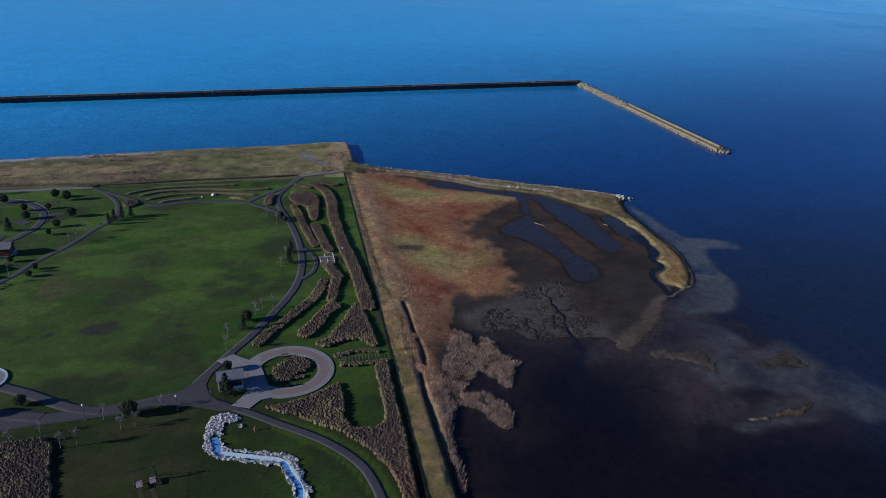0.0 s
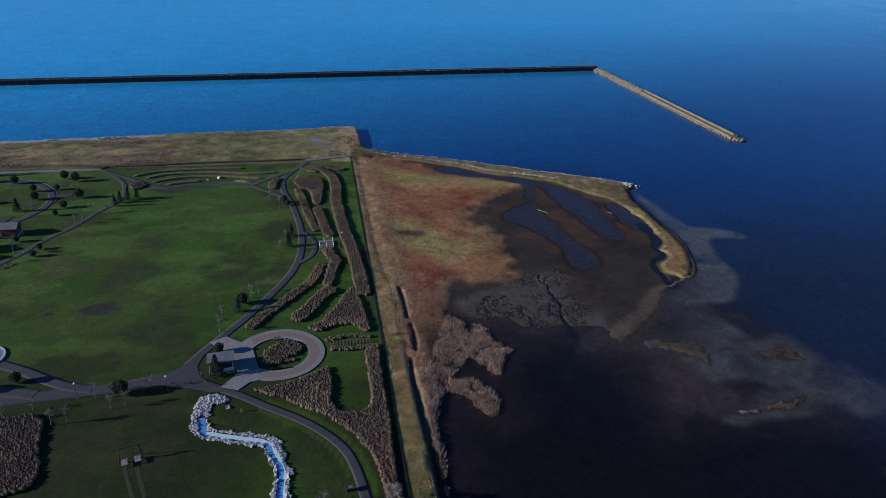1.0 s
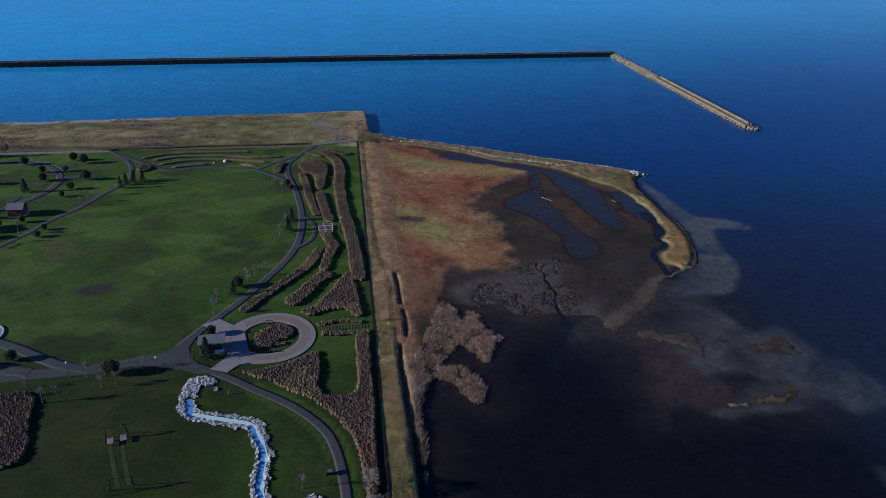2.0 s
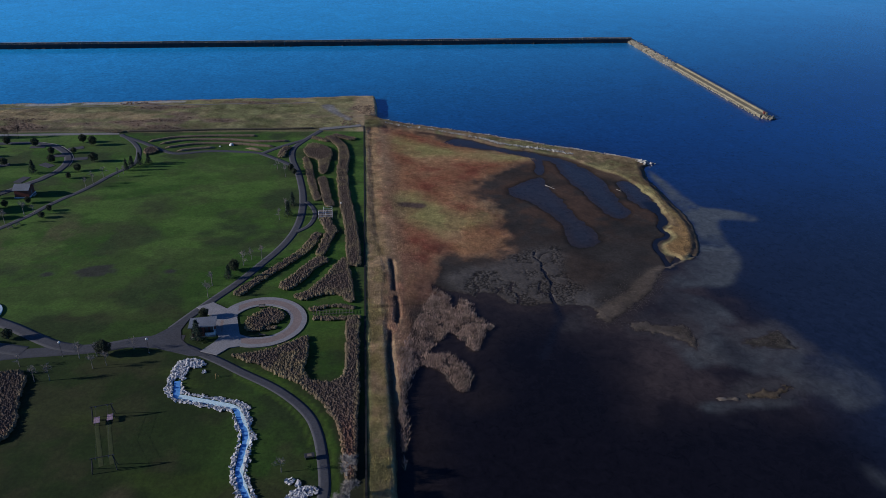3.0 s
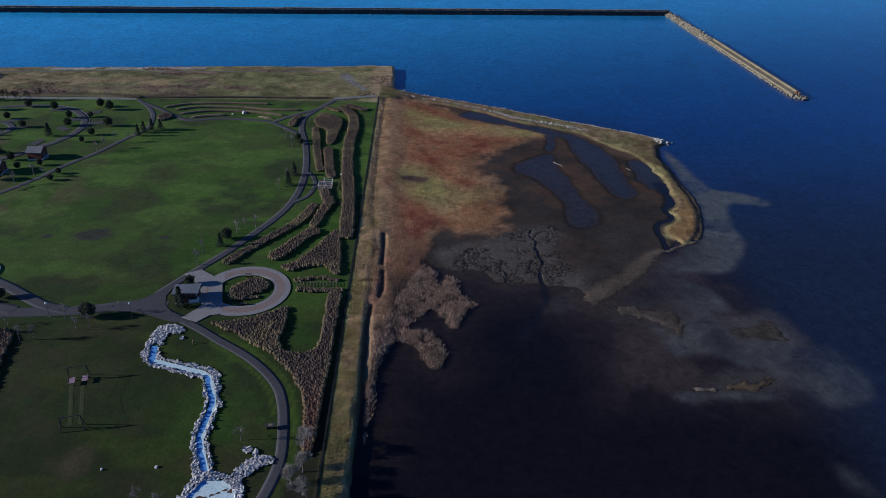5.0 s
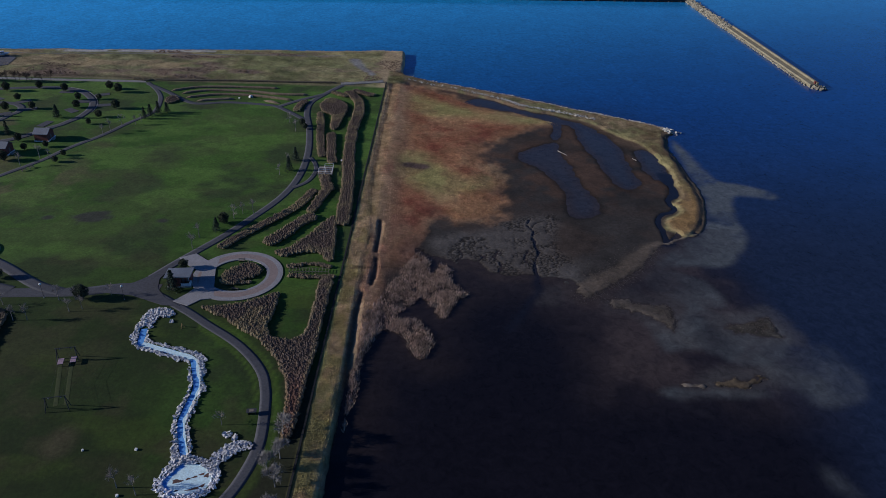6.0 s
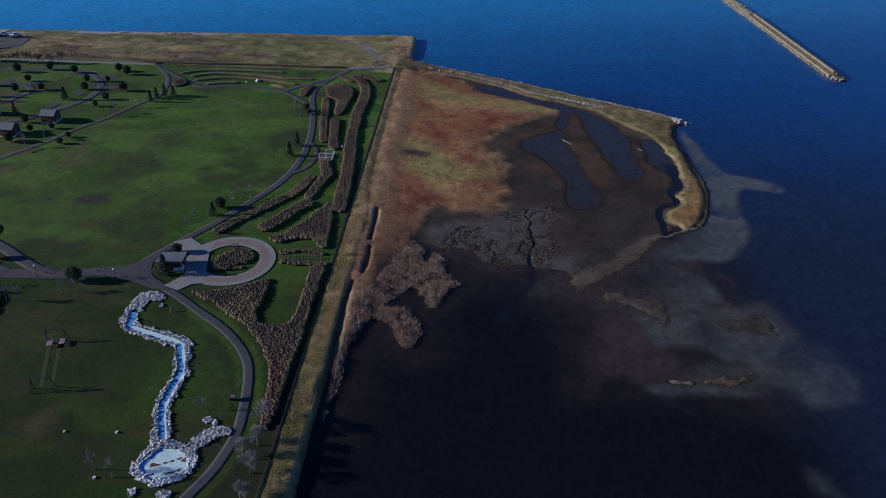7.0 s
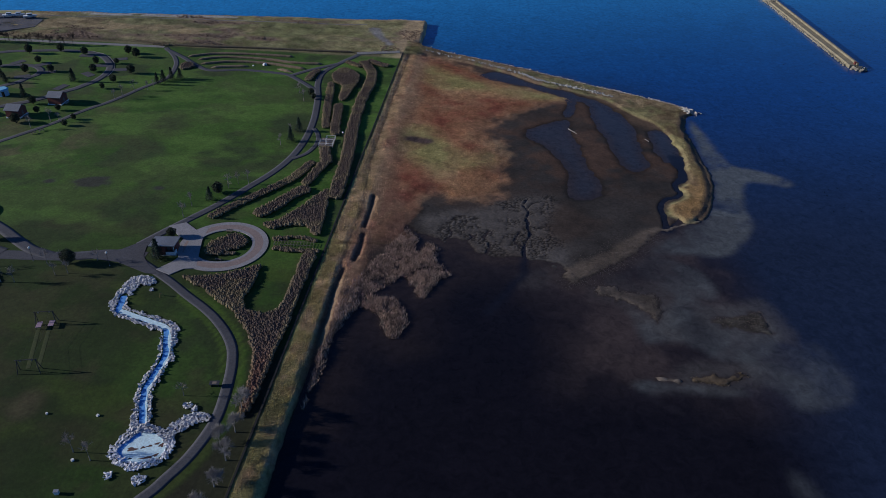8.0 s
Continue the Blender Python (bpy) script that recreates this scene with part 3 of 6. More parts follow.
    red = blend(red, (0.13, 0.09, 0.08), ease(3.4, 1.2, line_distance(x, y * 1.0, np.array([(8.5, 241), (14, 239.6)])) + 2 * (n2 - 0.5)))
    # ditch lines darkened; along the berm's edge this paints its shadow
    red = blend(red, (0.055, 0.045, 0.035), ease(1.2, 0.4, ditch_distance(x, y)) * 0.8)
    red = blend(red, (0.16, 0.10, 0.06), ease(0.9, 0.3, line_distance(x, y, TRACK)) * 0.75)
    fade = np.where(y > 196, ease(-4, 5, marsh + 11 * (fbm(x, y, 6, 83, 5) - 0.5)), ease(-1, 1.5, marsh))
    c = c + (red - c) * fade[..., None]
    bank = np.ones_like(c) * (0.23, 0.215, 0.105)
    bank = blend(bank, (0.31, 0.235, 0.14), ease(0.45, 0.6, n2))
    spit = area_distance(x, y, SPIT) + 1.6 * (fbm(x, y, 5, 6) - 0.5)
    bank = blend(bank, (0.28, 0.235, 0.11), ease(88, 98, x) * ease(292, 262, y) * 0.7)
    bank = bank * (0.35 + 1.05 * fbm(x, y, 3.2, 61, 4))[..., None]
    bank = blend(bank, (0.32, 0.195, 0.085), 0.85 * ease(0.5, 3.5, spit) * ease(240, 212, y + 8 * (n2 - 0.5)))
    bank = blend(bank, (0.15, 0.10, 0.06), ease(0.52, 0.62, fbm(x, y, 4, 66)) * (x > 100) * 0.7)
    bank = blend(bank, (0.10, 0.066, 0.045), ease(3.0, 1.3, line_distance(x, y, ERODED) + 1.6 * (fbm(x, y, 2.5, 62) - 0.5)) * 0.85)
    bank = blend(bank, (0.20, 0.14, 0.09), ease(4.0, 1.5, spit) * ease(78, 70, x) * ease(0.4, 0.6, n2))
    near = np.maximum(ease(-0.5, 1, spit), ease(2.2, 1.4, line_distance(x, y, ERODED)))
    c = c + (bank - c) * near[..., None]
    land = np.where(y > 348, 3.0, wall_x(y)) - x
    lawn = np.ones_like(c) * (0.042, 0.094, 0.012)
    lawn = blend(lawn, (0.062, 0.118, 0.018), ease(0.45, 0.62, n1))
    lawn = blend(lawn, (0.10, 0.095, 0.040), ease(0.52, 0.68, n3) * ease(0.4, 0.6, n2))
    lawn = blend(lawn, (0.040, 0.062, 0.018), ease(0.5, 0.66, fbm(x, y, 16, 61)))
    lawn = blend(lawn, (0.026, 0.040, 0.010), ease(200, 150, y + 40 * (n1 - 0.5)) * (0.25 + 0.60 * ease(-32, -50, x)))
    lawn = blend(lawn, (0.060, 0.088, 0.014), ease(0.54, 0.66, fbm(x + 0.6 * y, 2.2 * y, 26, 67, 5)) * ease(168, 150, y) * 0.7)
    lawn = blend(lawn, (0.085, 0.062, 0.034), ease(0.57, 0.68, fbm(x, y, 9, 68, 5)) * ease(150, 138, y) * 0.35)
    # brighter strip outside the path: sunlit turf painted into the colour
    lawn = blend(lawn, (0.095, 0.150, 0.022), 0.8 * ease(0.8, 0.3, np.abs(line_distance(x, y, OUTER_EDGE) - 2.1)) * (x > -16.5 - 0.95 * (y - 112) * (y > 112) - 0.42 * (103 - y) * (y < 103)))
    lawn = blend(lawn, (0.062, 0.054, 0.024), ease(0.50, 0.68, fbm(x, y, 11, 65, 5)) * (0.25 + 0.25 * ease(200, 150, y)))
    lawn = blend(lawn, (0.098, 0.165, 0.030), ease(0.50, 0.66, fbm(x - 0.4 * y, 1.8 * y, 20, 69, 6)) * 0.7 * ease(150, 190, y))
    lawn = blend(lawn, (0.072, 0.082, 0.028), ease(0.52, 0.66, fbm(x, y * 1.5, 16, 70, 6)) * 0.4 * ease(165, 190, y))
    lawn = blend(lawn, (0.16, 0.11, 0.07), ease(5, 1.5, np.hypot(x + 56, (y - 103) * 0.7) + 3 * (n2 - 0.5)) * n2 * 0.8)
    lawn = blend(lawn, (0.045, 0.038, 0.040), np.maximum(ease(5, 2.5, np.hypot((x + 87) * 0.8, y - 194.7) + 6 * (fbm(x, y, 3, 63) - 0.5)), np.maximum(ease(2.2, 1, np.hypot((x + 65) * 0.8, y - 193.3) + 2 * (n2 - 0.5)), ease(2.5, 1, np.hypot((x + 100.5) * 0.7, y - 193.7) + 2 * (n2 - 0.5)))) * 0.85)
    # dark litter between path and wall, with the trees' shade painted in
    lawn = blend(lawn, (0.036, 0.032, 0.020), ease(0.6, 1.6, x - np.interp(y, OUTER_EDGE[::-1, 1], OUTER_EDGE[::-1, 0]) - 2.6 + 1.5 * (n2 - 0.5)) * ease(132, 118, y) * 0.9)
    # lower turf is duller; view-angle darkening is put into its colour as well
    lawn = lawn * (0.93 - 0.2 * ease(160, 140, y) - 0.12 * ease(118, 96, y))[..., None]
    lawn = lawn * (0.87, 0.98, 0.92)
    dry = np.ones_like(c) * (0.30, 0.28, 0.135)
    dry = blend(dry, (0.245, 0.25, 0.105), ease(0.45, 0.6, n1) * 0.9)
    dry = blend(dry, (0.42, 0.32, 0.18), ease(0.5, 0.62, fbm(x, y * 1.8, 15, 45, 5)) * (0.35 + 0.5 * ease(-70, -110, x)))
    dry = dry * (0.22 + 1.26 * fbm(x, y * 1.3, 6, 89, 4))[..., None]
    dry = blend(dry, (0.26, 0.18, 0.135), ease(0.54, 0.66, fbm(x, y * 2.2, 24, 93)) * 0.8)
    dry = blend(dry, (0.50, 0.49, 0.46), ease(0.50, 0.56, fbm(x, y * 3, 16, 107)) * ease(8, 5, shore_y(x) - y) * ease(2, 3.5, shore_y(x) - y) * (x < -95))
    dry = blend(dry, (0.44, 0.33, 0.20), ease(-11, -7, x + 3 * (n2 - 0.5)) * 0.85)
    dry = blend(dry, (0.25, 0.245, 0.26), ease(3.2, 1.2, line_distance(x, y, spline([(-13, 341), (-17, 348), (-21, 356), (-23, 362)], 2)) + 4 * (n2 - 0.5)) * 0.8)
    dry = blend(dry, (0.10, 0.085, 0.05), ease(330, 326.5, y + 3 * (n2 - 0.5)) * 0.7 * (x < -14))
    dry = blend(dry, (0.45, 0.36, 0.24), ease(4, 2, shore_y(x) - y + 2 * (n2 - 0.5)) * 0.7)
    lawn = lawn + (dry - lawn) * ease(322.5, 325, y + 2 * (n2 - 0.5))[..., None]
    return c + (lawn - c) * ease(-0.6, -0.1, land)[..., None] * (y < shore_y(x) + 6)[..., None]


# the same heights and colours on a one-metre table, for all that stands on the ground
TABLE_X, TABLE_Y = np.arange(-262.0, 152.0), np.arange(56.0, 402.0)
_tx, _ty = np.meshgrid(TABLE_X, TABLE_Y)
HEIGHTS = ground_height(_tx, _ty)
COLOURS = cover_colour(_tx, _ty, HEIGHTS)
DEPTHS = marsh_depth(_tx, _ty)


def lookup(table, x, y):
    u = np.clip(np.asarray(x, float) - TABLE_X[0], 0, len(TABLE_X) - 1.001)
    v = np.clip(np.asarray(y, float) - TABLE_Y[0], 0, len(TABLE_Y) - 1.001)
    i, j = u.astype(int), v.astype(int)
    a, c = u - i, v - j
    if table.ndim == 3:
        a, c = a[..., None], c[..., None]
    return (table[j, i] * (1 - a) + table[j, i + 1] * a) * (1 - c) + (table[j + 1, i] * (1 - a) + table[j + 1, i + 1] * a) * c


def height_of(x, y):
    return lookup(HEIGHTS, x, y)


def height_at(x, y):
    return float(height_of(x, y))


# ---------------- ground and water ----------------
def grid_sheet(xs, ys):
    gx, gy = np.meshgrid(xs, ys)
    i = np.arange(gx.size).reshape(gx.shape)
    f = np.stack([i[:-1, :-1], i[:-1, 1:], i[1:, 1:], i[1:, :-1]], -1).reshape(-1, 4)
    return gx.ravel(), gy.ravel(), f


def make_ground():
    xs = np.concatenate([np.arange(-520, -200, 8), np.arange(-200, -8, 1.0), np.arange(-8, 16, 0.6), np.arange(16, 62, 0.4), np.arange(62, 126, 0.7), np.arange(126, 150, 4)])
    ys = np.concatenate([np.arange(-160, 72, 8), np.arange(72, 120, 1.0), np.arange(120, 164, 0.7), np.arange(164, 206, 0.4), np.arange(206, 346, 0.8), np.arange(346, 400, 1.5)])
    x, y, f = grid_sheet(xs, ys)
    h = ground_height(x, y)
    edge = (x > 135) | (y > 397)
    h = np.where(edge, -1.2, h)
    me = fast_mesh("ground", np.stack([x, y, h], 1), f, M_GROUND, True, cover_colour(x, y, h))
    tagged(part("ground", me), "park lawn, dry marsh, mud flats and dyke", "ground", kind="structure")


def make_water():
    far = np.array([4600, 3000, 2000, 1200, 800, 600, 450])
    xs = np.concatenate([-far, np.arange(-380, 0, 20), np.arange(0, 40, 2.0), np.arange(40, 150, 1.0), np.arange(150, 380, 8), far[::-1]])
    ys = np.concatenate([-far[1:], np.arange(-380, 70, 20), np.arange(70, 300, 1.0), np.arange(300, 420, 6), far[::-1]])
    x, y, f = grid_sheet(xs, ys)
    c = np.ones((len(x), 3)) * (0.015, 0.022, 0.046)          # shallows, then brighter with distance: sky reflection painted into the blue
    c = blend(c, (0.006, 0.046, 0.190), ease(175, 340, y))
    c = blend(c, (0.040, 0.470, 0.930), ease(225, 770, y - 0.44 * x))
    n = fbm(x, y, 26, 71)
    warp_x, warp_y = x + 16 * (fbm(x, y, 18, 101) - 0.5), y + 16 * (fbm(x, y, 18, 103) - 0.5)
    murky = np.clip(ease(118, 88, x + 14 * (n - 0.5)) * ease(330, 255, y), 0, 1)
    c = blend(c, (0.0085, 0.0075, 0.011), murky)
    brown = ease(46, 66, warp_x) * murky * ease(108, 134, y) * ease(122, 104, warp_x - 0.35 * (160 - y))
    c = blend(c, (0.052, 0.039, 0.036), brown * (0.35 + 0.9 * ease(0.42, 0.62, fbm(warp_x, warp_y, 22, 73, 5))) * 0.8)
    ponds = ease(-4, 4, area_distance(x, y, FLAT)) * ease(190, 206, y)
    c = blend(c, (0.032, 0.035, 0.046), ponds)
    for outline, k in SILT:
        s = ease(-1.2, 2.4, area_distance(x, y, outline) + 3.5 * (fbm(warp_x, warp_y, 13, 75, 6) - 0.5))
        c = blend(c, (0.092, 0.101, 0.102), np.clip(s * k * (0.42 + 2.2 * (fbm(warp_x, warp_y * 1.4, 10, 77, 6) - 0.34)), 0, 1))
    for outline, top, _ in SHOALS:
        c = blend(c, (0.085, 0.080, 0.074), ease(-5.0, 0, area_distance(x, y - 0.8, outline) + 5 * (fbm(x, y, 5, 81, 5) - 0.5)) * 0.5)
    c = blend(c, (0.016, 0.014, 0.017), ease(1.1, 0.3, line_distance(x, y, WEED_LINE) + 1.2 * (fbm(x, y, 2, 82) - 0.5)) * 0.8)
    bed = np.where((x > -6) & (x < 150) & (y > 70) & (y < 330), ground_height(x, y), -1.2)
    mud = ease(-26, 2, area_distance(x, y, FLAT) + 18 * (fbm(x, y, 16, 79, 5) - 0.5))
    c = blend(c, (0.034, 0.026, 0.024), mud * 0.6 * (y < 200))
    reedy = ease(-13, 1, area_distance(x, y, MARSH) + 9 * (fbm(x, y, 8, 84, 5) - 0.5)) * (y > 100)
    c = blend(c, (0.028, 0.021, 0.020), reedy * 0.6)
    c = blend(c, (0.040, 0.029, 0.024), ease(-0.34, -0.02, bed) * 0.75)               # the bed shows through where it is shallow
    c = blend(c, (0.010, 0.011, 0.018), ease(4.5, 1.5, np.minimum(line_distance(x, y, SPIT_CREEK), line_distance(x, y, CREEK_MUD) + 2)) * 0.9)
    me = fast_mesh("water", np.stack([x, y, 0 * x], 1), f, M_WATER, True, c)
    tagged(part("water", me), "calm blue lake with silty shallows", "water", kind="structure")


make_ground()
make_water()


# ---------------- roads and paths ----------------
def ribbon(line, width, lift=0.06, skirt=0.3, level=None):
    """A strip of paving with a thickness, laid along a line on the ground."""
    d = np.gradient(line, axis=0)
    d /= np.linalg.norm(d, axis=1)[:, None]
    side = np.stack([-d[:, 1], d[:, 0]], 1)
    w = (width if np.ndim(width) else np.full(len(line), width))[:, None] / 2
    z = height_of(line[:, 0], line[:, 1]) + lift
    rows = []
    for k, dz in ((1.0, -skirt), (1.0, 0), (0.5, 0.012), (-0.5, 0.012), (-1.0, 0), (-1.0, -skirt)):
        p = line + side * w * k
        rows.append(np.stack([p[:, 0], p[:, 1], np.maximum(z, height_of(p[:, 0], p[:, 1]) + lift) + dz], 1))
    v = np.stack(rows, 1).reshape(-1, 3)
    if level is not None:
        v[:, 2] = np.tile([level - skirt, level, level + 0.01, level + 0.01, level, level - skirt], len(line))
    n, k = len(line), len(rows)
    i = np.arange(n * k).reshape(n, k)
    f = np.stack([i[:-1, :-1], i[:-1, 1:], i[1:, 1:], i[1:, :-1]], -1).reshape(-1, 4)[:, ::-1]
    return v, f


def road(name, pts, width, mat, label, lift=0.06):
    v, f = ribbon(spline(pts, 1.2), width, lift)
    return tagged(part(name, fast_mesh(name, v, f, mat, True)), label, "path", kind="structure")


ROAD_EAST = [(-25, 325), (-31.5, 312), (-36, 300), (-35.6, 287), (-32, 270), (-29.2, 250), (-28.6, 233), (-30, 219.5), (-33.3, 208), (-38.6, 196.5), (-44.3, 185.2), (-49.6, 176.4), (-53.5, 170), (-58, 162)]
ROAD_SOUTH = [(-62, 158), (-55, 155), (-47.4, 149.8), (-42.7, 146.4), (-37, 141.8), (-31.6, 137.7), (-27.4, 134), (-23.1, 129.1), (-20.1, 124.3), (-18.4, 119.2), (-17.5, 114.5), (-16.7, 108), (-16.5, 102.8), (-17.3, 97.6), (-18.7, 92.6), (-20.8, 88.1), (-23, 84), (-30, 75), (-42, 66)]
ROAD_WEST = [(-54, 157), (-64, 157), (-73, 154.8), (-82, 154), (-92, 153.5), (-101, 152.5), (-125, 150), (-160, 148)]
ROAD_LAWN = [(-150, 185), (-138, 207), (-128.1, 223.3), (-124.9, 228.5), (-120.7, 235.9), (-118, 243), (-114.1, 250.5), (-111, 255.5), (-107.6, 262.9), (-105, 269.9), (-102.6, 275.1), (-100, 280.1), (-98.6, 287), (-100.8, 299.1), (-104, 306.8), (-108.3, 313.7), (-114, 321)]
ROAD_FORK = [(-113, 319), (-101.5, 309.5), (-93.2, 301.5), (-84.7, 295.5), (-73.3, 297.8), (-65.8, 297.8), (-53, 296), (-48.8, 293.9), (-42.3, 287.5), (-35.5, 280)]
CAMP_LOOP = [(-215, 290), (-195, 298), (-182.6, 303.4), (-176.3, 306), (-169.1, 307.6), (-159.9, 309.6), (-149.8, 310.2), (-142.4, 308.3), (-136.6, 305.4), (-130.7, 298.8), (-127, 292.3), (-125.4, 285.6), (-125.4, 280.2), (-126.2, 274.9), (-127.9, 271.3), (-129.4, 267.8), (-132.2, 264.1), (-134.7, 260.1), (-137.1, 256.3), (-140.6, 252.3), (-144.5, 249.5), (-150, 245), (-160, 238), (-175, 230)]
CAMP_SPUR = [(-200, 278), (-185, 283), (-172.8, 287.2), (-166.7, 289.4), (-160.3, 289.4), (-156.2, 287.7), (-153, 284.1), (-152.3, 279.4), (-154, 275.9), (-154.9, 271.2), (-157.5, 267.7), (-162, 262), (-175, 256)]
road("path_east", ROAD_EAST, 2.8, M_ASPHALT, "dark asphalt park path round the lawn", 0.028)
road("path_south", ROAD_SOUTH, 2.5, M_ASPHALT, "dark asphalt path curving past the stone stream", 0.032)
road("path_west", ROAD_WEST, 4.0, M_ASPHALT, "dark asphalt path along the lawn's edge", 0.036)
road("path_lawn", ROAD_LAWN, 2.2, M_ASPHALT, "narrow asphalt path between lawn and camping ground", 0.028)
road("path_fork", ROAD_FORK, 2.4, M_ASPHALT, "asphalt path at the foot of the terraces", 0.032)
road("path_branch", [(-31, 312.5), (-42, 302.5), (-49.5, 293.5)], 2.6, M_ASPHALT, "short asphalt path between hedges", 0.036)
road("camp_road", CAMP_LOOP, 3.2, M_ASPHALT, "asphalt loop road of the camping ground", 0.04)
road("camp_spur", CAMP_SPUR, 3.0, M_ASPHALT, "asphalt spur road of the camping ground", 0.044)
road("dyke_road", [(-330, 316), (-193, 320.5), (-165, 320.8), (-139, 321.4), (-115, 322)], 2.8, M_GRAVEL, "pale gravel road along the dyke", 0.08)
road("dyke_path", [(-26, 326.5), (-15.3, 329), (-6.5, 331)], 3.0, M_GRAVEL, "pale paved end of the dyke road", 0.08)
road("dyke_track", [(-260, 352), (-163, 359.5), (-126.7, 362.4), (-80.2, 365), (-47.3, 368), (-28, 369.5)], 0.7, M_GRAVEL, "rutted pale track along the top of the dyke", 0.1)
def slab(name, outline, top, thick, mat, label, category="paving", smooth_edge=None):
    """A flat piece of paving with a closed outline."""
    p = spline(outline, smooth_edge, True) if smooth_edge else np.array(outline, float)
    bm = bmesh.new()
    vs = [bm.verts.new((x, y, top)) for x, y in p]
    face = bm.faces.new(vs)
    if face.normal.z < 0:
        face.normal_flip()
    ext = bmesh.ops.extrude_face_region(bm, geom=[face])
    bmesh.ops.translate(bm, verts=[v for v in ext["geom"] if isinstance(v, bmesh.types.BMVert)], vec=(0, 0, -thick))
    bmesh.ops.triangulate(bm, faces=bm.faces[:])
    bmesh.ops.recalc_face_normals(bm, faces=bm.faces[:])
    return tagged(part(name, bm, mat), label, category, kind="structure")


def ring_mesh(name, cx, cy, r0, r1, top, thick, mat):
    a = np.linspace(0, 2 * math.pi, 96, endpoint=False)
    rows = [(r1, top - thick), (r1, top), (r0, top), (r0, top - thick)]
    v = np.stack([np.stack([cx + r * np.cos(a), cy + r * np.sin(a), np.full(96, z)], 1) for r, z in rows], 1).reshape(-1, 3)
    i = np.arange(96 * 4).reshape(96, 4)
    j = np.roll(i, -1, 0)
    f = np.stack([i[:, :-1], j[:, :-1], j[:, 1:], i[:, 1:]], -1).reshape(-1, 4)
    return fast_mesh(name, v, f, mat)


slab("plaza", [(-71.2, 154.8), (-61.7, 159.5), (-56.6, 165), (-53.4, 171), (-52.4, 169.6), (-54.6, 166), (-55.6, 161.4), (-54.6, 157), (-51.4, 152.9), (-46.5, 149.4), (-51, 149.6), (-60, 153.5)], 1.62, 0.4, M_ASPHALT, "wide asphalt junction beside the brick pavilion")
slab("apron", [(-53.6, 172.2), (-49.5, 174.6), (-45.2, 171), (-42.2, 172.9), (-41.9, 166.4), (-40, 157.7), (-38.9, 153), (-42, 152.4), (-44.6, 149.5), (-48.9, 151.4), (-46.2, 155), (-44.6, 158.5), (-45.2, 165), (-49.5, 168)], 1.676, 0.4, M_PAVING, "light paved forecourt of the pavilion")
RING_X, RING_Y = -35.2, 164.2
ring_walk = thing("ring_walk", RING_X, RING_Y, 1.5, label="circular light paving walk with a pinkish band", category="paving", kind="structure")
for nm, a, b, mt, tp in (("outer_band", 10.7, 12.1, M_PAVING, 0.172), ("middle_band", 8.5, 10.7, M_PAVING_WARM, 0.168), ("inner_band", 7.7, 8.5, M_PAVING, 0.172)):
    part(nm, ring_mesh(nm, 0, 0, a, b, tp, 0.4, mt), parent=ring_walk)
slab("round_plaza", [(-110.5 + 5.5 * math.cos(k * 0.1309), 172.5 + 5.5 * math.sin(k * 0.1309)) for k in range(48)], 1.66, 0.4, M_PAVING, "round pale plaza on the lawn")
part("plaza_rim", ring_mesh("plaza_rim", -110.5, 172.5, 5.4, 5.9, 1.8, 0.5, surface("pale_blue_paint", (0.45, 0.58, 0.68), (0.36, 0.48, 0.58), 0.5, 3)))
tagged(bpy.data.objects["plaza_rim"], "pale blue rim round the plaza", "kerb", kind="structure")
road("path_plaza", [(-106, 170), (-98, 165.2), (-91, 160.3), (-85, 156.6), (-79, 154.6)], 3.4, M_ASPHALT, "asphalt path from the round plaza", 0.072)
road("path_lower", [(-130, 160), (-112, 158), (-101, 157), (-92, 154.5)], 4.0, M_ASPHALT, "asphalt path under tree shade", 0.076)
road("bridge_path", [(-27.5, 243), (-25, 238), (-23.8, 231), (-25.5, 223), (-29.5, 218)], 1.7, M_ASPHALT, "narrow asphalt path beside the deck", 0.08)
for k, (x, y, a) in enumerate([(-167.9, 292.6, 60), (-156.9, 276.8, 35), (-156.0, 291.6, 40), (-149.5, 283.2, 25), (-135.8, 267.9, 75), (-132.2, 283.1, -35), (-143.6, 305, 5), (-132, 293.7, 10), (-127.4, 302.8, 25), (-121.9, 290.1, 12)]):
    c, s = math.cos(radians(a)), math.sin(radians(a))
    slab("parking_bay", [(x + c * u - s * w, y + s * u + c * w) for u, w in ((-3, -1.6), (3, -1.6), (3, 1.6), (-3, 1.6))], height_at(x, y) + 0.10, 0.4, M_ASPHALT, "short asphalt parking bay beside the loop road")
M_WHITE = surface("white_paint", (0.78, 0.78, 0.76), (0.62, 0.62, 0.60), 0.6, 4.0, 0.6, 0.1, 0.01)
lp = spline(CAMP_LOOP, 1.2)
keep = (lp[:, 1] > 282) & (lp[:, 0] > -146)
lp = lp[keep]
dd = np.gradient(lp, axis=0)
dd /= np.linalg.norm(dd, axis=1)[:, None]
v, f = ribbon(lp + np.stack([-dd[:, 1], dd[:, 0]], 1) * 1.8, 0.16, 0.12)
tagged(part("kerb", fast_mesh("kerb", v, f, M_PAVING)), "pale concrete kerb of the loop road", "kerb", kind="structure")
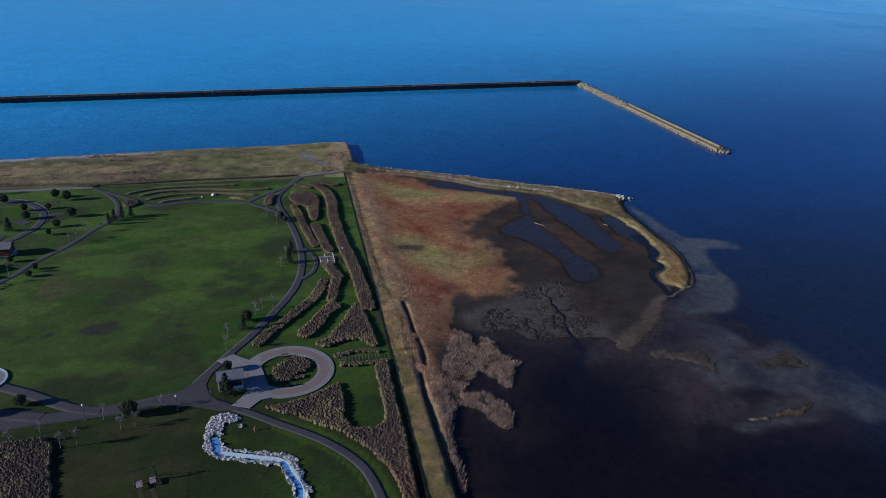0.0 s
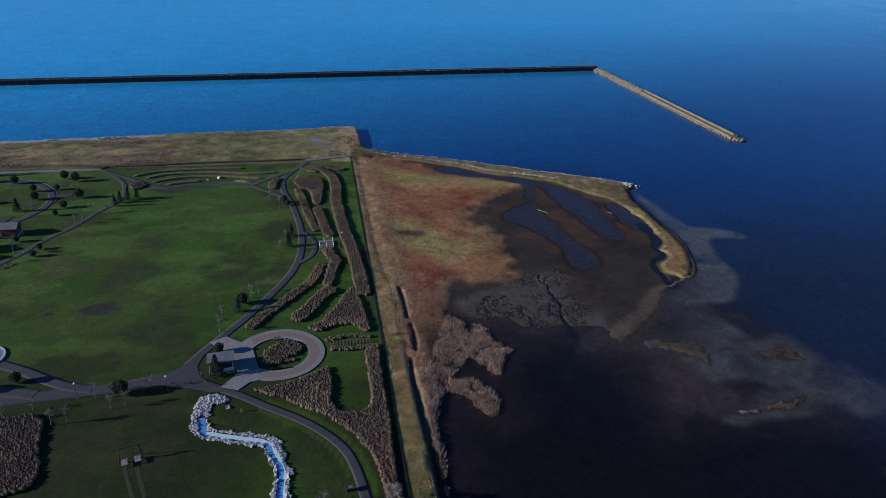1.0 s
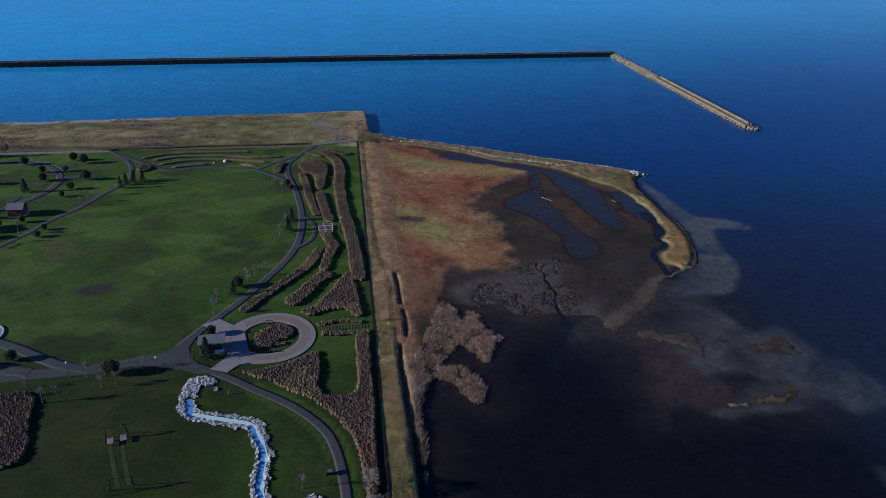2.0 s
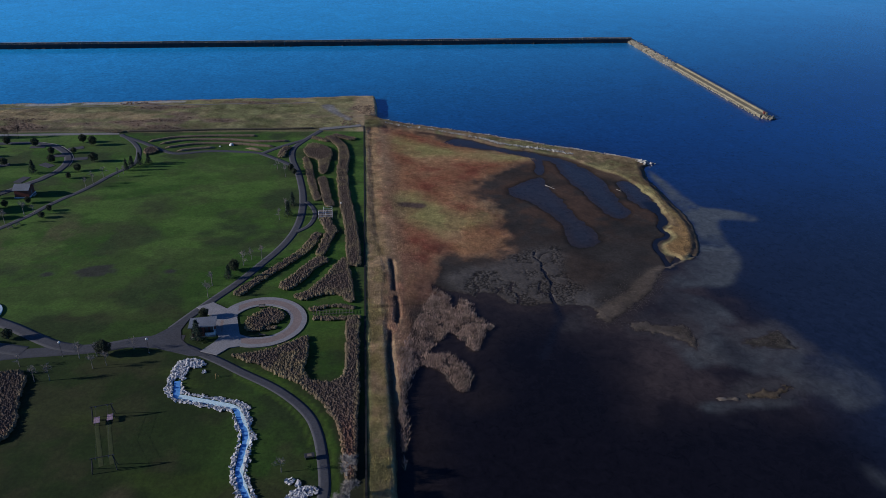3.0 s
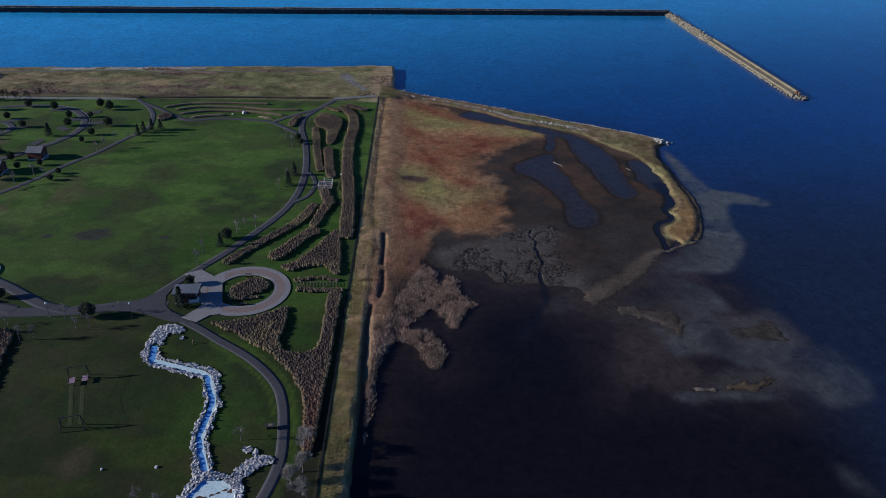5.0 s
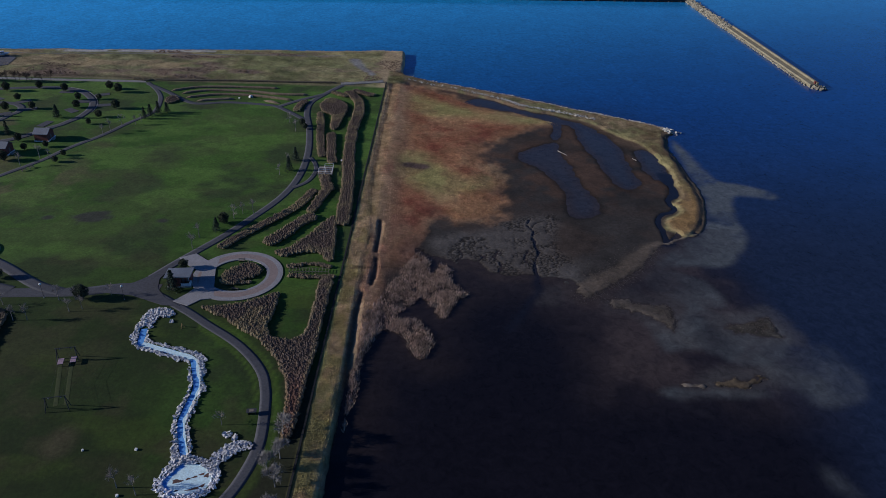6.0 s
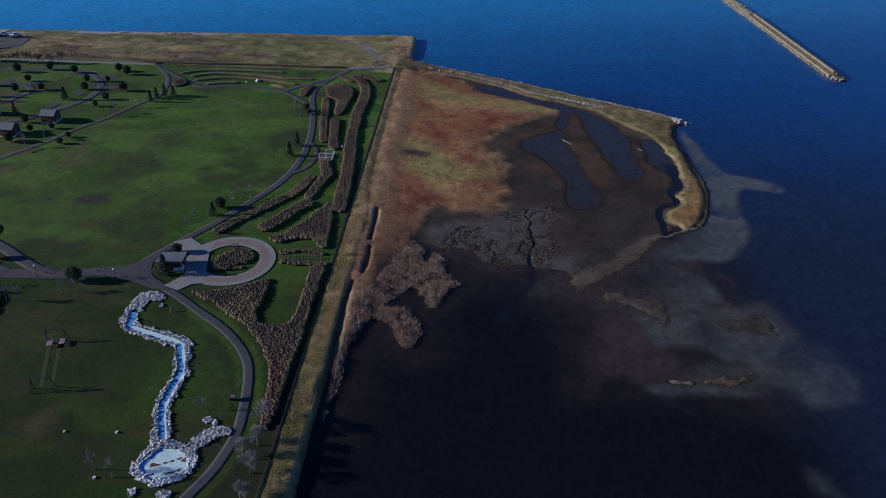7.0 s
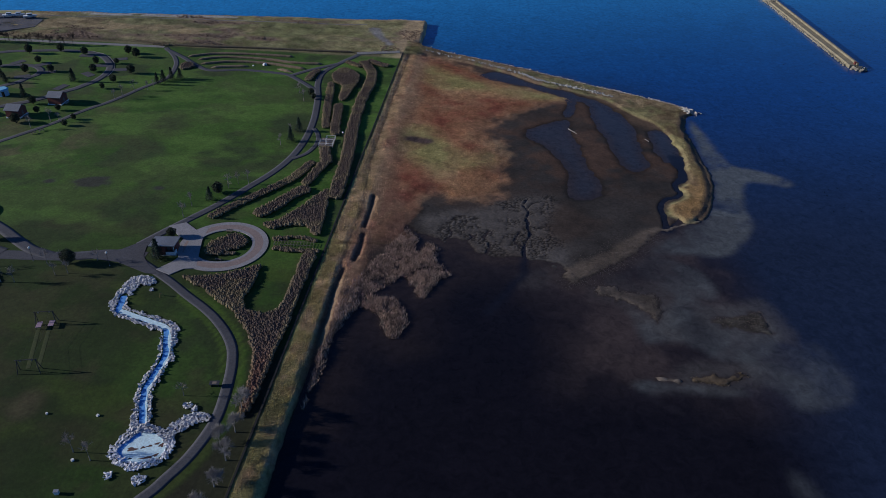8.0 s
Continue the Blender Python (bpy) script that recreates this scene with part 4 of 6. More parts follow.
for x0, y0, x1, y1 in ((-66.2, 126, -61.4, 113), (-63.9, 126.5, -59.4, 113.5)):
    v, f = ribbon(spline([(x0, y0), ((x0 + x1) / 2, (y0 + y1) / 2), (x1, y1)], 1), 0.9, 0.02)
    tagged(part("worn_track", fast_mesh("worn_track", v, f, surface("worn_grass", (0.050, 0.064, 0.018), (0.030, 0.042, 0.012), 0.6, 3))), "yellowed worn track in the grass", "track", kind="structure")

# the wall between park and marsh, in cast panels
M_WALL = surface("black_weathered_wall", (0.022, 0.022, 0.022), (0.012, 0.012, 0.013), 0.4, 2.0)
sea_wall = thing("sea_wall", -7, 200, 0, label="long low dark stone wall between park and marsh", category="wall", kind="structure")
for k in range(30):
    y0, y1 = 60 + k * 9.05, 60 + (k + 1) * 9.05 - 0.03
    bm = bmesh.new()
    for dx, z0, z1 in ((0.18, 0.2, 1.62), (0.22, 1.62, 1.72)):
        vs = [bm.verts.new((wall_x(y) + s * dx + 7, y - 200, z)) for z in (z0, z1) for y, s in ((y0, -1), (y0, 1), (y1, 1), (y1, -1))]
        for q in ((0, 1, 2, 3), (4, 7, 6, 5), (0, 4, 5, 1), (1, 5, 6, 2), (2, 6, 7, 3), (3, 7, 4, 0)):
            bm.faces.new([vs[i] for i in q])
    bmesh.ops.recalc_face_normals(bm, faces=bm.faces[:])
    part("wall_panel", bm, M_WALL, sea_wall)

# ---------------- scattered plants and stones ----------------
rng = np.random.RandomState(11)
ICO = bmesh.new()
bmesh.ops.create_icosphere(ICO, subdivisions=1, radius=1)
ICO_V = np.array([v.co[:] for v in ICO.verts])
ICO_F = np.array([[v.index for v in f.verts] for f in ICO.faces])
ICO.free()
BALL = bmesh.new()
bmesh.ops.create_icosphere(BALL, subdivisions=2, radius=1)
BALL_V = np.array([v.co[:] for v in BALL.verts])
BALL_F = np.array([[v.index for v in f.verts] for f in BALL.faces])
BALL.free()


def leaf_triangles(centre, size, out=None):
    """Small leaf triangles round the given centres, turned at random or partly outwards."""
    n = len(centre)
    a = rng.normal(size=(n, 3))
    if out is not None:
        a = a - (a * out).sum(1)[:, None] * out * 0.75
    a /= np.linalg.norm(a, axis=1)[:, None]
    b = np.cross(a, rng.normal(size=(n, 3)))
    b /= np.linalg.norm(b, axis=1)[:, None]
    s = (size * rng.uniform(0.6, 1.4, n))[:, None]
    v = np.stack([centre - a * s * 0.5 - b * s * 0.35, centre + a * s * 0.6, centre - a * s * 0.4 + b * s * 0.45], 1)
    return v.reshape(-1, 3)


def join(parts):
    """Joins (verts, faces, colours) into one."""
    vs, fs, cs, k = [], [], [], 0
    for v, f, c in parts:
        vs.append(v), fs.append(f + k), cs.append(c)
        k += len(v)
    return np.vstack(vs), np.vstack(fs), np.vstack(cs)


def shrub_arrays(x, y, z, r, h, colour, leaves):
    """Many shrubs: a rough core with a coat of leaf triangles each."""
    n = len(x)
    base = np.stack([x, y, z], 1)
    jig = rng.uniform(0.70, 0.98, (n, len(ICO_V), 1))
    core = base[:, None] + ICO_V * jig * np.stack([r, r, h], 1)[:, None] * 0.92
    cf = (ICO_F[None] + np.arange(n)[:, None, None] * len(ICO_V)).reshape(-1, 3)
    d = rng.normal(size=(n, leaves, 3))
    d[..., 2] = np.abs(d[..., 2]) * 0.9 - 0.15
    d /= np.linalg.norm(d, axis=2)[..., None]
    p = base[:, None] + d * np.stack([r, r, h], 1)[:, None] * rng.uniform(0.72, 1.12, (n, leaves, 1))
    lv = leaf_triangles(p.reshape(-1, 3), np.repeat(r, leaves) * 0.20)
    lc = np.repeat(colour, leaves * 3, 0) * np.repeat(rng.uniform(0.82, 1.22, (n * leaves, 1)), 3, 0)
    # core a tenth darker: shade between the twigs painted in
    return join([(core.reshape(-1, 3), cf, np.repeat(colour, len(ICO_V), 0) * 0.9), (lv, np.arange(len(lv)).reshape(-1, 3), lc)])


def spread(inside, x0, x1, y0, y1, gap):
    """Even but irregular places in a field, where inside(x, y) holds."""
    gx, gy = np.meshgrid(np.arange(x0, x1, gap), np.arange(y0, y1, gap))
    gx[1::2] += gap / 2
    x = gx.ravel() + rng.uniform(-0.45, 0.45, gx.size) * gap
    y = gy.ravel() + rng.uniform(-0.45, 0.45, gx.size) * gap
    k = inside(x, y)
    return x[k], y[k]


def shrub_bed(outline, label, half=None, height=1.1, gap=0.52, tint=(0.118, 0.088, 0.070), warm=(0.225, 0.18, 0.098), name="shrub_bed", leaves=30, ragged=0.9):
    line = spline(outline, 2, half is None)
    pad = half or 0
    x0, y0 = line.min(0) - pad - 1
    x1, y1 = line.max(0) + pad + 1
    if half is None:
        inside = lambda x, y: area_distance(x, y, line) + ragged * (fbm(x, y, 4, 91) - 0.5) > 0.2
    else:
        inside = lambda x, y: half - line_distance(x, y, line) + ragged * (fbm(x, y, 4, 91) - 0.5) > 0.15
    x, y = spread(inside, x0, x1, y0, y1, gap)
    n = len(x)
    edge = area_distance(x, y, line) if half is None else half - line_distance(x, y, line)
    # rims take the warm tint as painted sunlight; random patches take it too
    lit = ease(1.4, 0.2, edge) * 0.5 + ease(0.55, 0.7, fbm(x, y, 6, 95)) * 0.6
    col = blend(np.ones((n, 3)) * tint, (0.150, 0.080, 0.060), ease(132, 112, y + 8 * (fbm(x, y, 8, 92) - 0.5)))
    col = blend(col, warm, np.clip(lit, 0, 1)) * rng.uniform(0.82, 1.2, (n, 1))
    r = rng.uniform(0.9, 1.4, n) * gap
    h = 0.98 * height * rng.uniform(0.85, 1.12, n) * (0.75 + 0.5 * fbm(x, y, 5, 99))
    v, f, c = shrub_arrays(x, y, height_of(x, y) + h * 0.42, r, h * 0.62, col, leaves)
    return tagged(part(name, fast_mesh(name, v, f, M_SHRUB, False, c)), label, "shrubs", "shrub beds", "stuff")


def hedge_strip(name, label, corners, half, tall, tint):
    """A clipped hedge: a rough continuous body with a coat of small leaves."""
    line = spline(corners, 0.5)
    d = np.gradient(line, axis=0)
    d /= np.linalg.norm(d, axis=1)[:, None]
    side = np.stack([-d[:, 1], d[:, 0]], 1)
    z0 = height_of(line[:, 0], line[:, 1])
    k = np.arange(len(line))
    taper = np.clip(0.2 + np.minimum(k, k[::-1]) / 7.0, 0, 1)
    rows = []
    for a, up in ((-1.0, -0.1), (-0.95, 0.55), (-0.6, 0.92), (0.0, 1.0), (0.6, 0.92), (0.95, 0.55), (1.0, -0.1)):
        p = line + side * (a * half * taper * rng.uniform(0.96, 1.04, len(line)))[:, None]
        rows.append(np.c_[p, z0 + tall * taper * up * rng.uniform(0.97, 1.03, len(line))])
    v = np.stack(rows, 1)
    n, k = v.shape[:2]
    q = np.arange(n * k).reshape(n, k)
    quads = np.stack([q[:-1, :-1], q[:-1, 1:], q[1:, 1:], q[1:, :-1]], -1).reshape(-1, 4)
    tris = np.vstack([quads[:, [0, 2, 1]], quads[:, [0, 3, 2]]])
    v = v.reshape(-1, 3)
    pick = v[rng.randint(0, len(v), 14 * n)] + rng.normal(0, 0.08, (14 * n, 3))
    leaf = leaf_triangles(pick, np.full(len(pick), 0.11))
    tone = np.array(tint)
    body = np.ones((len(v), 3)) * tone * rng.uniform(0.8, 1.15, (len(v), 1))
    coat = np.ones((len(leaf), 3)) * tone * np.repeat(rng.uniform(0.7, 1.35, (len(pick), 1)), 3, 0)
    v, f, c = join([(v, tris, body), (leaf, np.arange(len(leaf)).reshape(-1, 3), coat)])
    return tagged(part(name, fast_mesh(name, v, f, M_SHRUB, False, c)), label, "hedge", "clipped hedges", "stuff")


BEDS = [  # corners, half width (None: an outline), height
    ([(-43.2, 179), (-38.4, 186.5), (-30.8, 197), (-25.7, 205), (-22.5, 215.3)], 1.6, 0.9),
    ([(-29.6, 182.2), (-26.4, 187), (-23.7, 193.4), (-20.5, 197)], 2.2, 1.2),
    ([(-20.7, 201.8), (-19.4, 209.7), (-18.3, 215)], 1.7, 1.0),
    ([(-20.5, 314), (-15.4, 302.5), (-14, 289.2), (-14.7, 270.5), (-14, 254), (-13, 239), (-11.6, 225.3), (-10.8, 212.8), (-10.4, 201.3), (-10.2, 195)], 2.2, 1.2),
    ([(-30.1, 286.7), (-27.7, 271.6), (-25.9, 257.6), (-23.6, 245)], 1.5, 1.1),
    ([(-22.3, 263.7), (-20.8, 250.3), (-19.2, 239)], 1.8, 1.2),
    ([(-19.9, 226), (-17.6, 217)], 1.9, 1.1),
    ([(-27.5, 313.6), (-21.7, 309.3)], 1.3, 1.0),
    ([(-18.2, 317), (-10.8, 312)], 1.9, 1.0),
]
BEDS += [
    ([(-22.1, 169), (-15.6, 170.4), (-11.3, 169)], 0.8, 0.8),
    ([(-20.8, 164.3), (-15.5, 163.8), (-9.6, 163.9)], 1.0, 0.9),
    ([(-40.5, 290.4), (-40.1, 296.6), (-38.9, 300.5)], 1.6, 0.9),
    ([(-120.5, 324.5), (-114.7, 324)], 1.2, 0.9),
    ([(-27.8, 176.1), (-22.9, 180.3), (-18.3, 189), (-14.4, 197.8), (-12.4, 196.6), (-10.8, 183.8), (-10.4, 172.8), (-12.2, 172.3), (-15.3, 176.3), (-21.7, 175.6), (-23.9, 173.6)], None, 1.1),
    ([(-31.5, 298.6), (-28.4, 306), (-22.8, 302.7), (-19.3, 295), (-19.9, 282), (-20.9, 271), (-23.6, 270.4), (-25.1, 284.3), (-29.8, 290)], None, 1.1),
]
BEDS += [
    ([(-43.2, 150.2), (-38.6, 149.2), (-33.1, 150.6), (-27.9, 152.6), (-23.5, 155.8), (-22, 155), (-22.1, 146.4), (-22.1, 140.6), (-20.2, 137.5), (-16.5, 136.8), (-13.3, 138.6), (-12.8, 145), (-12.7, 152.3), (-12.9, 159.5), (-12.7, 162.6), (-9.3, 162.8), (-8.9, 157.9), (-9.2, 141), (-9.6, 126.4), (-9.9, 115.3), (-10.2, 106), (-12.3, 103.6), (-12.8, 109.8), (-14.2, 120), (-17.4, 127.6), (-22, 134.4), (-27, 138.6), (-34.7, 144.6), (-40.7, 148.3)], None, 1.1),
    ([(-39.4, 161.1), (-39, 165.9), (-36.5, 167.9), (-34.2, 170.6), (-30.5, 169), (-29.2, 166.5), (-29.8, 163.6), (-33, 161.8), (-34.6, 159.3), (-37.9, 159.3)], None, 1.0),
    ([(-33.6, 160.4), (-31.2, 160.9)], 0.8, 0.7),
]
BEDS += [
    ([(-98.5, 299.6), (-96.4, 302.9), (-92.5, 299.1), (-92.9, 296.5), (-96.6, 293.8)], None, 1.0),
    ([(-104, 143.5), (-94.2, 146), (-88.2, 145.2), (-85.4, 136.5), (-83, 125), (-86, 121), (-98, 122)], None, 1.0),
]
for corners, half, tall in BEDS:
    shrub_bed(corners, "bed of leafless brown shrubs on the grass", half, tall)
for corners in ([(-99.8, 310), (-89.3, 315.6), (-74.1, 317.4), (-58.5, 317.4), (-53.3, 317.2)], [(-94.1, 307), (-82.9, 312), (-64.8, 312), (-51.3, 309.5), (-38.5, 310)], [(-90.9, 301.8), (-78.6, 306.8), (-63.4, 307), (-50, 304), (-44.6, 302.4)], [(-85.1, 298), (-78.9, 300.3), (-69.6, 302.2)], [(-56.8, 301.2), (-49, 297.8)]):
    hedge_strip("terrace_hedge", "low clipped brown hedge along a grass terrace", corners, 0.85, 0.75, (0.19, 0.148, 0.10))
for corners in ([(-112.8, 324.5), (-96.9, 324.5), (-73.6, 326), (-44.6, 326.6), (-28, 327.5)],):
    hedge_strip("dyke_hedge", "dark hedge at the foot of the dyke", corners, 0.5, 0.7, (0.12, 0.10, 0.07))


def tuft_field(name, label, inside, bounds, gap, tall, colour_gain, blades=6, wide=0.16, tint=None):
    """Dry grass standing in tufts, as blades that lean apart."""
    x, y = spread(inside, *bounds, gap)
    n = len(x)
    h = height_of(x, y)
    ok = h > -0.25
    x, y, h, n = x[ok], y[ok], h[ok], int(ok.sum())
    col = lookup(COLOURS, x, y) * colour_gain * rng.uniform(0.78, 1.22, (n, 1))
    if tint is not None:
        col = np.ones((n, 3)) * tint * rng.uniform(0.6, 1.4, (n, 1))
    a = rng.uniform(0, 2 * math.pi, (n, blades))
    lean = rng.uniform(0.1, 0.55, (n, blades))
    t = (tall * rng.uniform(0.6, 1.3, (n, 1)) * (0.6 + 0.8 * fbm(x, y, 5, 97))[:, None]) * rng.uniform(0.7, 1.15, (n, blades))
    h = np.maximum(h, -0.05)
    foot = np.stack([x[:, None] + 0.22 * np.cos(a), y[:, None] + 0.22 * np.sin(a), np.repeat(h[:, None], blades, 1) - 0.05], -1)
    side = np.stack([-np.sin(a + 0.8), np.cos(a + 0.8), 0 * a], -1) * wide * rng.uniform(0.7, 1.5, (n, blades, 1))
    tip = foot + np.stack([np.cos(a) * lean * t, np.sin(a) * lean * t, t], -1)
    v = np.stack([foot - side, foot + side, tip], 2).reshape(-1, 3)
    c = np.repeat(col, blades * 3, 0)
    me = fast_mesh(name, v, np.arange(len(v)).reshape(-1, 3), M_TUFT, False, c)
    return tagged(part(name, me), label, "grass", kind="stuff")


in_marsh = lambda x, y: ((lookup(DEPTHS, x, y) > 5 * rng.rand(len(x)) - 3) | (x < wall_x(y) + 5.5)) & (x > wall_x(y) + 0.5)
thin_out = lambda x, y: (y < 196) | (lookup(DEPTHS, x, y) + 11 * (fbm(x, y, 6, 83, 5) - 0.5) > 9 * rng.rand(len(x)) - 3.5)
off_ditch = lambda x, y: ditch_distance(x, y) > 0.55
reed_line = lambda y: 0.6 - 1.4 * ease(136, 118, y) + 0.40 * np.maximum(y - 148, 0)
tuft_field("marsh_grass", "russet and tan dry marsh grass in tufts", lambda x, y: in_marsh(x, y) & off_ditch(x, y) & (y > 150) & thin_out(x, y) & (x < reed_line(y) + 2 + 5 * rng.rand(len(x)) + 200 * (y > 178)), (-8, 78, 150, 345), 0.40, 0.36, 1.12, 4, 0.065)
tuft_field("marsh_grass", "tan dry marsh grass beside the wall", lambda x, y: in_marsh(x, y) & (y <= 150) & off_ditch(x, y) & (x < -1.2 + 2 * (fbm(x, y, 4, 11) - 0.5)), (-9, 5, 62, 150), 0.25, 0.28, 1.08, 5, 0.045)
tuft_field("reeds", "pale grey-brown reeds at the water's edge", lambda x, y: (lookup(DEPTHS, x, y) > 2.4 * rng.rand(len(x)) ** 1.5 - 0.5) & (x > reed_line(y) + 2 * (fbm(x, y, 5, 7) - 0.5)) & (y < 184) & off_ditch(x, y) & (fbm(x, y, 2.6, 37) + 0.25 * rng.rand(len(x)) > 0.50), (-3, 34, 62, 186), 0.29, 0.95, 1.25, 5, 0.045, (0.36, 0.265, 0.215))
tuft_field("dyke_grass", "tall dry grass covering the dyke", lambda x, y: (y > 326) & (y < shore_y(x) - 0.8) & (x < 2.2), (-205, 3, 326, 386), 0.54, 0.24, 1.0, 4, 0.10)
tuft_field("bank_grass", "dry grass on the bank and the spit", lambda x, y: (area_distance(x, y, SPIT) > 0.4) & (height_of(x, y) > 0.4 + 0.3 * rng.rand(len(x))) & (line_distance(x, y, ERODED) > 1.4 + 0.8 * rng.rand(len(x))), (-2, 122, 190, 350), 0.36, 0.26, 1.05, 4, 0.07)
bx, by = spread(lambda x, y: ((fbm(x, y * 2.2, 24, 93) > 0.66) | (np.hypot((x + 12) * 0.6, y - 334) < 3.2) | ((np.hypot((x + 163) * 0.6, y - 336) < 8) & (fbm(x, y, 6, 94) > 0.45))) & (y > 328) & (y < shore_y(x) - 2), -205, 0, 328, 390, 1.5)
n = len(bx)
v, f, c = shrub_arrays(bx, by, height_of(bx, by) + 0.1, rng.uniform(0.4, 0.8, n), rng.uniform(0.2, 0.55, n), np.ones((n, 3)) * (0.24, 0.17, 0.115) * rng.uniform(0.8, 1.2, (n, 1)), 26)
tagged(part("dyke_brush", fast_mesh("dyke_brush", v, f, M_TUFT, False, c)), "brown leafless brush on the dyke", "shrubs", kind="stuff")
# ---------------- stones ----------------
M_ROCK = surface("pale_granite", (0.84, 0.83, 0.85), (0.60, 0.59, 0.61), 0.9, 2.5, 0.8, 0.25, 0.03, rand=0.3)
M_ROCK_JOINED = surface("pale_rubble", (0.60, 0.58, 0.54), (0.36, 0.34, 0.31), 0.9, 2.0, 0.85, 0.5, 0.1)
M_RUBBLE = surface("armour_stone", (0.42, 0.38, 0.29), (0.22, 0.20, 0.16), 0.5, 1.2, 0.85, 0.5, 0.15)


BOX_V = np.array([(x, y, z) for x in (-1, 1) for y in (-1, 1) for z in (-1, 1)], float)
BOX_F = np.array([(0, 1, 3), (0, 3, 2), (4, 6, 7), (4, 7, 5), (0, 4, 5), (0, 5, 1), (2, 3, 7), (2, 7, 6), (0, 2, 6), (0, 6, 4), (1, 5, 7), (1, 7, 3)])


def rock_mesh(name, mat):
    """An angular quarried block with uneven corners."""
    return fast_mesh(name, BOX_V * rng.uniform(0.45, 1.05, BOX_V.shape) * (1.15, 0.8, 0.42), BOX_F, mat)


ROCK_KINDS = [rock_mesh("rock", M_ROCK) for _ in range(12)]


def rock_pile(name, x, y, z, size, mat):
    """Stones too many to count, joined into one mesh."""
    n = len(x)
    jig = rng.uniform(0.45, 1.05, (n, 8, 3))
    a = rng.uniform(0, 6.283, n)
    c, s = np.cos(a), np.sin(a)
    v = BOX_V[None] * jig * np.stack([size * rng.uniform(0.9, 1.5, n), size * rng.uniform(0.7, 1.0, n), size * rng.uniform(0.35, 0.65, n)], 1)[:, None]
    v = np.stack([v[..., 0] * c[:, None] - v[..., 1] * s[:, None], v[..., 0] * s[:, None] + v[..., 1] * c[:, None], v[..., 2] + 0.45 * v[..., 0] * rng.normal(0, 1, (n, 1)) + 0.35 * v[..., 1] * rng.normal(0, 1, (n, 1))], -1)
    v = v + np.stack([x, y, z], 1)[:, None]
    f = (BOX_F[None] + np.arange(n)[:, None, None] * 8).reshape(-1, 3)
    return fast_mesh(name, v.reshape(-1, 3), f, mat)


# ---------------- the stone stream ----------------
STREAM = spline([(-52.1, 139.8), (-51.5, 136.7), (-51.0, 134.3), (-49.4, 133.7), (-46.5, 132.6), (-43.6, 131.7), (-40.9, 130.7), (-38.5, 129.9), (-37, 128.7), (-36, 126.4), (-34.9, 123.5), (-33.9, 120.8), (-33.5, 118.1), (-33.7, 115.4), (-33.8, 111.9), (-33.8, 109.4), (-32.9, 106.2), (-31.4, 102.5), (-29.6, 98)], 0.8)
POOL = spline([(-30.2, 98.2), (-28.6, 98.5), (-26.8, 98), (-24.8, 97), (-23.7, 95.7), (-23.5, 93.9), (-24.2, 92.3), (-25.6, 91.3), (-27.8, 90.7), (-29.8, 90.8), (-31.5, 92), (-32.6, 93.1), (-31.7, 95.7)], 0.7, True)
ROCKY = spline([(-48.2, 146), (-50.4, 146.6), (-52, 145.6), (-52.4, 141), (-51.6, 135), (-46.5, 132.6), (-40.9, 130.6), (-36.8, 128.6), (-34.8, 123.6), (-33.6, 118.1), (-34, 110), (-32.4, 104.5), (-29.8, 98.5)], 0.8)
M_BLUE = surface("blue_painted_bed", (0.16, 0.40, 0.80), (0.10, 0.30, 0.68), 0.5, 3.0, 0.45, 0.1, 0.02)
M_PALEBED = surface("whitewashed_bed", (0.66, 0.84, 0.88), (0.54, 0.74, 0.82), 0.7, 3.0, 0.6, 0.15, 0.02)
M_RUST = surface("red_brown_silt", (0.14, 0.07, 0.06), (0.08, 0.05, 0.045), 1.2, 4.0, 0.9, 0.3, 0.03)
stream = thing("stone_stream", -36, 120, 1.5, label="dry ornamental stream with blue bed and pale boulders", category="stream")
v, f = ribbon(STREAM, 1.5, 0.05)
part("bed", fast_mesh("bed", v - (-36, 120, 1.5), f, M_BLUE), parent=stream, label="bright blue painted bed")
dd = np.gradient(STREAM, axis=0)
dd /= np.linalg.norm(dd, axis=1)[:, None]
bend = STREAM[(STREAM[:, 0] > -51) & (STREAM[:, 1] > 128.5)]
v, f = ribbon(bend, 1.15 + 0.5 * fbm(bend[:, 0], bend[:, 1], 2, 3), 0.075)
part("bed_middle", fast_mesh("bed_middle", v - (-36, 120, 1.5), f, M_PALEBED), parent=stream, label="whitewashed middle stretch of the bed")
lower = STREAM[:, 1] < 129
# pale strip on the east side: sunlit edge of the sunken bed, painted on
v, f = ribbon((STREAM + np.stack([-dd[:, 1], dd[:, 0]], 1) * 0.62)[lower], (0.25 + 0.6 * ease(0.35, 0.7, fbm(STREAM[:, 0], STREAM[:, 1], 2, 3)))[lower], 0.08)
part("bed_edge", fast_mesh("bed_edge", v - (-36, 120, 1.5), f, M_PALEBED), parent=stream, label="pale margin of the bed, its sunlit side painted in")


def flat_patch(outline, top, thick, mat, name, parent, origin, label=""):
    bm = bmesh.new()
    face = bm.faces.new([bm.verts.new((x - origin[0], y - origin[1], top - origin[2])) for x, y in outline])
    ext = bmesh.ops.extrude_face_region(bm, geom=[face])
    bmesh.ops.translate(bm, verts=[q for q in ext["geom"] if isinstance(q, bmesh.types.BMVert)], vec=(0, 0, -thick))
    bmesh.ops.triangulate(bm, faces=bm.faces[:])
    bmesh.ops.recalc_face_normals(bm, faces=bm.faces[:])
    return part(name, bm, mat, parent, label)


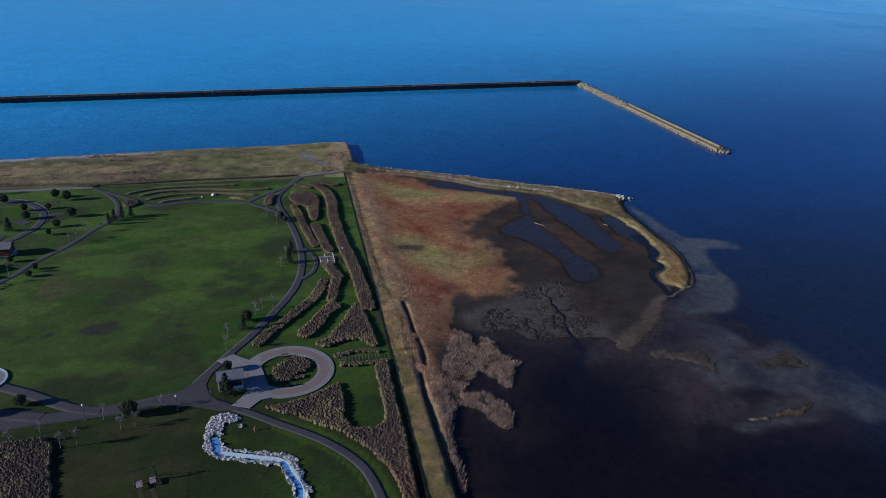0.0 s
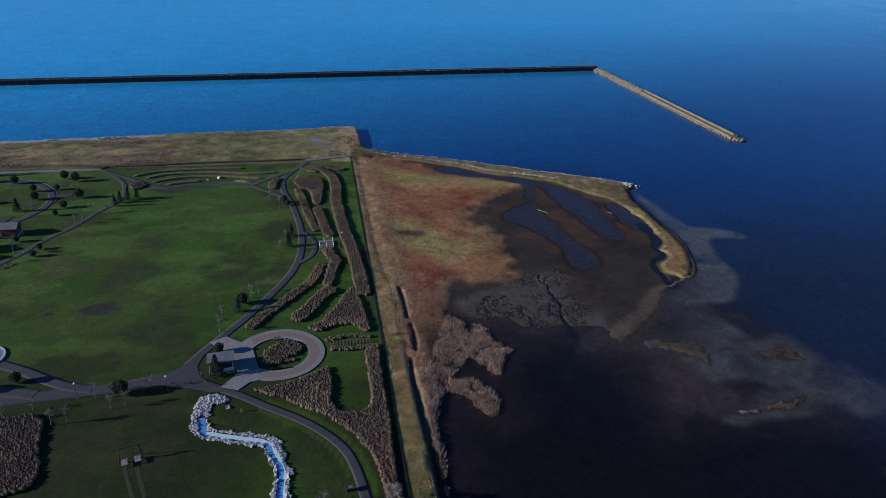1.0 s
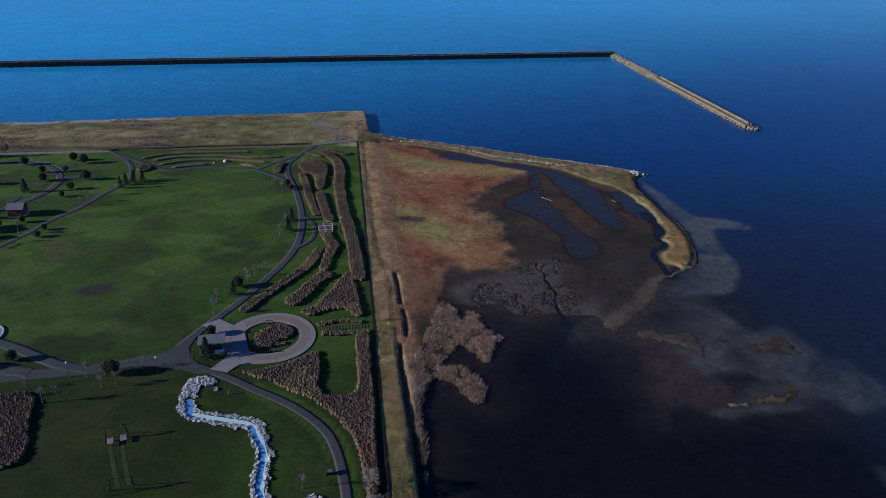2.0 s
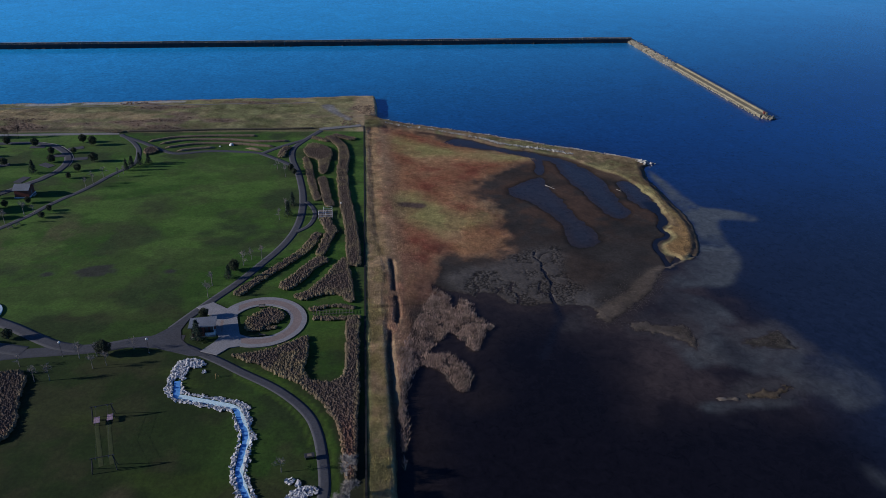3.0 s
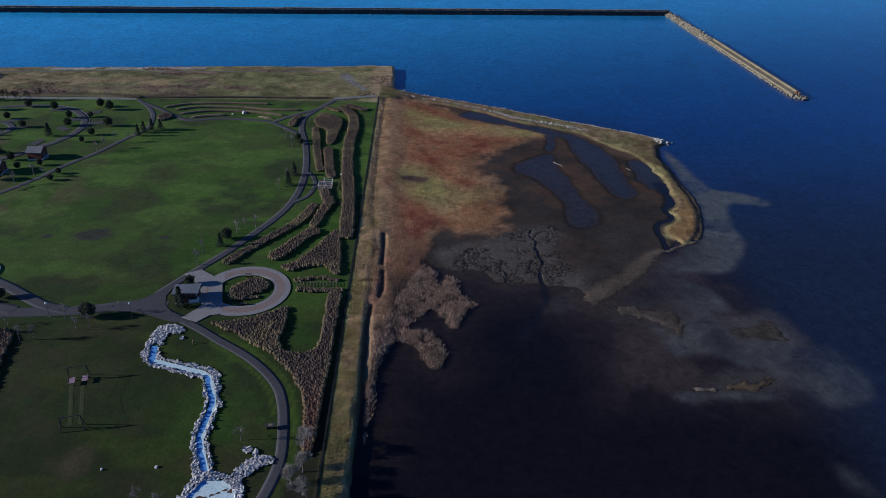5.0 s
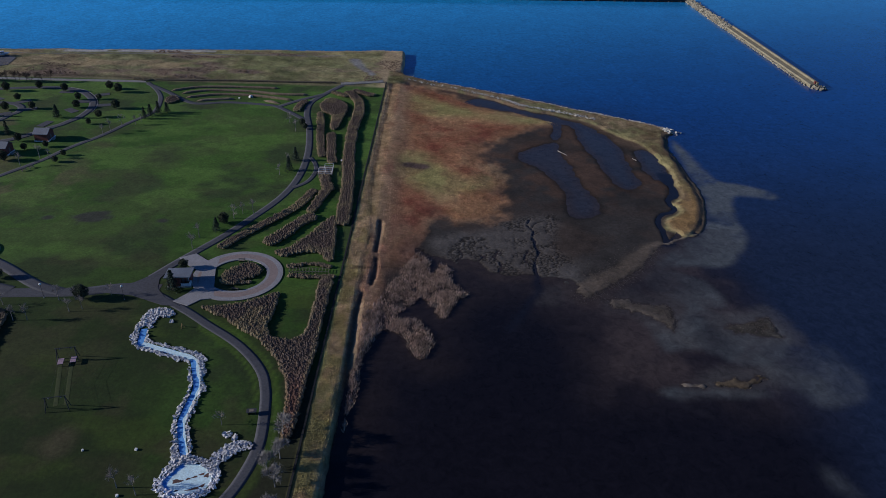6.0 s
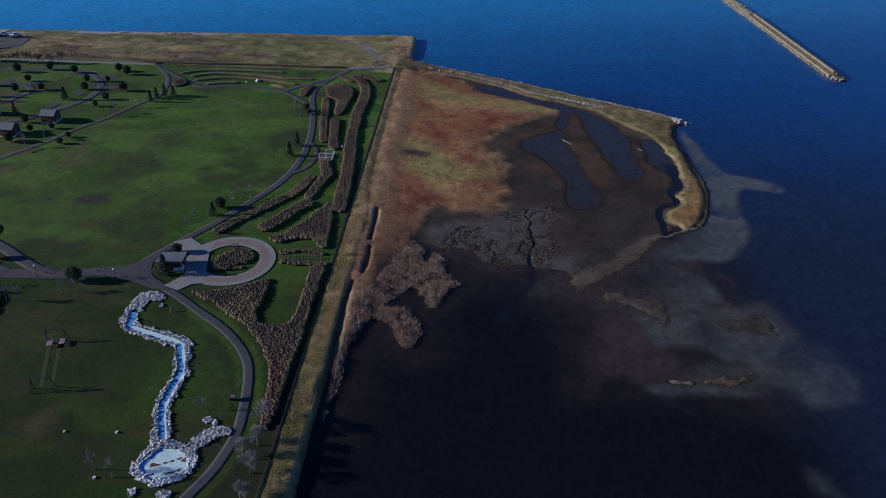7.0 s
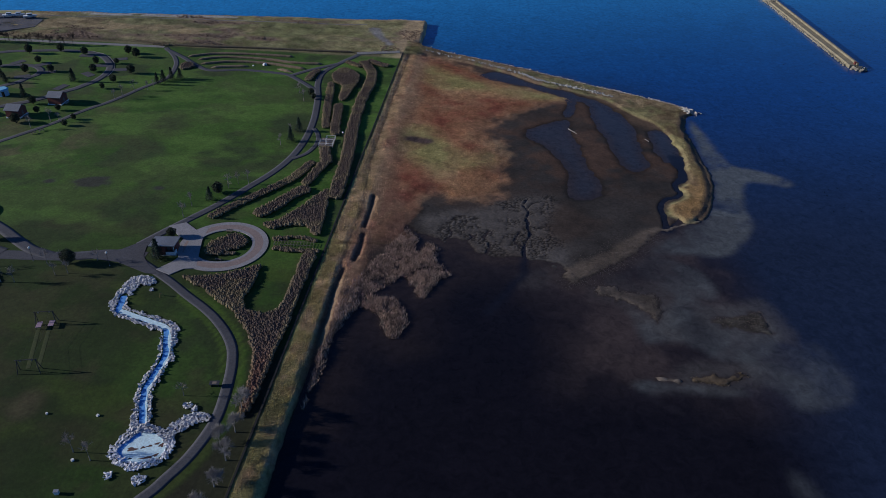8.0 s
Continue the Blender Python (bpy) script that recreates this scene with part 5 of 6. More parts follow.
PF = float(height_of(POOL[:, 0], POOL[:, 1]).max()) + 0.03
flat_patch(POOL, PF, 0.4, M_PALEBED, "pool_floor", stream, (-36, 120, 1.5), "pale whitewashed pool floor")
v, f = ribbon(spline([(-29.9, 97.8), (-31.4, 95.9), (-32.0, 94.2), (-32.2, 93), (-31.1, 91.6), (-30.2, 91)], 0.6), 1.1, level=PF + 0.02)
part("pool_edge", fast_mesh("pool_edge", v - (-36, 120, 1.5), f, M_BLUE), parent=stream, label="blue painted pool margin")
for px, py, ln, wd, a in ((-29.9, 93.9, 1.9, 0.9, 5), (-28.0, 94.5, 0.9, 0.5, 25), (-26.9, 95.0, 1.2, 0.45, 25), (-25.7, 95.7, 1.2, 0.5, 25), (-24.7, 95.4, 1.0, 0.9, 60), (-26.4, 92.2, 2.6, 0.5, 20), (-24.9, 93.0, 1.1, 0.6, 40), (-29.4, 91.7, 0.7, 0.4, 10)):
    t = np.linspace(0, 6.283, 18, endpoint=False)
    k = 1 + 0.25 * np.sin(3 * t + px) + 0.15 * np.sin(5 * t)
    u, w = np.cos(t) * ln / 2 * k, np.sin(t) * wd / 2 * k
    c, s = math.cos(radians(a)), math.sin(radians(a))
    flat_patch(np.stack([px + u * c - w * s, py + u * s + w * c], 1), PF + 0.012, 0.05, M_RUST, "silt_patch", stream, (-36, 120, 1.5), "red-brown dried silt patch")

near_bed = lambda x, y: line_distance(x, y, STREAM)
in_rocks = lambda x, y: ((line_distance(x, y, ROCKY) + 2.0 * (fbm(x, y, 2.0, 15) - 0.5) < 1.8) & (near_bed(x, y) > 0.95) & (area_distance(x, y, POOL) < 0)) | ((np.abs(area_distance(x, y, POOL) + 0.75) + 1.8 * (fbm(x, y, 2.2, 19) - 0.5) < 0.95)) | ((line_distance(x, y, spline([(-25.2, 98.2), (-23.2, 100), (-22, 101.6), (-19.4, 102.8)], 1)) + 1.8 * (fbm(x, y, 2.2, 33) - 0.5) < 1.5)) | (np.hypot(x + 23.4, y - 105.8) < 0.9) | (np.hypot(x + 21.8, y - 105.1) < 0.7) | (np.hypot(x + 25.7, y - 87) < 1.3) | (np.hypot(x + 31.6, y - 87.4) < 0.8) | (np.hypot(x + 46.6, y - 143) < 0.55)
rx, ry = spread(in_rocks, -57, -17, 84, 151, 0.36)
single = np.argsort(ry)[:300]
rest = np.argsort(ry)[300:]
for k in single:
    ob = part("rock", ROCK_KINDS[k % 12], parent=stream)
    s = rng.uniform(0.17, 0.36)
    ob.matrix_local = pose(rx[k] + 36, ry[k] - 120, 0.08 + 0.12 * rng.rand(), rng.uniform(-36, 36), rng.uniform(-36, 36), rng.uniform(0, 360)) @ Matrix.Diagonal((s * rng.uniform(1.0, 1.5), s * rng.uniform(0.6, 0.9), s, 1))
pile = part("rock_bank", rock_pile("rock_bank", rx[rest] + 36, ry[rest] - 120, 0.08 + 0.12 * rng.rand(len(rest)), rng.uniform(0.16, 0.34, len(rest)), M_ROCK), parent=stream)
pile["kind"] = "stuff"

# boulders on the bank and the spit
def along(line, n, wide):
    """Random places beside a line."""
    k = rng.randint(0, len(line) - 1, n)
    p = line[k] + (line[k + 1] - line[k]) * rng.rand(n)[:, None]
    return p + rng.normal(0, wide, (n, 2))


cp = np.vstack([along(COAST, 1500, 0.45), along(COAST_INNER, 520, 0.6)])
ok = rng.rand(len(cp)) < np.where(np.arange(len(cp)) < 1500, 0.25 + 0.75 * ease(50, 100, cp[:, 0]), 0.3 + 0.7 * ease(30, 60, cp[:, 0]))
cp = cp[ok]
me = rock_pile("bank_stones", cp[:, 0], cp[:, 1], np.maximum(height_of(cp[:, 0], cp[:, 1]), 0.1) + 0.16, rng.uniform(0.16, 0.42, len(cp)), M_ROCK_JOINED)
tagged(part("bank_stones", me), "pale boulders along the foot of the grassy bank", "stones", kind="stuff")
tx, ty = rng.normal(117.2, 1.5, 70), rng.normal(281.2, 1.1, 70)
tagged(part("point_stones", rock_pile("point_stones", tx, ty, np.maximum(height_of(tx, ty), -0.1) + 0.2, rng.uniform(0.3, 0.65, 70), M_ROCK_JOINED)), "heap of pale boulders at the point", "stones", kind="stuff")
gp = np.vstack([along(line, count, wide) for line, wide, count in STONE_LINES] + [along(ERODED, 260, 0.8)])
gx, gy = gp[:, 0], gp[:, 1]
gz = height_of(gx, gy)
ok = gz > -0.25
tagged(part("bar_stones", rock_pile("bar_stones", gx[ok], gy[ok], np.maximum(gz[ok], -0.05) + 0.05, 0.04 + 0.09 * rng.rand(int(ok.sum())) ** 2, surface("weedy_dark_stone", (0.125, 0.10, 0.08), (0.045, 0.038, 0.033), 0.5, 2.0))), "dark weedy stones on the gravel bars", "stones", kind="stuff")

# ---------------- breakwater ----------------
breakwater = thing("breakwater", 0, 0, 0, label="long dark stone breakwater in the lake", category="breakwater")


def prism(line, section, mat, name, parent, label=""):
    """Sweeps a section of (across, up) along a line."""
    d = np.gradient(line, axis=0)
    d /= np.linalg.norm(d, axis=1)[:, None]
    side = np.stack([-d[:, 1], d[:, 0]], 1)
    v = np.stack([np.c_[line + side * a, np.full(len(line), z) + 0.0] for a, z in section], 1)
    n, k = v.shape[:2]
    i = np.arange(n * k).reshape(n, k)
    j = np.roll(i, -1, 1)
    f = np.stack([i[:-1], i[1:], j[1:], j[:-1]], -1).reshape(-1, 4)
    me = fast_mesh(name, v.reshape(-1, 3), f, mat)
    bm = bmesh.new()
    bm.from_mesh(me)
    bm.verts.ensure_lookup_table()
    for row in (0, n - 1):
        bm.faces.new([bm.verts[q] for q in i[row]])
    bmesh.ops.recalc_face_normals(bm, faces=bm.faces[:])
    return part(name, bm, mat, parent, label)


for k in range(38):
    x0, x1 = -560 + k * 20.1, -560 + (k + 1) * 20.1 - 0.12
    yy = lambda x: 539.3 + (x - 204) * 0.0850
    prism(np.array([(x0, yy(x0)), (x1, yy(x1))]), [(-2.9, -1), (-2.7, 2.9), (2.4, 2.9), (2.6, -1)], M_DARKSTONE, "caisson", breakwater)
    prism(np.array([(x0, yy(x0)), (x1, yy(x1))]), [(-0.6, 2.8), (-0.6, 3.7 + 0.15 * (k % 3 == 0)), (0.5, 3.7 + 0.15 * (k % 3 == 0)), (0.5, 2.8)], M_CONCRETE, "parapet", breakwater)
n = 700
bx = rng.uniform(-556, 200, n)
tagged(part("breakwater_stones", rock_pile("breakwater_stones", bx, yy(bx) - rng.uniform(2.0, 3.0, n), rng.uniform(-0.2, 0.5, n), rng.uniform(0.5, 0.9, n), M_DARKSTONE)), "dark stones at the foot of the breakwater", "stones", kind="stuff")
bx = rng.uniform(-556, 200, 1500)
tagged(part("crest_stones", rock_pile("crest_stones", bx, yy(bx) + rng.uniform(-2.2, 2.0, 1500), 3.0 + 0 * bx, rng.uniform(0.15, 0.45, 1500), M_RUBBLE)), "small grey stones on the breakwater's crest", "stones", kind="stuff")
arm = thing("rubble_mole", 206, 440, 0, label="harbour mole with buff concrete crest and pale rubble", category="breakwater")
AX = lambda y: 203.4 + (539 - y) * 0.0255
n = 2600
ay = rng.uniform(459, 541, n)
aw = rng.normal(0, 1.6, n).clip(-3.4, 3.4)
pile = part("armour_blocks", rock_pile("armour_blocks", AX(ay) + aw - 206, ay - 440, 1.5 - 0.32 * np.abs(aw) + rng.uniform(-0.3, 0.5, n), rng.uniform(0.45, 0.9, n), M_RUBBLE), parent=arm, label="rubble armour blocks")
pile["kind"] = "stuff"
prism(np.array([(AX(540) - 206, 100), (AX(459) - 206, 19)]), [(-4.5, -1), (-1.5, 1.3), (1.5, 1.3), (4.5, -1)], M_RUBBLE, "rubble_core", arm)
for k in range(11):
    y0, y1 = 459 - k * 10.2, 459 - (k + 1) * 10.2 + 0.08
    ln = np.array([(AX(y0) - 206, y0 - 440), (AX(y1) - 206, y1 - 440)])
    prism(ln, [(-2.1, -1), (-2.0, 1.7), (2.1, 1.7), (2.3, -1)], M_CONCRETE_WARM, "crest_block", arm)
    prism(ln, [(1.2, 1.65), (1.1, 2.7), (2.0, 2.7), (2.1, 1.65)], M_CONCRETE_WARM, "wave_wall", arm)
    if k < 9:
        prism(ln, [(-3.0, -1), (-2.8, 0.7), (-2.1, 0.7), (-2.1, -1)], M_RUBBLE, "footing", arm, "pale footing slab")
fy = rng.uniform(350, 459, 420)
pile = part("toe_stones", rock_pile("toe_stones", AX(fy) - 206 - rng.uniform(2.2, 3.4, 420), fy - 440, rng.uniform(0.2, 0.7, 420), rng.uniform(0.22, 0.5, 420), M_RUBBLE), parent=arm, label="grey stones along the toe")
pile["kind"] = "stuff"
ey, ex = rng.normal(345.5, 1.2, 50), rng.normal(210.5, 1.3, 50)
pile = part("end_stones", rock_pile("end_stones", ex - 206, ey - 440, rng.uniform(0, 0.8, 50), rng.uniform(0.5, 1.0, 50), M_RUBBLE), parent=arm)
pile["kind"] = "stuff"
bm = bmesh.new()
box(bm, 2.6, -92.4, 1.7, 3.8, -91.2, 2.9, 0.08)
part("light_base", bm, surface("red_oxide_paint", (0.17, 0.04, 0.035), (0.11, 0.035, 0.03), 0.6, 3), arm, "red painted light base")

# ---------------- trees ----------------
M_NEEDLE = cover_material("conifer_needles", 1.2, 0.7, 1.3, 0.85, 0, 0, islands=True)


def crown_mesh(name, points, size, colour, core=None):
    v = leaf_triangles(points, np.full(len(points), size))
    c = np.ones((len(v), 3)) * colour * np.repeat(rng.uniform(0.55, 1.5, (len(points), 1)), 3, 0)
    bits = [(v, np.arange(len(v)).reshape(-1, 3), c)]
    if core is not None:
        # core at half the needle colour: shade inside the crown painted in
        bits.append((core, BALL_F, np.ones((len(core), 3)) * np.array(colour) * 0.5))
    v, f, c = join(bits)
    return fast_mesh(name, v, f, M_NEEDLE, False, c)


def round_tree(label):
    """A clipped, round evergreen on a short trunk."""
    ob = thing("round_tree", 0, 0, -50, label=label, category="tree", group="park trees")
    bm = bmesh.new()
    rod(bm, (0, 0, -0.1), (0.05, 0, 1.1), 0.16, 0.11, 7)
    for k in range(5):
        a = k * 1.26 + rng.rand()
        rod(bm, (0.05, 0, 1.1 + 0.1 * k), (0.9 * math.cos(a), 0.9 * math.sin(a), 2.2 + 0.3 * rng.rand()), 0.06, 0.03, 5)
    part("trunk", bm, M_BARK, ob)
    d = rng.normal(size=(2400, 3))
    d /= np.linalg.norm(d, axis=1)[:, None]
    lump = 1 + 0.16 * np.sin(d[:, 0] * 5 + rng.rand() * 6) * np.sin(d[:, 1] * 5 + rng.rand() * 6) + 0.10 * np.sin(d[:, 2] * 7)
    p = d * (lump * rng.uniform(0.80, 1.03, 2400))[:, None] * (1.42, 1.38, 1.5) + (0, 0, 1.95)
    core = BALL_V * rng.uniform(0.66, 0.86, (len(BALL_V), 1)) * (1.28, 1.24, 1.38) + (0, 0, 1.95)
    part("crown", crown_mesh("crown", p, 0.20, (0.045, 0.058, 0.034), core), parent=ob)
    return ob


def fir_tree(label):
    """A cone-shaped fir with drooping whorls."""
    ob = thing("fir_tree", 0, 0, -50, label=label, category="tree", group="park trees")
    bm = bmesh.new()
    rod(bm, (0, 0, -0.1), (0, 0, 5.2), 0.15, 0.03, 7)
    part("trunk", bm, M_BARK, ob)
    pts = []
    for k in range(13):
        z = 0.7 + k * 0.37
        r = 1.75 * (1 - k / 13.5) + 0.1
        for b in range(9):
            a = b * 0.698 + k * 0.4 + 0.3 * rng.rand()
            ln = r * rng.uniform(0.75, 1.15)
            s = rng.uniform(0.15, 1, 14)
            q = np.stack([np.cos(a) * ln * s, np.sin(a) * ln * s, z - 0.25 * s * ln + rng.normal(0, 0.06, 14)], 1)
            pts.append(q + rng.normal(0, 0.09, (14, 3)))
    part("crown", crown_mesh("crown", np.vstack(pts), 0.24, (0.034, 0.052, 0.038)), parent=ob)
    return ob


def bare_tree(label, tall, mat, spreadout=0.7, twigs=5, thin=0.015, bole=0.3):
    """A leafless tree: trunk, limbs and many thin twigs."""
    ob = thing("bare_tree", 0, 0, -50, label=label, category="tree", group="park trees")
    bm = bmesh.new()
    rod(bm, (0, 0, -0.1), (0.05, 0.03, tall * bole), 0.11, 0.07, 6)
    part("trunk", bm, mat, ob)
    bm = bmesh.new()

    def grow(a, d, ln, r, depth):
        b = a + d * ln
        rod(bm, a, b, r, r * 0.6, 4 if depth < 2 else 3)
        if depth == 3:
            return
        for _ in range(twigs if depth else 6):
            e = (d + Vector(rng.normal(0, spreadout, 3)) + Vector((0, 0, 0.38))).normalized()
            grow(a + d * ln * rng.uniform(0.45, 1.0), e, ln * rng.uniform(0.55, 0.8), max(r * 0.6, thin), depth + 1)

    grow(Vector((0.05, 0.03, tall * (bole - 0.02))), Vector((0, 0, 1)), tall * 0.34, 0.06, 0)
    part("crown", bm, mat, ob)
    return ob


def plant(kinds, places, low=0.85, high=1.15):
    for k, (x, y) in enumerate(places):
        s = rng.uniform(low, high)
        copy_thing(kinds[k % len(kinds)], pose(x, y, height_at(x, y), 0, 0, rng.uniform(0, 360)) @ Matrix.Diagonal((s * rng.uniform(0.92, 1.08), s, s * rng.uniform(0.9, 1.1), 1)))


def drop_masters(kinds):
    """Takes away the pattern things that only served for copies."""
    for ob in kinds:
        for o in (*ob.children_recursive, ob):
            bpy.data.objects.remove(o)


kinds = [round_tree("dark clipped round evergreen tree on the grass") for _ in range(3)]
plant(kinds, [(-169.3, 304.1), (-157.2, 308.6), (-144.9, 306), (-159.1, 293.4), (-158.2, 281.6), (-148.4, 283.8), (-134.7, 295.8), (-131.4, 286.4), (-118.2, 276.5), (-126.9, 310.4), (-121.6, 306.6), (-115.2, 286.8), (-137.4, 250.3), (-172.5, 286.3), (-134.2, 233.3), (-97.8, 160.2), (-46.2, 192.6), (-35.2, 273), (-108, 157.6), (-106, 140.5)])
plant(kinds, [(-126.3, 297.1), (-131.8, 243), (-119.1, 268.8), (-125.2, 246), (-115.7, 239), (-116.1, 233.3), (-33.8, 270)], 0.6, 0.8)
plant(kinds, [(-50.6, 166.8)], 0.85, 0.9)
plant(kinds, [(-72.1, 151.6)], 1.2, 1.25)
drop_masters(kinds)
kinds = [fir_tree("dark green cone-shaped fir beside the path") for _ in range(2)]
plant(kinds, [(-134, 274.6), (-144.6, 256.6), (-163.9, 274), (-159.6, 269.6), (-99.8, 276.6), (-98.6, 280), (-96.1, 282.4), (-93.2, 284.1), (-32.3, 240.2), (-33.2, 231.5), (-47.2, 188)], 0.8, 1.1)
plant(kinds, [(-50.4, 156.4)], 1.15, 1.2)
drop_masters(kinds)
kinds = [bare_tree("small leafless tree standing on the grass", 4.6, M_PALEBARK, 0.6, 6, 0.012) for _ in range(3)]
plant(kinds, [(-101.1, 270), (-106.3, 269.2), (-108.3, 262.9), (-110, 259.7), (-120, 236.6), (-122.9, 236.2), (-126.4, 229.3), (-100.1, 273.2), (-51.4, 177.4), (-51.3, 183.9), (-44, 195.9), (-38.8, 199.5), (-42, 199.1), (-90.5, 148.2), (-81.5, 142.2), (-84.8, 141.9), (-73.5, 151), (-73, 146.1), (-77.5, 150.6), (-65.4, 153.5), (-70.2, 147.2), (-95.6, 144.8), (-40.8, 275.7), (-37, 267.3), (-34.4, 236), (-36, 228)])
plant(kinds, [(-40.6, 92.2), (-25.3, 108.6), (-36.5, 90.6)], 0.9, 1.15)
drop_masters(kinds)
kinds = [bare_tree("pale leafless bushy tree beside the wall", 4.2, surface("silver_bark", (0.30, 0.28, 0.27), (0.21, 0.195, 0.185), 0.8, 6), 0.85, 13, 0.006, 0.12) for _ in range(2)]
plant(kinds, [(-11.6, 100), (-11.2, 93), (-11.4, 87), (-12, 105.8), (-13.4, 96.4), (-11.9, 80)], 1.45, 1.7)
drop_masters(kinds)
kinds = [bare_tree("tall leafless tree in a row below the dyke", 5.6, M_BARK, 0.75, 8, 0.022, 0.16) for _ in range(2)]
plant(kinds, [(-201 + 2.6 * k + 0.8 * math.sin(3.1 * k), 316.2 + 0.06 * k + 0.5 * math.sin(5.3 * k)) for k in range(18)], 0.8, 1.15)
drop_masters(kinds)

# ---------------- buildings ----------------
M_BRICK = surface("dark_red_brick", (0.23, 0.075, 0.055), (0.15, 0.05, 0.04), 0.5, 5.0, 0.9, 0.3, 0.02)
M_ROOF = surface("grey_metal_roof", (0.20, 0.21, 0.24), (0.15, 0.16, 0.18), 0.3, 4.0, 0.5, 0.1, 0.01)
M_GLASSDARK = surface("dark_window_glass", (0.02, 0.025, 0.03), (0.015, 0.018, 0.02), 1.0, 3.0, 0.08, 0.0, 0.0, spec=0.6)
M_TIMBER = surface("grey_timber", (0.22, 0.18, 0.15), (0.14, 0.11, 0.09), 1.5, 8.0, 0.85, 0.2, 0.01)
M_STEEL = surface("dark_painted_steel", (0.05, 0.05, 0.055), (0.035, 0.035, 0.04), 1.0, 5.0, 0.5, 0.1, 0.01)
M_GREYMETAL = surface("galvanised_steel", (0.45, 0.46, 0.47), (0.35, 0.36, 0.37), 1.0, 5.0, 0.4, 0.1, 0.01, metal=0.6)


def cabin(label):
    """A camping cabin: brick walls on a pale plinth, a gable roof, door and windows."""
    ob = thing("cabin", 0, 0, -50, label=label, category="cabin", group="camping cabins")
    bm = bmesh.new()
    box(bm, -3.1, -3.3, -0.3, 3.1, 3.3, 0.45, 0.04)
    part("plinth", bm, M_WHITE, ob, "white plinth")
    bm = bmesh.new()
    a = [bm.verts.new(p) for p in ((-2.8, -3, 0.45), (-2.8, 3, 0.45), (-2.8, 3, 3.5), (-2.8, 0, 5.0), (-2.8, -3, 3.5))]
    b = [bm.verts.new(p) for p in ((2.8, -3, 0.45), (2.8, 3, 0.45), (2.8, 3, 3.5), (2.8, 0, 5.0), (2.8, -3, 3.5))]
    bm.faces.new(a), bm.faces.new(b[::-1])
    for i in range(5):
        bm.faces.new((a[i], b[i], b[(i + 1) % 5], a[(i + 1) % 5]))
    bmesh.ops.recalc_face_normals(bm, faces=bm.faces[:])
    part("wall", bm, M_BRICK, ob, "dark red brick walls")
    for s in (-1, 1):
        bm = bmesh.new()
        p = [(s * 3.45, 3.38), (0.0, 5.10), (0.0, 5.28), (s * 3.45, 3.55)]
        lo = [bm.verts.new((-3.3, y, z)) for y, z in p]
        hi = [bm.verts.new((3.3, y, z)) for y, z in p]
        bm.faces.new(lo), bm.faces.new(hi)
        for i in range(4):
            bm.faces.new((lo[i], hi[i], hi[(i + 1) % 4], lo[(i + 1) % 4]))
        bmesh.ops.recalc_face_normals(bm, faces=bm.faces[:])
        part("roof", bm, M_ROOF, ob, "grey metal roof slope")
    bm = bmesh.new()
    box(bm, 2.78, -0.5, 0.45, 2.86, 0.5, 2.5, 0.02)
    door = part("door", bm, M_TIMBER, ob, "grey timber door")
    bm = bmesh.new()
    rod(bm, (2.9, 0.35, 1.4), (2.9, 0.35, 1.6), 0.02)
    part("handle", bm, M_GREYMETAL, door)
    bm = bmesh.new()
    box(bm, 2.8, -1.3, -0.3, 4.2, 1.3, 0.35, 0.03)
    part("step", bm, M_CONCRETE, ob)
    return ob


kinds = [cabin("brick camping cabin with grey gable roof on grass")]
for x, y, a in ((-129.0, 253.2, 0), (-137.4, 239.6, 0), (-157, 238, 3)):
    copy_thing(kinds[0], pose(x, y, height_at(x, y), 0, 0, a) @ Matrix.Scale(0.86, 4))
drop_masters(kinds)

hut = thing("wash_hut", -153.2, 257.2, height_at(-153, 257), label="small round pale blue hut with a dark door", category="hut")
bm = bmesh.new()
bmesh.ops.create_cone(bm, cap_ends=True, segments=24, radius1=2.1, radius2=2.1, depth=2.6, matrix=Matrix.Translation((0, 0, 1.2)))
part("wall", bm, surface("pale_blue_render", (0.42, 0.58, 0.66), (0.34, 0.50, 0.60), 0.6, 3), hut)
bm = bmesh.new()
bmesh.ops.create_cone(bm, cap_ends=True, segments=24, radius1=2.35, radius2=1.9, depth=0.3, matrix=Matrix.Translation((0, 0, 2.62)))
part("roof", bm, surface("light_blue_roof", (0.20, 0.50, 0.72), (0.16, 0.42, 0.64), 0.6, 3), hut, "light blue flat roof")
bm = bmesh.new()
box(bm, 0.9, -2.15, 0, 1.7, -1.6, 2.0, 0.02)
part("door", bm, M_GLASSDARK, hut)

PZ = 1.62
pavilion = thing("pavilion", -49.4, 160.1, PZ, 6, label="small brick pavilion with a grey shed roof", category="pavilion")
pavilion.scale = (0.84, 0.92, 1.0)
bm = bmesh.new()
box(bm, -3.7, -2.7, -0.25, 3.7, 2.7, 0.12, 0.03)
part("floor_slab", bm, M_CONCRETE, pavilion)
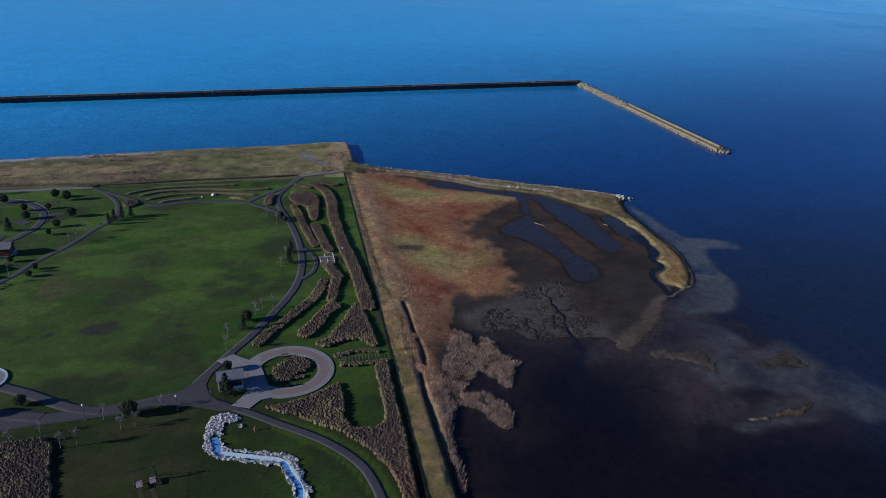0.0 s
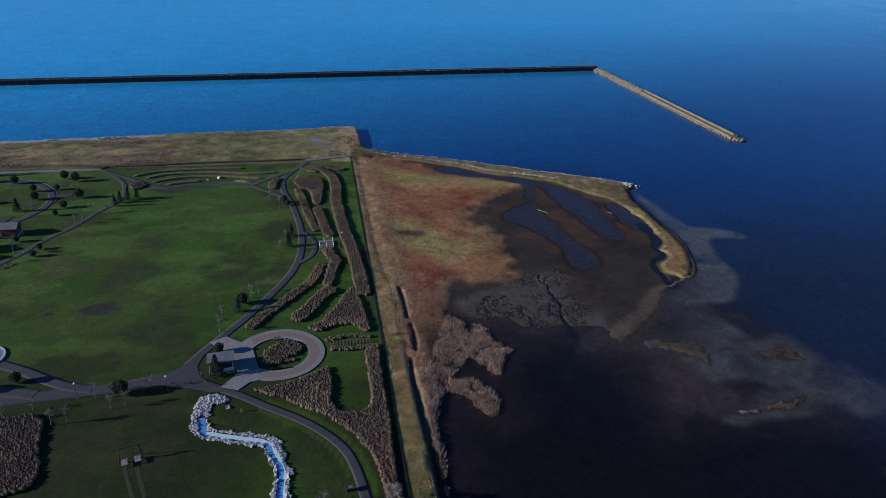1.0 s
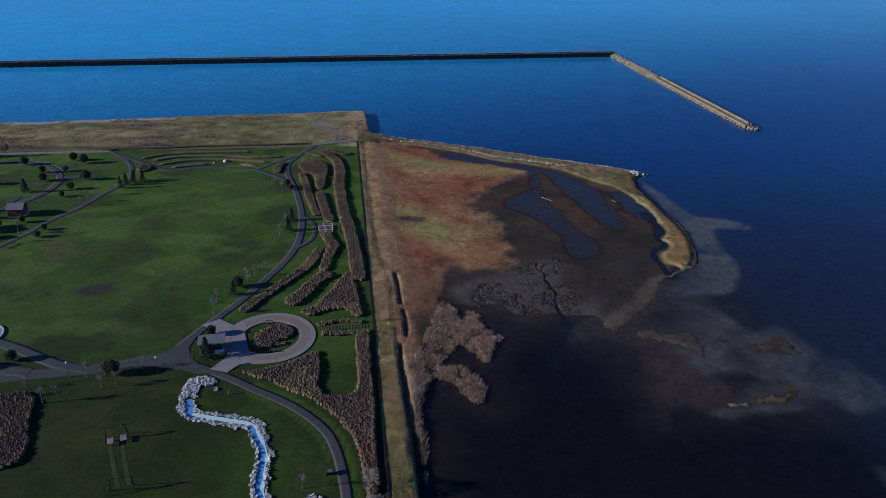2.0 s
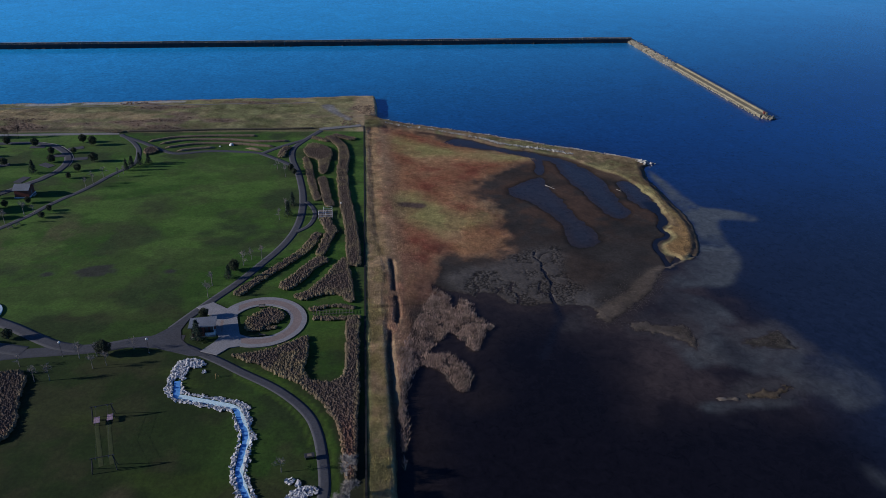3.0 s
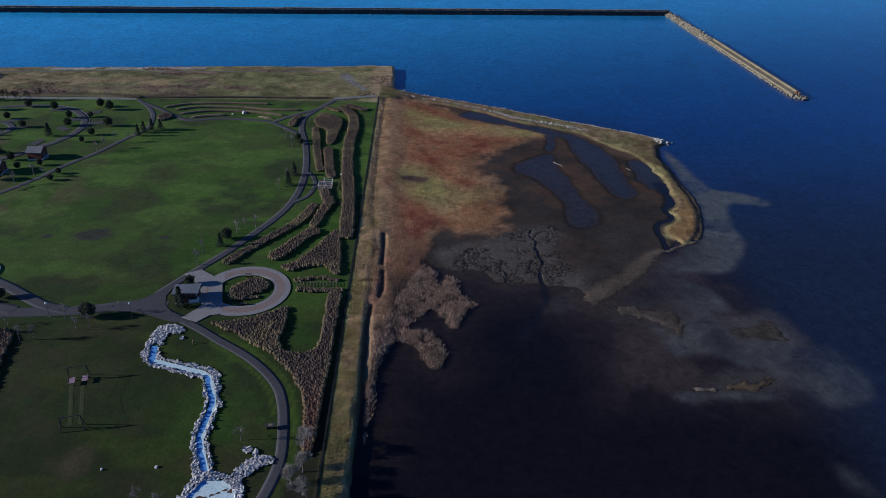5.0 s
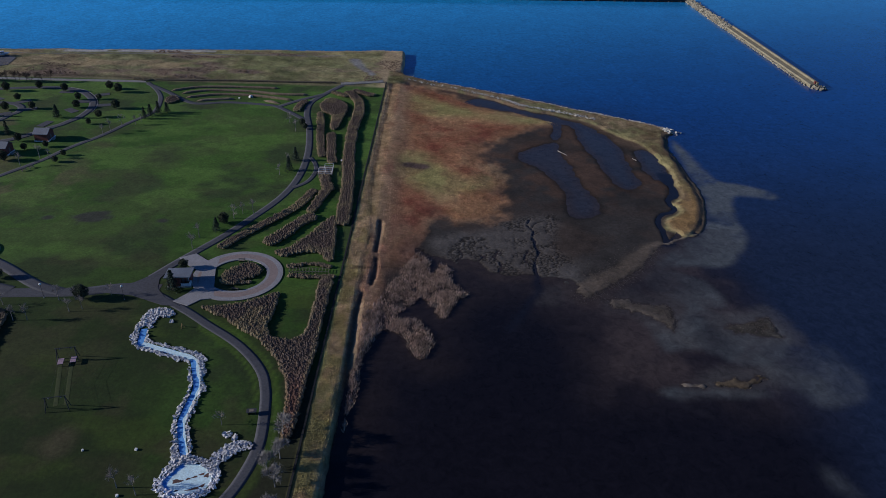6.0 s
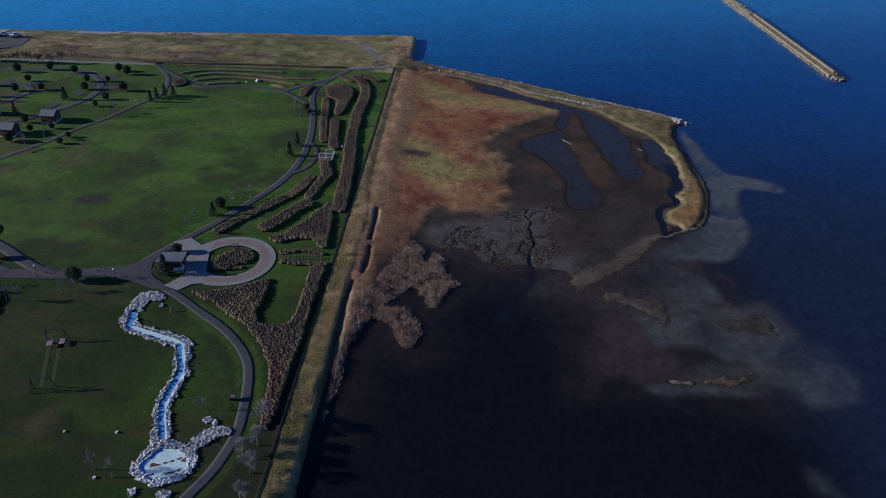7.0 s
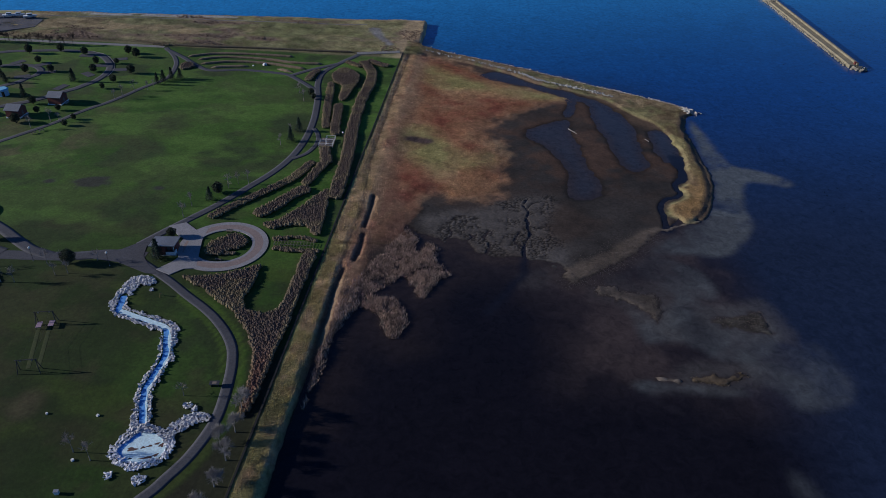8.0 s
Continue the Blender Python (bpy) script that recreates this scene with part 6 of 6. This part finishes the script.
for nm, b in (("wall_back", (-3.4, 2.2, 0.12, 3.4, 2.4, 3.0)), ("wall_side", (-3.4, -2.4, 0.12, -3.2, 2.2, 2.8)), ("wall_side", (3.2, -0.4, 0.12, 3.4, 2.2, 2.8)), ("wall_front", (-3.2, -2.4, 0.12, 0.2, -2.2, 2.45)), ("wall_porch", (0.2, -0.6, 0.12, 3.2, -0.4, 2.7)), ("wall_return", (0.0, -2.2, 0.12, 0.2, -0.6, 2.6))):
    bm = bmesh.new()
    box(bm, *b)
    for q in bm.verts:
        if q.co.z > 1:
            q.co.z = 3.22 - 0.1148 * (q.co.y + 2.4)
    part(nm, bm, M_BRICK, pavilion)
bm = bmesh.new()
box(bm, 0.5, -2.42, 0.12, 3.4, -2.2, 0.95, 0.02)
part("parapet", bm, M_WHITE, pavilion, "low white porch wall")
bm = bmesh.new()
box(bm, 3.2, -2.2, 0.12, 3.42, -0.6, 0.95, 0.02)
part("parapet", bm, M_WHITE, pavilion, "low white porch wall")
bm = bmesh.new()
rod(bm, (3.2, -2.3, 0.1), (3.2, -2.3, 3.25), 0.08, 0.08, 8)
part("post", bm, M_WHITE, pavilion)
bm = bmesh.new()
p = [(-3.1, 3.32), (3.0, 2.62), (3.0, 2.80), (-3.1, 3.50)]
lo = [bm.verts.new((-4.1, y, z)) for y, z in p]
hi = [bm.verts.new((4.0, y, z)) for y, z in p]
bm.faces.new(lo), bm.faces.new(hi)
for i in range(4):
    bm.faces.new((lo[i], hi[i], hi[(i + 1) % 4], lo[(i + 1) % 4]))
bmesh.ops.recalc_face_normals(bm, faces=bm.faces[:])
roof = part("roof", bm, M_ROOF, pavilion, "grey metal shed roof")
bm = bmesh.new()
box(bm, -4.15, -3.22, 3.24, 4.05, -3.10, 3.54, 0.02)
part("fascia", bm, M_GREYMETAL, roof, "pale metal fascia")
for k in range(13):
    bm = bmesh.new()
    x = -3.9 + k * 0.65
    rod(bm, (x, -3.1, 3.50), (x, 3.0, 2.80), 0.018, 0.018, 4)
    part("seam", bm, M_ROOF, roof)
for x in (0.9, 2.3):
    bm = bmesh.new()
    box(bm, x - 0.4, -0.66, 0.12, x + 0.4, -0.58, 2.15, 0.02)
    part("door", bm, M_TIMBER, pavilion)

# ---------------- park furniture ----------------
def lamp_post(label):
    ob = thing("park_lamp", 0, 0, -50, label=label, category="lamp", group="park lamps")
    bm = bmesh.new()
    rod(bm, (0, 0, -0.1), (0, 0, 0.35), 0.13, 0.10, 8)
    part("base", bm, M_GREYMETAL, ob)
    bm = bmesh.new()
    rod(bm, (0, 0, 0.3), (0, 0, 4.0), 0.06, 0.045, 8)
    part("pole", bm, M_STEEL, ob)
    bm = bmesh.new()
    bmesh.ops.create_uvsphere(bm, u_segments=14, v_segments=10, radius=0.30, matrix=Matrix.Translation((0, 0, 4.25)))
    g = part("globe", bm, M_WHITE, ob, "white globe")
    bm = bmesh.new()
    rod(bm, (0, 0, 3.9), (0, 0, 4.02), 0.12, 0.16, 8)
    part("collar", bm, M_GREYMETAL, g)
    return ob


kinds = [lamp_post("grey park lamp with a white globe by the path")]
for x, y in ((-81.8, 151.6), (-61.3, 151.6), (-14.6, 232)):
    copy_thing(kinds[0], pose(x, y, height_at(x, y)))
drop_masters(kinds)


def zip_gantry(label):
    """A cableway gantry: two leaning leg pairs and a crossbeam."""
    ob = thing("cableway_gantry", 0, 0, -50, label=label, category="play gantry", group="cableway")
    for s in (-1, 1):
        for d in (-0.8, 0.8):
            bm = bmesh.new()
            rod(bm, (s * 2.3, d, -0.1), (s * 1.9, 0, 3.4), 0.09, 0.08, 7)
            part("leg", bm, M_STEEL, ob)
    bm = bmesh.new()
    rod(bm, (-2.3, 0, 3.4), (2.3, 0, 3.4), 0.09, 0.09, 7)
    part("crossbeam", bm, M_STEEL, ob)
    for x in (-1.2, 1.2):
        bm = bmesh.new()
        box(bm, x - 0.1, -0.15, 3.1, x + 0.1, 0.15, 3.35, 0.02)
        part("cable_anchor", bm, M_GREYMETAL, ob)
    return ob


kinds = [zip_gantry("dark steel cableway gantry on the playground lawn")]
for x, y, a in ((-65.2, 128, 12), (-60.4, 112.2, 12)):
    copy_thing(kinds[0], pose(x, y, height_at(x, y), 0, 0, a))
drop_masters(kinds)
for dx in (-1.17, 1.17):
    bm = bmesh.new()
    a, b = Vector((-65.2 + dx, 128 + dx * 0.25, 4.75)), Vector((-60.4 + dx, 112.2 + dx * 0.25, 4.7))
    m = (a + b) / 2 - Vector((0, 0, 0.7))
    rod(bm, a, m, 0.010, 0.010, 4)
    rod(bm, m, b, 0.010, 0.010, 4)
    tagged(part("cable", bm, M_STEEL), "sagging steel cable of the cableway", "cable", "cableway")
M_PINK = surface("faded_pink_boards", (0.42, 0.30, 0.36), (0.32, 0.22, 0.28), 0.8, 4)
for x, y in ((-66.1, 126.4), (-63.6, 127.2)):
    ob = thing("start_platform", x, y, height_at(x, y), 14, label="faded pink starting platform on steel legs", category="platform", group="cableway")
    for k in range(6):
        bm = bmesh.new()
        box(bm, -0.6, -1.0 + k * 0.34, 0.72, 0.6, -0.7 + k * 0.34, 0.80, 0.01)
        part("board", bm, M_PINK, ob)
    for s in (-0.5, 0.5):
        for d in (-0.9, 0.9):
            bm = bmesh.new()
            rod(bm, (s, d, -0.1), (s, d, 0.72), 0.05)
            part("leg", bm, M_STEEL, ob)


def bench(label):
    ob = thing("park_bench", 0, 0, -50, label=label, category="bench", group="park benches")
    for k in range(3):
        bm = bmesh.new()
        box(bm, -0.9, -0.24 + k * 0.17, 0.42, 0.9, -0.10 + k * 0.17, 0.47, 0.01)
        part("seat_slat", bm, M_TIMBER, ob)
    for k in range(2):
        bm = bmesh.new()
        box(bm, -0.9, 0.28, 0.6 + k * 0.18, 0.9, 0.33, 0.73 + k * 0.18, 0.01)
        part("back_slat", bm, M_TIMBER, ob)
    for x in (-0.7, 0.7):
        bm = bmesh.new()
        box(bm, x - 0.04, -0.22, -0.1, x + 0.04, 0.28, 0.42, 0.01)
        box(bm, x - 0.04, 0.24, 0.42, x + 0.04, 0.28, 0.92, 0.01)
        part("leg_frame", bm, M_STEEL, ob)
    return ob


kinds = [bench("dark timber park bench on grass")]
for x, y, a in ((-35.8, 171.2, 0), (-34.2, 157.3, 170), (-123.2, 225.5, 60), (-121.7, 227.8, 60), (-22.6, 262, 80)):
    copy_thing(kinds[0], pose(x, y, height_at(x, y), 0, 0, a))
drop_masters(kinds)

board = thing("notice_table", -19.8, 112.0, height_at(-19.8, 112), 8, label="dark timber map table beside the path", category="sign")
for x in (-0.75, 0.75):
    bm = bmesh.new()
    box(bm, x - 0.08, -0.3, -0.1, x + 0.08, 0.3, 0.85, 0.02)
    part("leg", bm, M_STEEL, board)
bm = bmesh.new()
box(bm, -1.05, -0.65, 0.85, 1.05, 0.65, 0.97, 0.03)
top = part("top", bm, M_STEEL, board)
bm = bmesh.new()
box(bm, -0.45, -0.35, 0.97, 0.45, 0.35, 0.99)
part("map_plate", bm, M_TIMBER, top, "dark timber map plate")

deck = thing("viewing_deck", -20.2, 231.3, height_at(-20, 231), 2, label="timber viewing deck with white railings", category="deck")
for k in range(14):
    bm = bmesh.new()
    box(bm, -2.5, -3.4 + k * 0.49, 0.45, 2.5, -2.95 + k * 0.49, 0.52)
    part("plank", bm, M_TIMBER, deck)
for x, y in ((-2.4, -3.3), (2.4, -3.3), (2.4, 0), (2.4, 3.3), (-0.6, 3.3), (-0.6, 0), (-2.4, 0), (0, -3.3)):
    bm = bmesh.new()
    box(bm, x - 0.06, y - 0.06, -0.1, x + 0.06, y + 0.06, 1.65, 0.01)
    part("post", bm, M_WHITE, deck, "white post")
for (x0, y0), (x1, y1) in (((-2.4, -3.3), (2.4, -3.3)), ((2.4, -3.3), (2.4, 3.3)), ((2.4, 3.3), (-0.6, 3.3)), ((-0.6, 3.3), (-0.6, 0)), ((-2.4, 0), (2.4, 0)), ((-2.4, -3.3), (-2.4, 0)), ((0, -3.3), (0, 0))):
    for z in (0.95, 1.6):
        bm = bmesh.new()
        rod(bm, (x0, y0, z), (x1, y1, z), 0.05, 0.05, 4)
        part("rail", bm, M_WHITE, deck, "white rail")

trellis = thing("low_trellis", -16, 166.8, height_at(-16, 166.8), 1, label="low timber trellis frame between clipped hedges", category="trellis")
for y in (-0.9, 0.9):
    bm = bmesh.new()
    box(bm, -5.8, y - 0.05, 0.55, 5.4, y + 0.05, 0.67, 0.01)
    part("rail", bm, M_TIMBER, trellis)
for k in range(13):
    bm = bmesh.new()
    box(bm, -5.6 + k * 0.9, -0.95, 0.67, -5.48 + k * 0.9, 0.95, 0.75, 0.01)
    part("rung", bm, M_TIMBER, trellis)
    for y in (-0.9, 0.9):
        bm = bmesh.new()
        rod(bm, (-5.54 + k * 0.9, y, -0.1), (-5.54 + k * 0.9, y, 0.6), 0.04)
        part("post", bm, M_TIMBER, trellis)

play = thing("play_dome", -63.3, 305.2, height_at(-63.3, 305.2), label="small white dome on a grass terrace", category="play dome")
bm = bmesh.new()
bmesh.ops.create_icosphere(bm, subdivisions=2, radius=1.0)
bmesh.ops.bisect_plane(bm, geom=bm.verts[:] + bm.edges[:] + bm.faces[:], plane_co=(0, 0, -0.1), plane_no=(0, 0, 1), clear_inner=True)
part("shell", bm, M_WHITE, play)
bm = bmesh.new()
box(bm, 0.1, -1.02, -0.1, 0.6, -0.6, 0.6, 0.05)
part("doorway", bm, M_GLASSDARK, play)
bm = bmesh.new()
rod(bm, (1.2, 0, -0.1), (1.2, 0, 1.6), 0.05)
part("post", bm, M_STEEL, play)

for x, y, r, lab in ((-40.3, 101.5, 0.38, "flat white stepping block in the grass"), (-39.8, 90.3, 0.32, "round white drain cover in the grass"), (-50.6, 101, 0.25, "small white marker stone in the grass"), (-68, 303.5, 0.5, "pale block on a grass terrace")):
    bm = bmesh.new()
    bmesh.ops.create_cone(bm, cap_ends=True, segments=4 if r > 0.35 else 14, radius1=r, radius2=r * 0.9, depth=0.4)
    ob = part("marker_block", bm, M_WHITE)
    ob.matrix_world = pose(x, y, height_at(x, y) + 0.12, 0, 0, 30)
    tagged(ob, lab, "block")
bin_box = thing("utility_box", -38.9, 82.9, height_at(-38.9, 82.9), 10, label="pale grey utility box on the grass", category="box")
bm = bmesh.new()
box(bm, -0.4, -0.3, -0.1, 0.4, 0.3, 0.8, 0.03)
part("body", bm, M_WHITE, bin_box)
bm = bmesh.new()
box(bm, -0.45, -0.35, 0.8, 0.45, 0.35, 0.87, 0.02)
part("lid", bm, M_GREYMETAL, bin_box)
timber = thing("timber_stake", -43.2, 140.8, height_at(-43.2, 140.8), label="short yellow timber tripod in the grass", category="stake")
for a in (0.3, 2.4, 4.5):
    bm = bmesh.new()
    rod(bm, (0.6 * math.cos(a), 0.6 * math.sin(a), -0.1), (0, 0, 1.2), 0.07, 0.05)
    part("leg", bm, surface("raw_timber", (0.35, 0.24, 0.10), (0.25, 0.17, 0.08), 1, 6), timber)
for (x0, y0), (x1, y1), r in (((66.6, 258.6), (69.6, 254.3), 0.2), ((94.6, 253), (95.8, 250.9), 0.15)):
    bm = bmesh.new()
    a, b = Vector((0, 0, 0)), Vector((x1 - x0, y1 - y0, 0))
    rod(bm, a, b, r, r * 0.6, 8)
    rod(bm, b * 0.6, b * 0.72 + Vector((0.5, 0.3, 0.5)), r * 0.35, r * 0.15, 6)
    ob = part("driftwood", bm, M_PALEBARK)
    ob.matrix_world = pose(x0, y0, max(height_at(x0, y0), 0) + r * 0.6)
    tagged(ob, "bleached driftwood trunk lying on the mud", "driftwood", "driftwood logs")

# boat yard at the far end of the dyke
slab("boat_yard", [(-240, 357), (-208, 356.5), (-195, 354), (-188, 349.5), (-186, 338), (-198, 329.5), (-240, 326)], 2.5, 1.2, surface("worn_yard_asphalt", (0.11, 0.11, 0.125), (0.075, 0.075, 0.088), 0.2, 1.5), "worn grey asphalt boat yard on the dyke")
M_HULL = surface("white_gelcoat", (0.75, 0.77, 0.78), (0.60, 0.62, 0.64), 0.5, 3, 0.3, 0.05, 0.01)


def boat(label):
    ob = thing("motor_boat", 0, 0, -50, label=label, category="boat", group="boats")
    bm = bmesh.new()
    rows = []
    for x, w, z in ((-3, 1.1, 0.35), (0, 1.25, 0.3), (2, 0.9, 0.45), (3.4, 0.06, 0.9)):
        rows.append([bm.verts.new(p) for p in ((x, 0, z), (x, w * 0.8, z + 0.35), (x, w, 1.35), (x, -w, 1.35), (x, -w * 0.8, z + 0.35))])
    for a, b in zip(rows[:-1], rows[1:]):
        for i in range(5):
            bm.faces.new((a[i], b[i], b[(i + 1) % 5], a[(i + 1) % 5]))
    bm.faces.new(rows[0]), bm.faces.new(rows[-1])
    bmesh.ops.recalc_face_normals(bm, faces=bm.faces[:])
    part("hull", bm, M_HULL, ob)
    bm = bmesh.new()
    box(bm, -1.2, -0.85, 1.35, 1.2, 0.85, 2.3, 0.15)
    c = part("cabin", bm, M_HULL, ob)
    bm = bmesh.new()
    box(bm, -0.9, -0.88, 1.75, 1.23, 0.88, 2.1, 0.02)
    part("window", bm, M_GLASSDARK, c)
    bm = bmesh.new()
    for x in (-2, 1.5):
        box(bm, x - 0.1, -0.9, -0.1, x + 0.1, 0.9, 0.55)
    part("cradle", bm, M_STEEL, ob)
    return ob


kinds = [boat("white motor boat parked on a cradle")]
for x, y, a in ((-206, 351, 20), (-201.8, 352.5, 15), (-195.6, 351.5, 30), (-213, 349, 10), (-219, 341, 80), (-211, 338, 60)):
    copy_thing(kinds[0], pose(x, y, 2.5, 0, 0, a))
drop_masters(kinds)
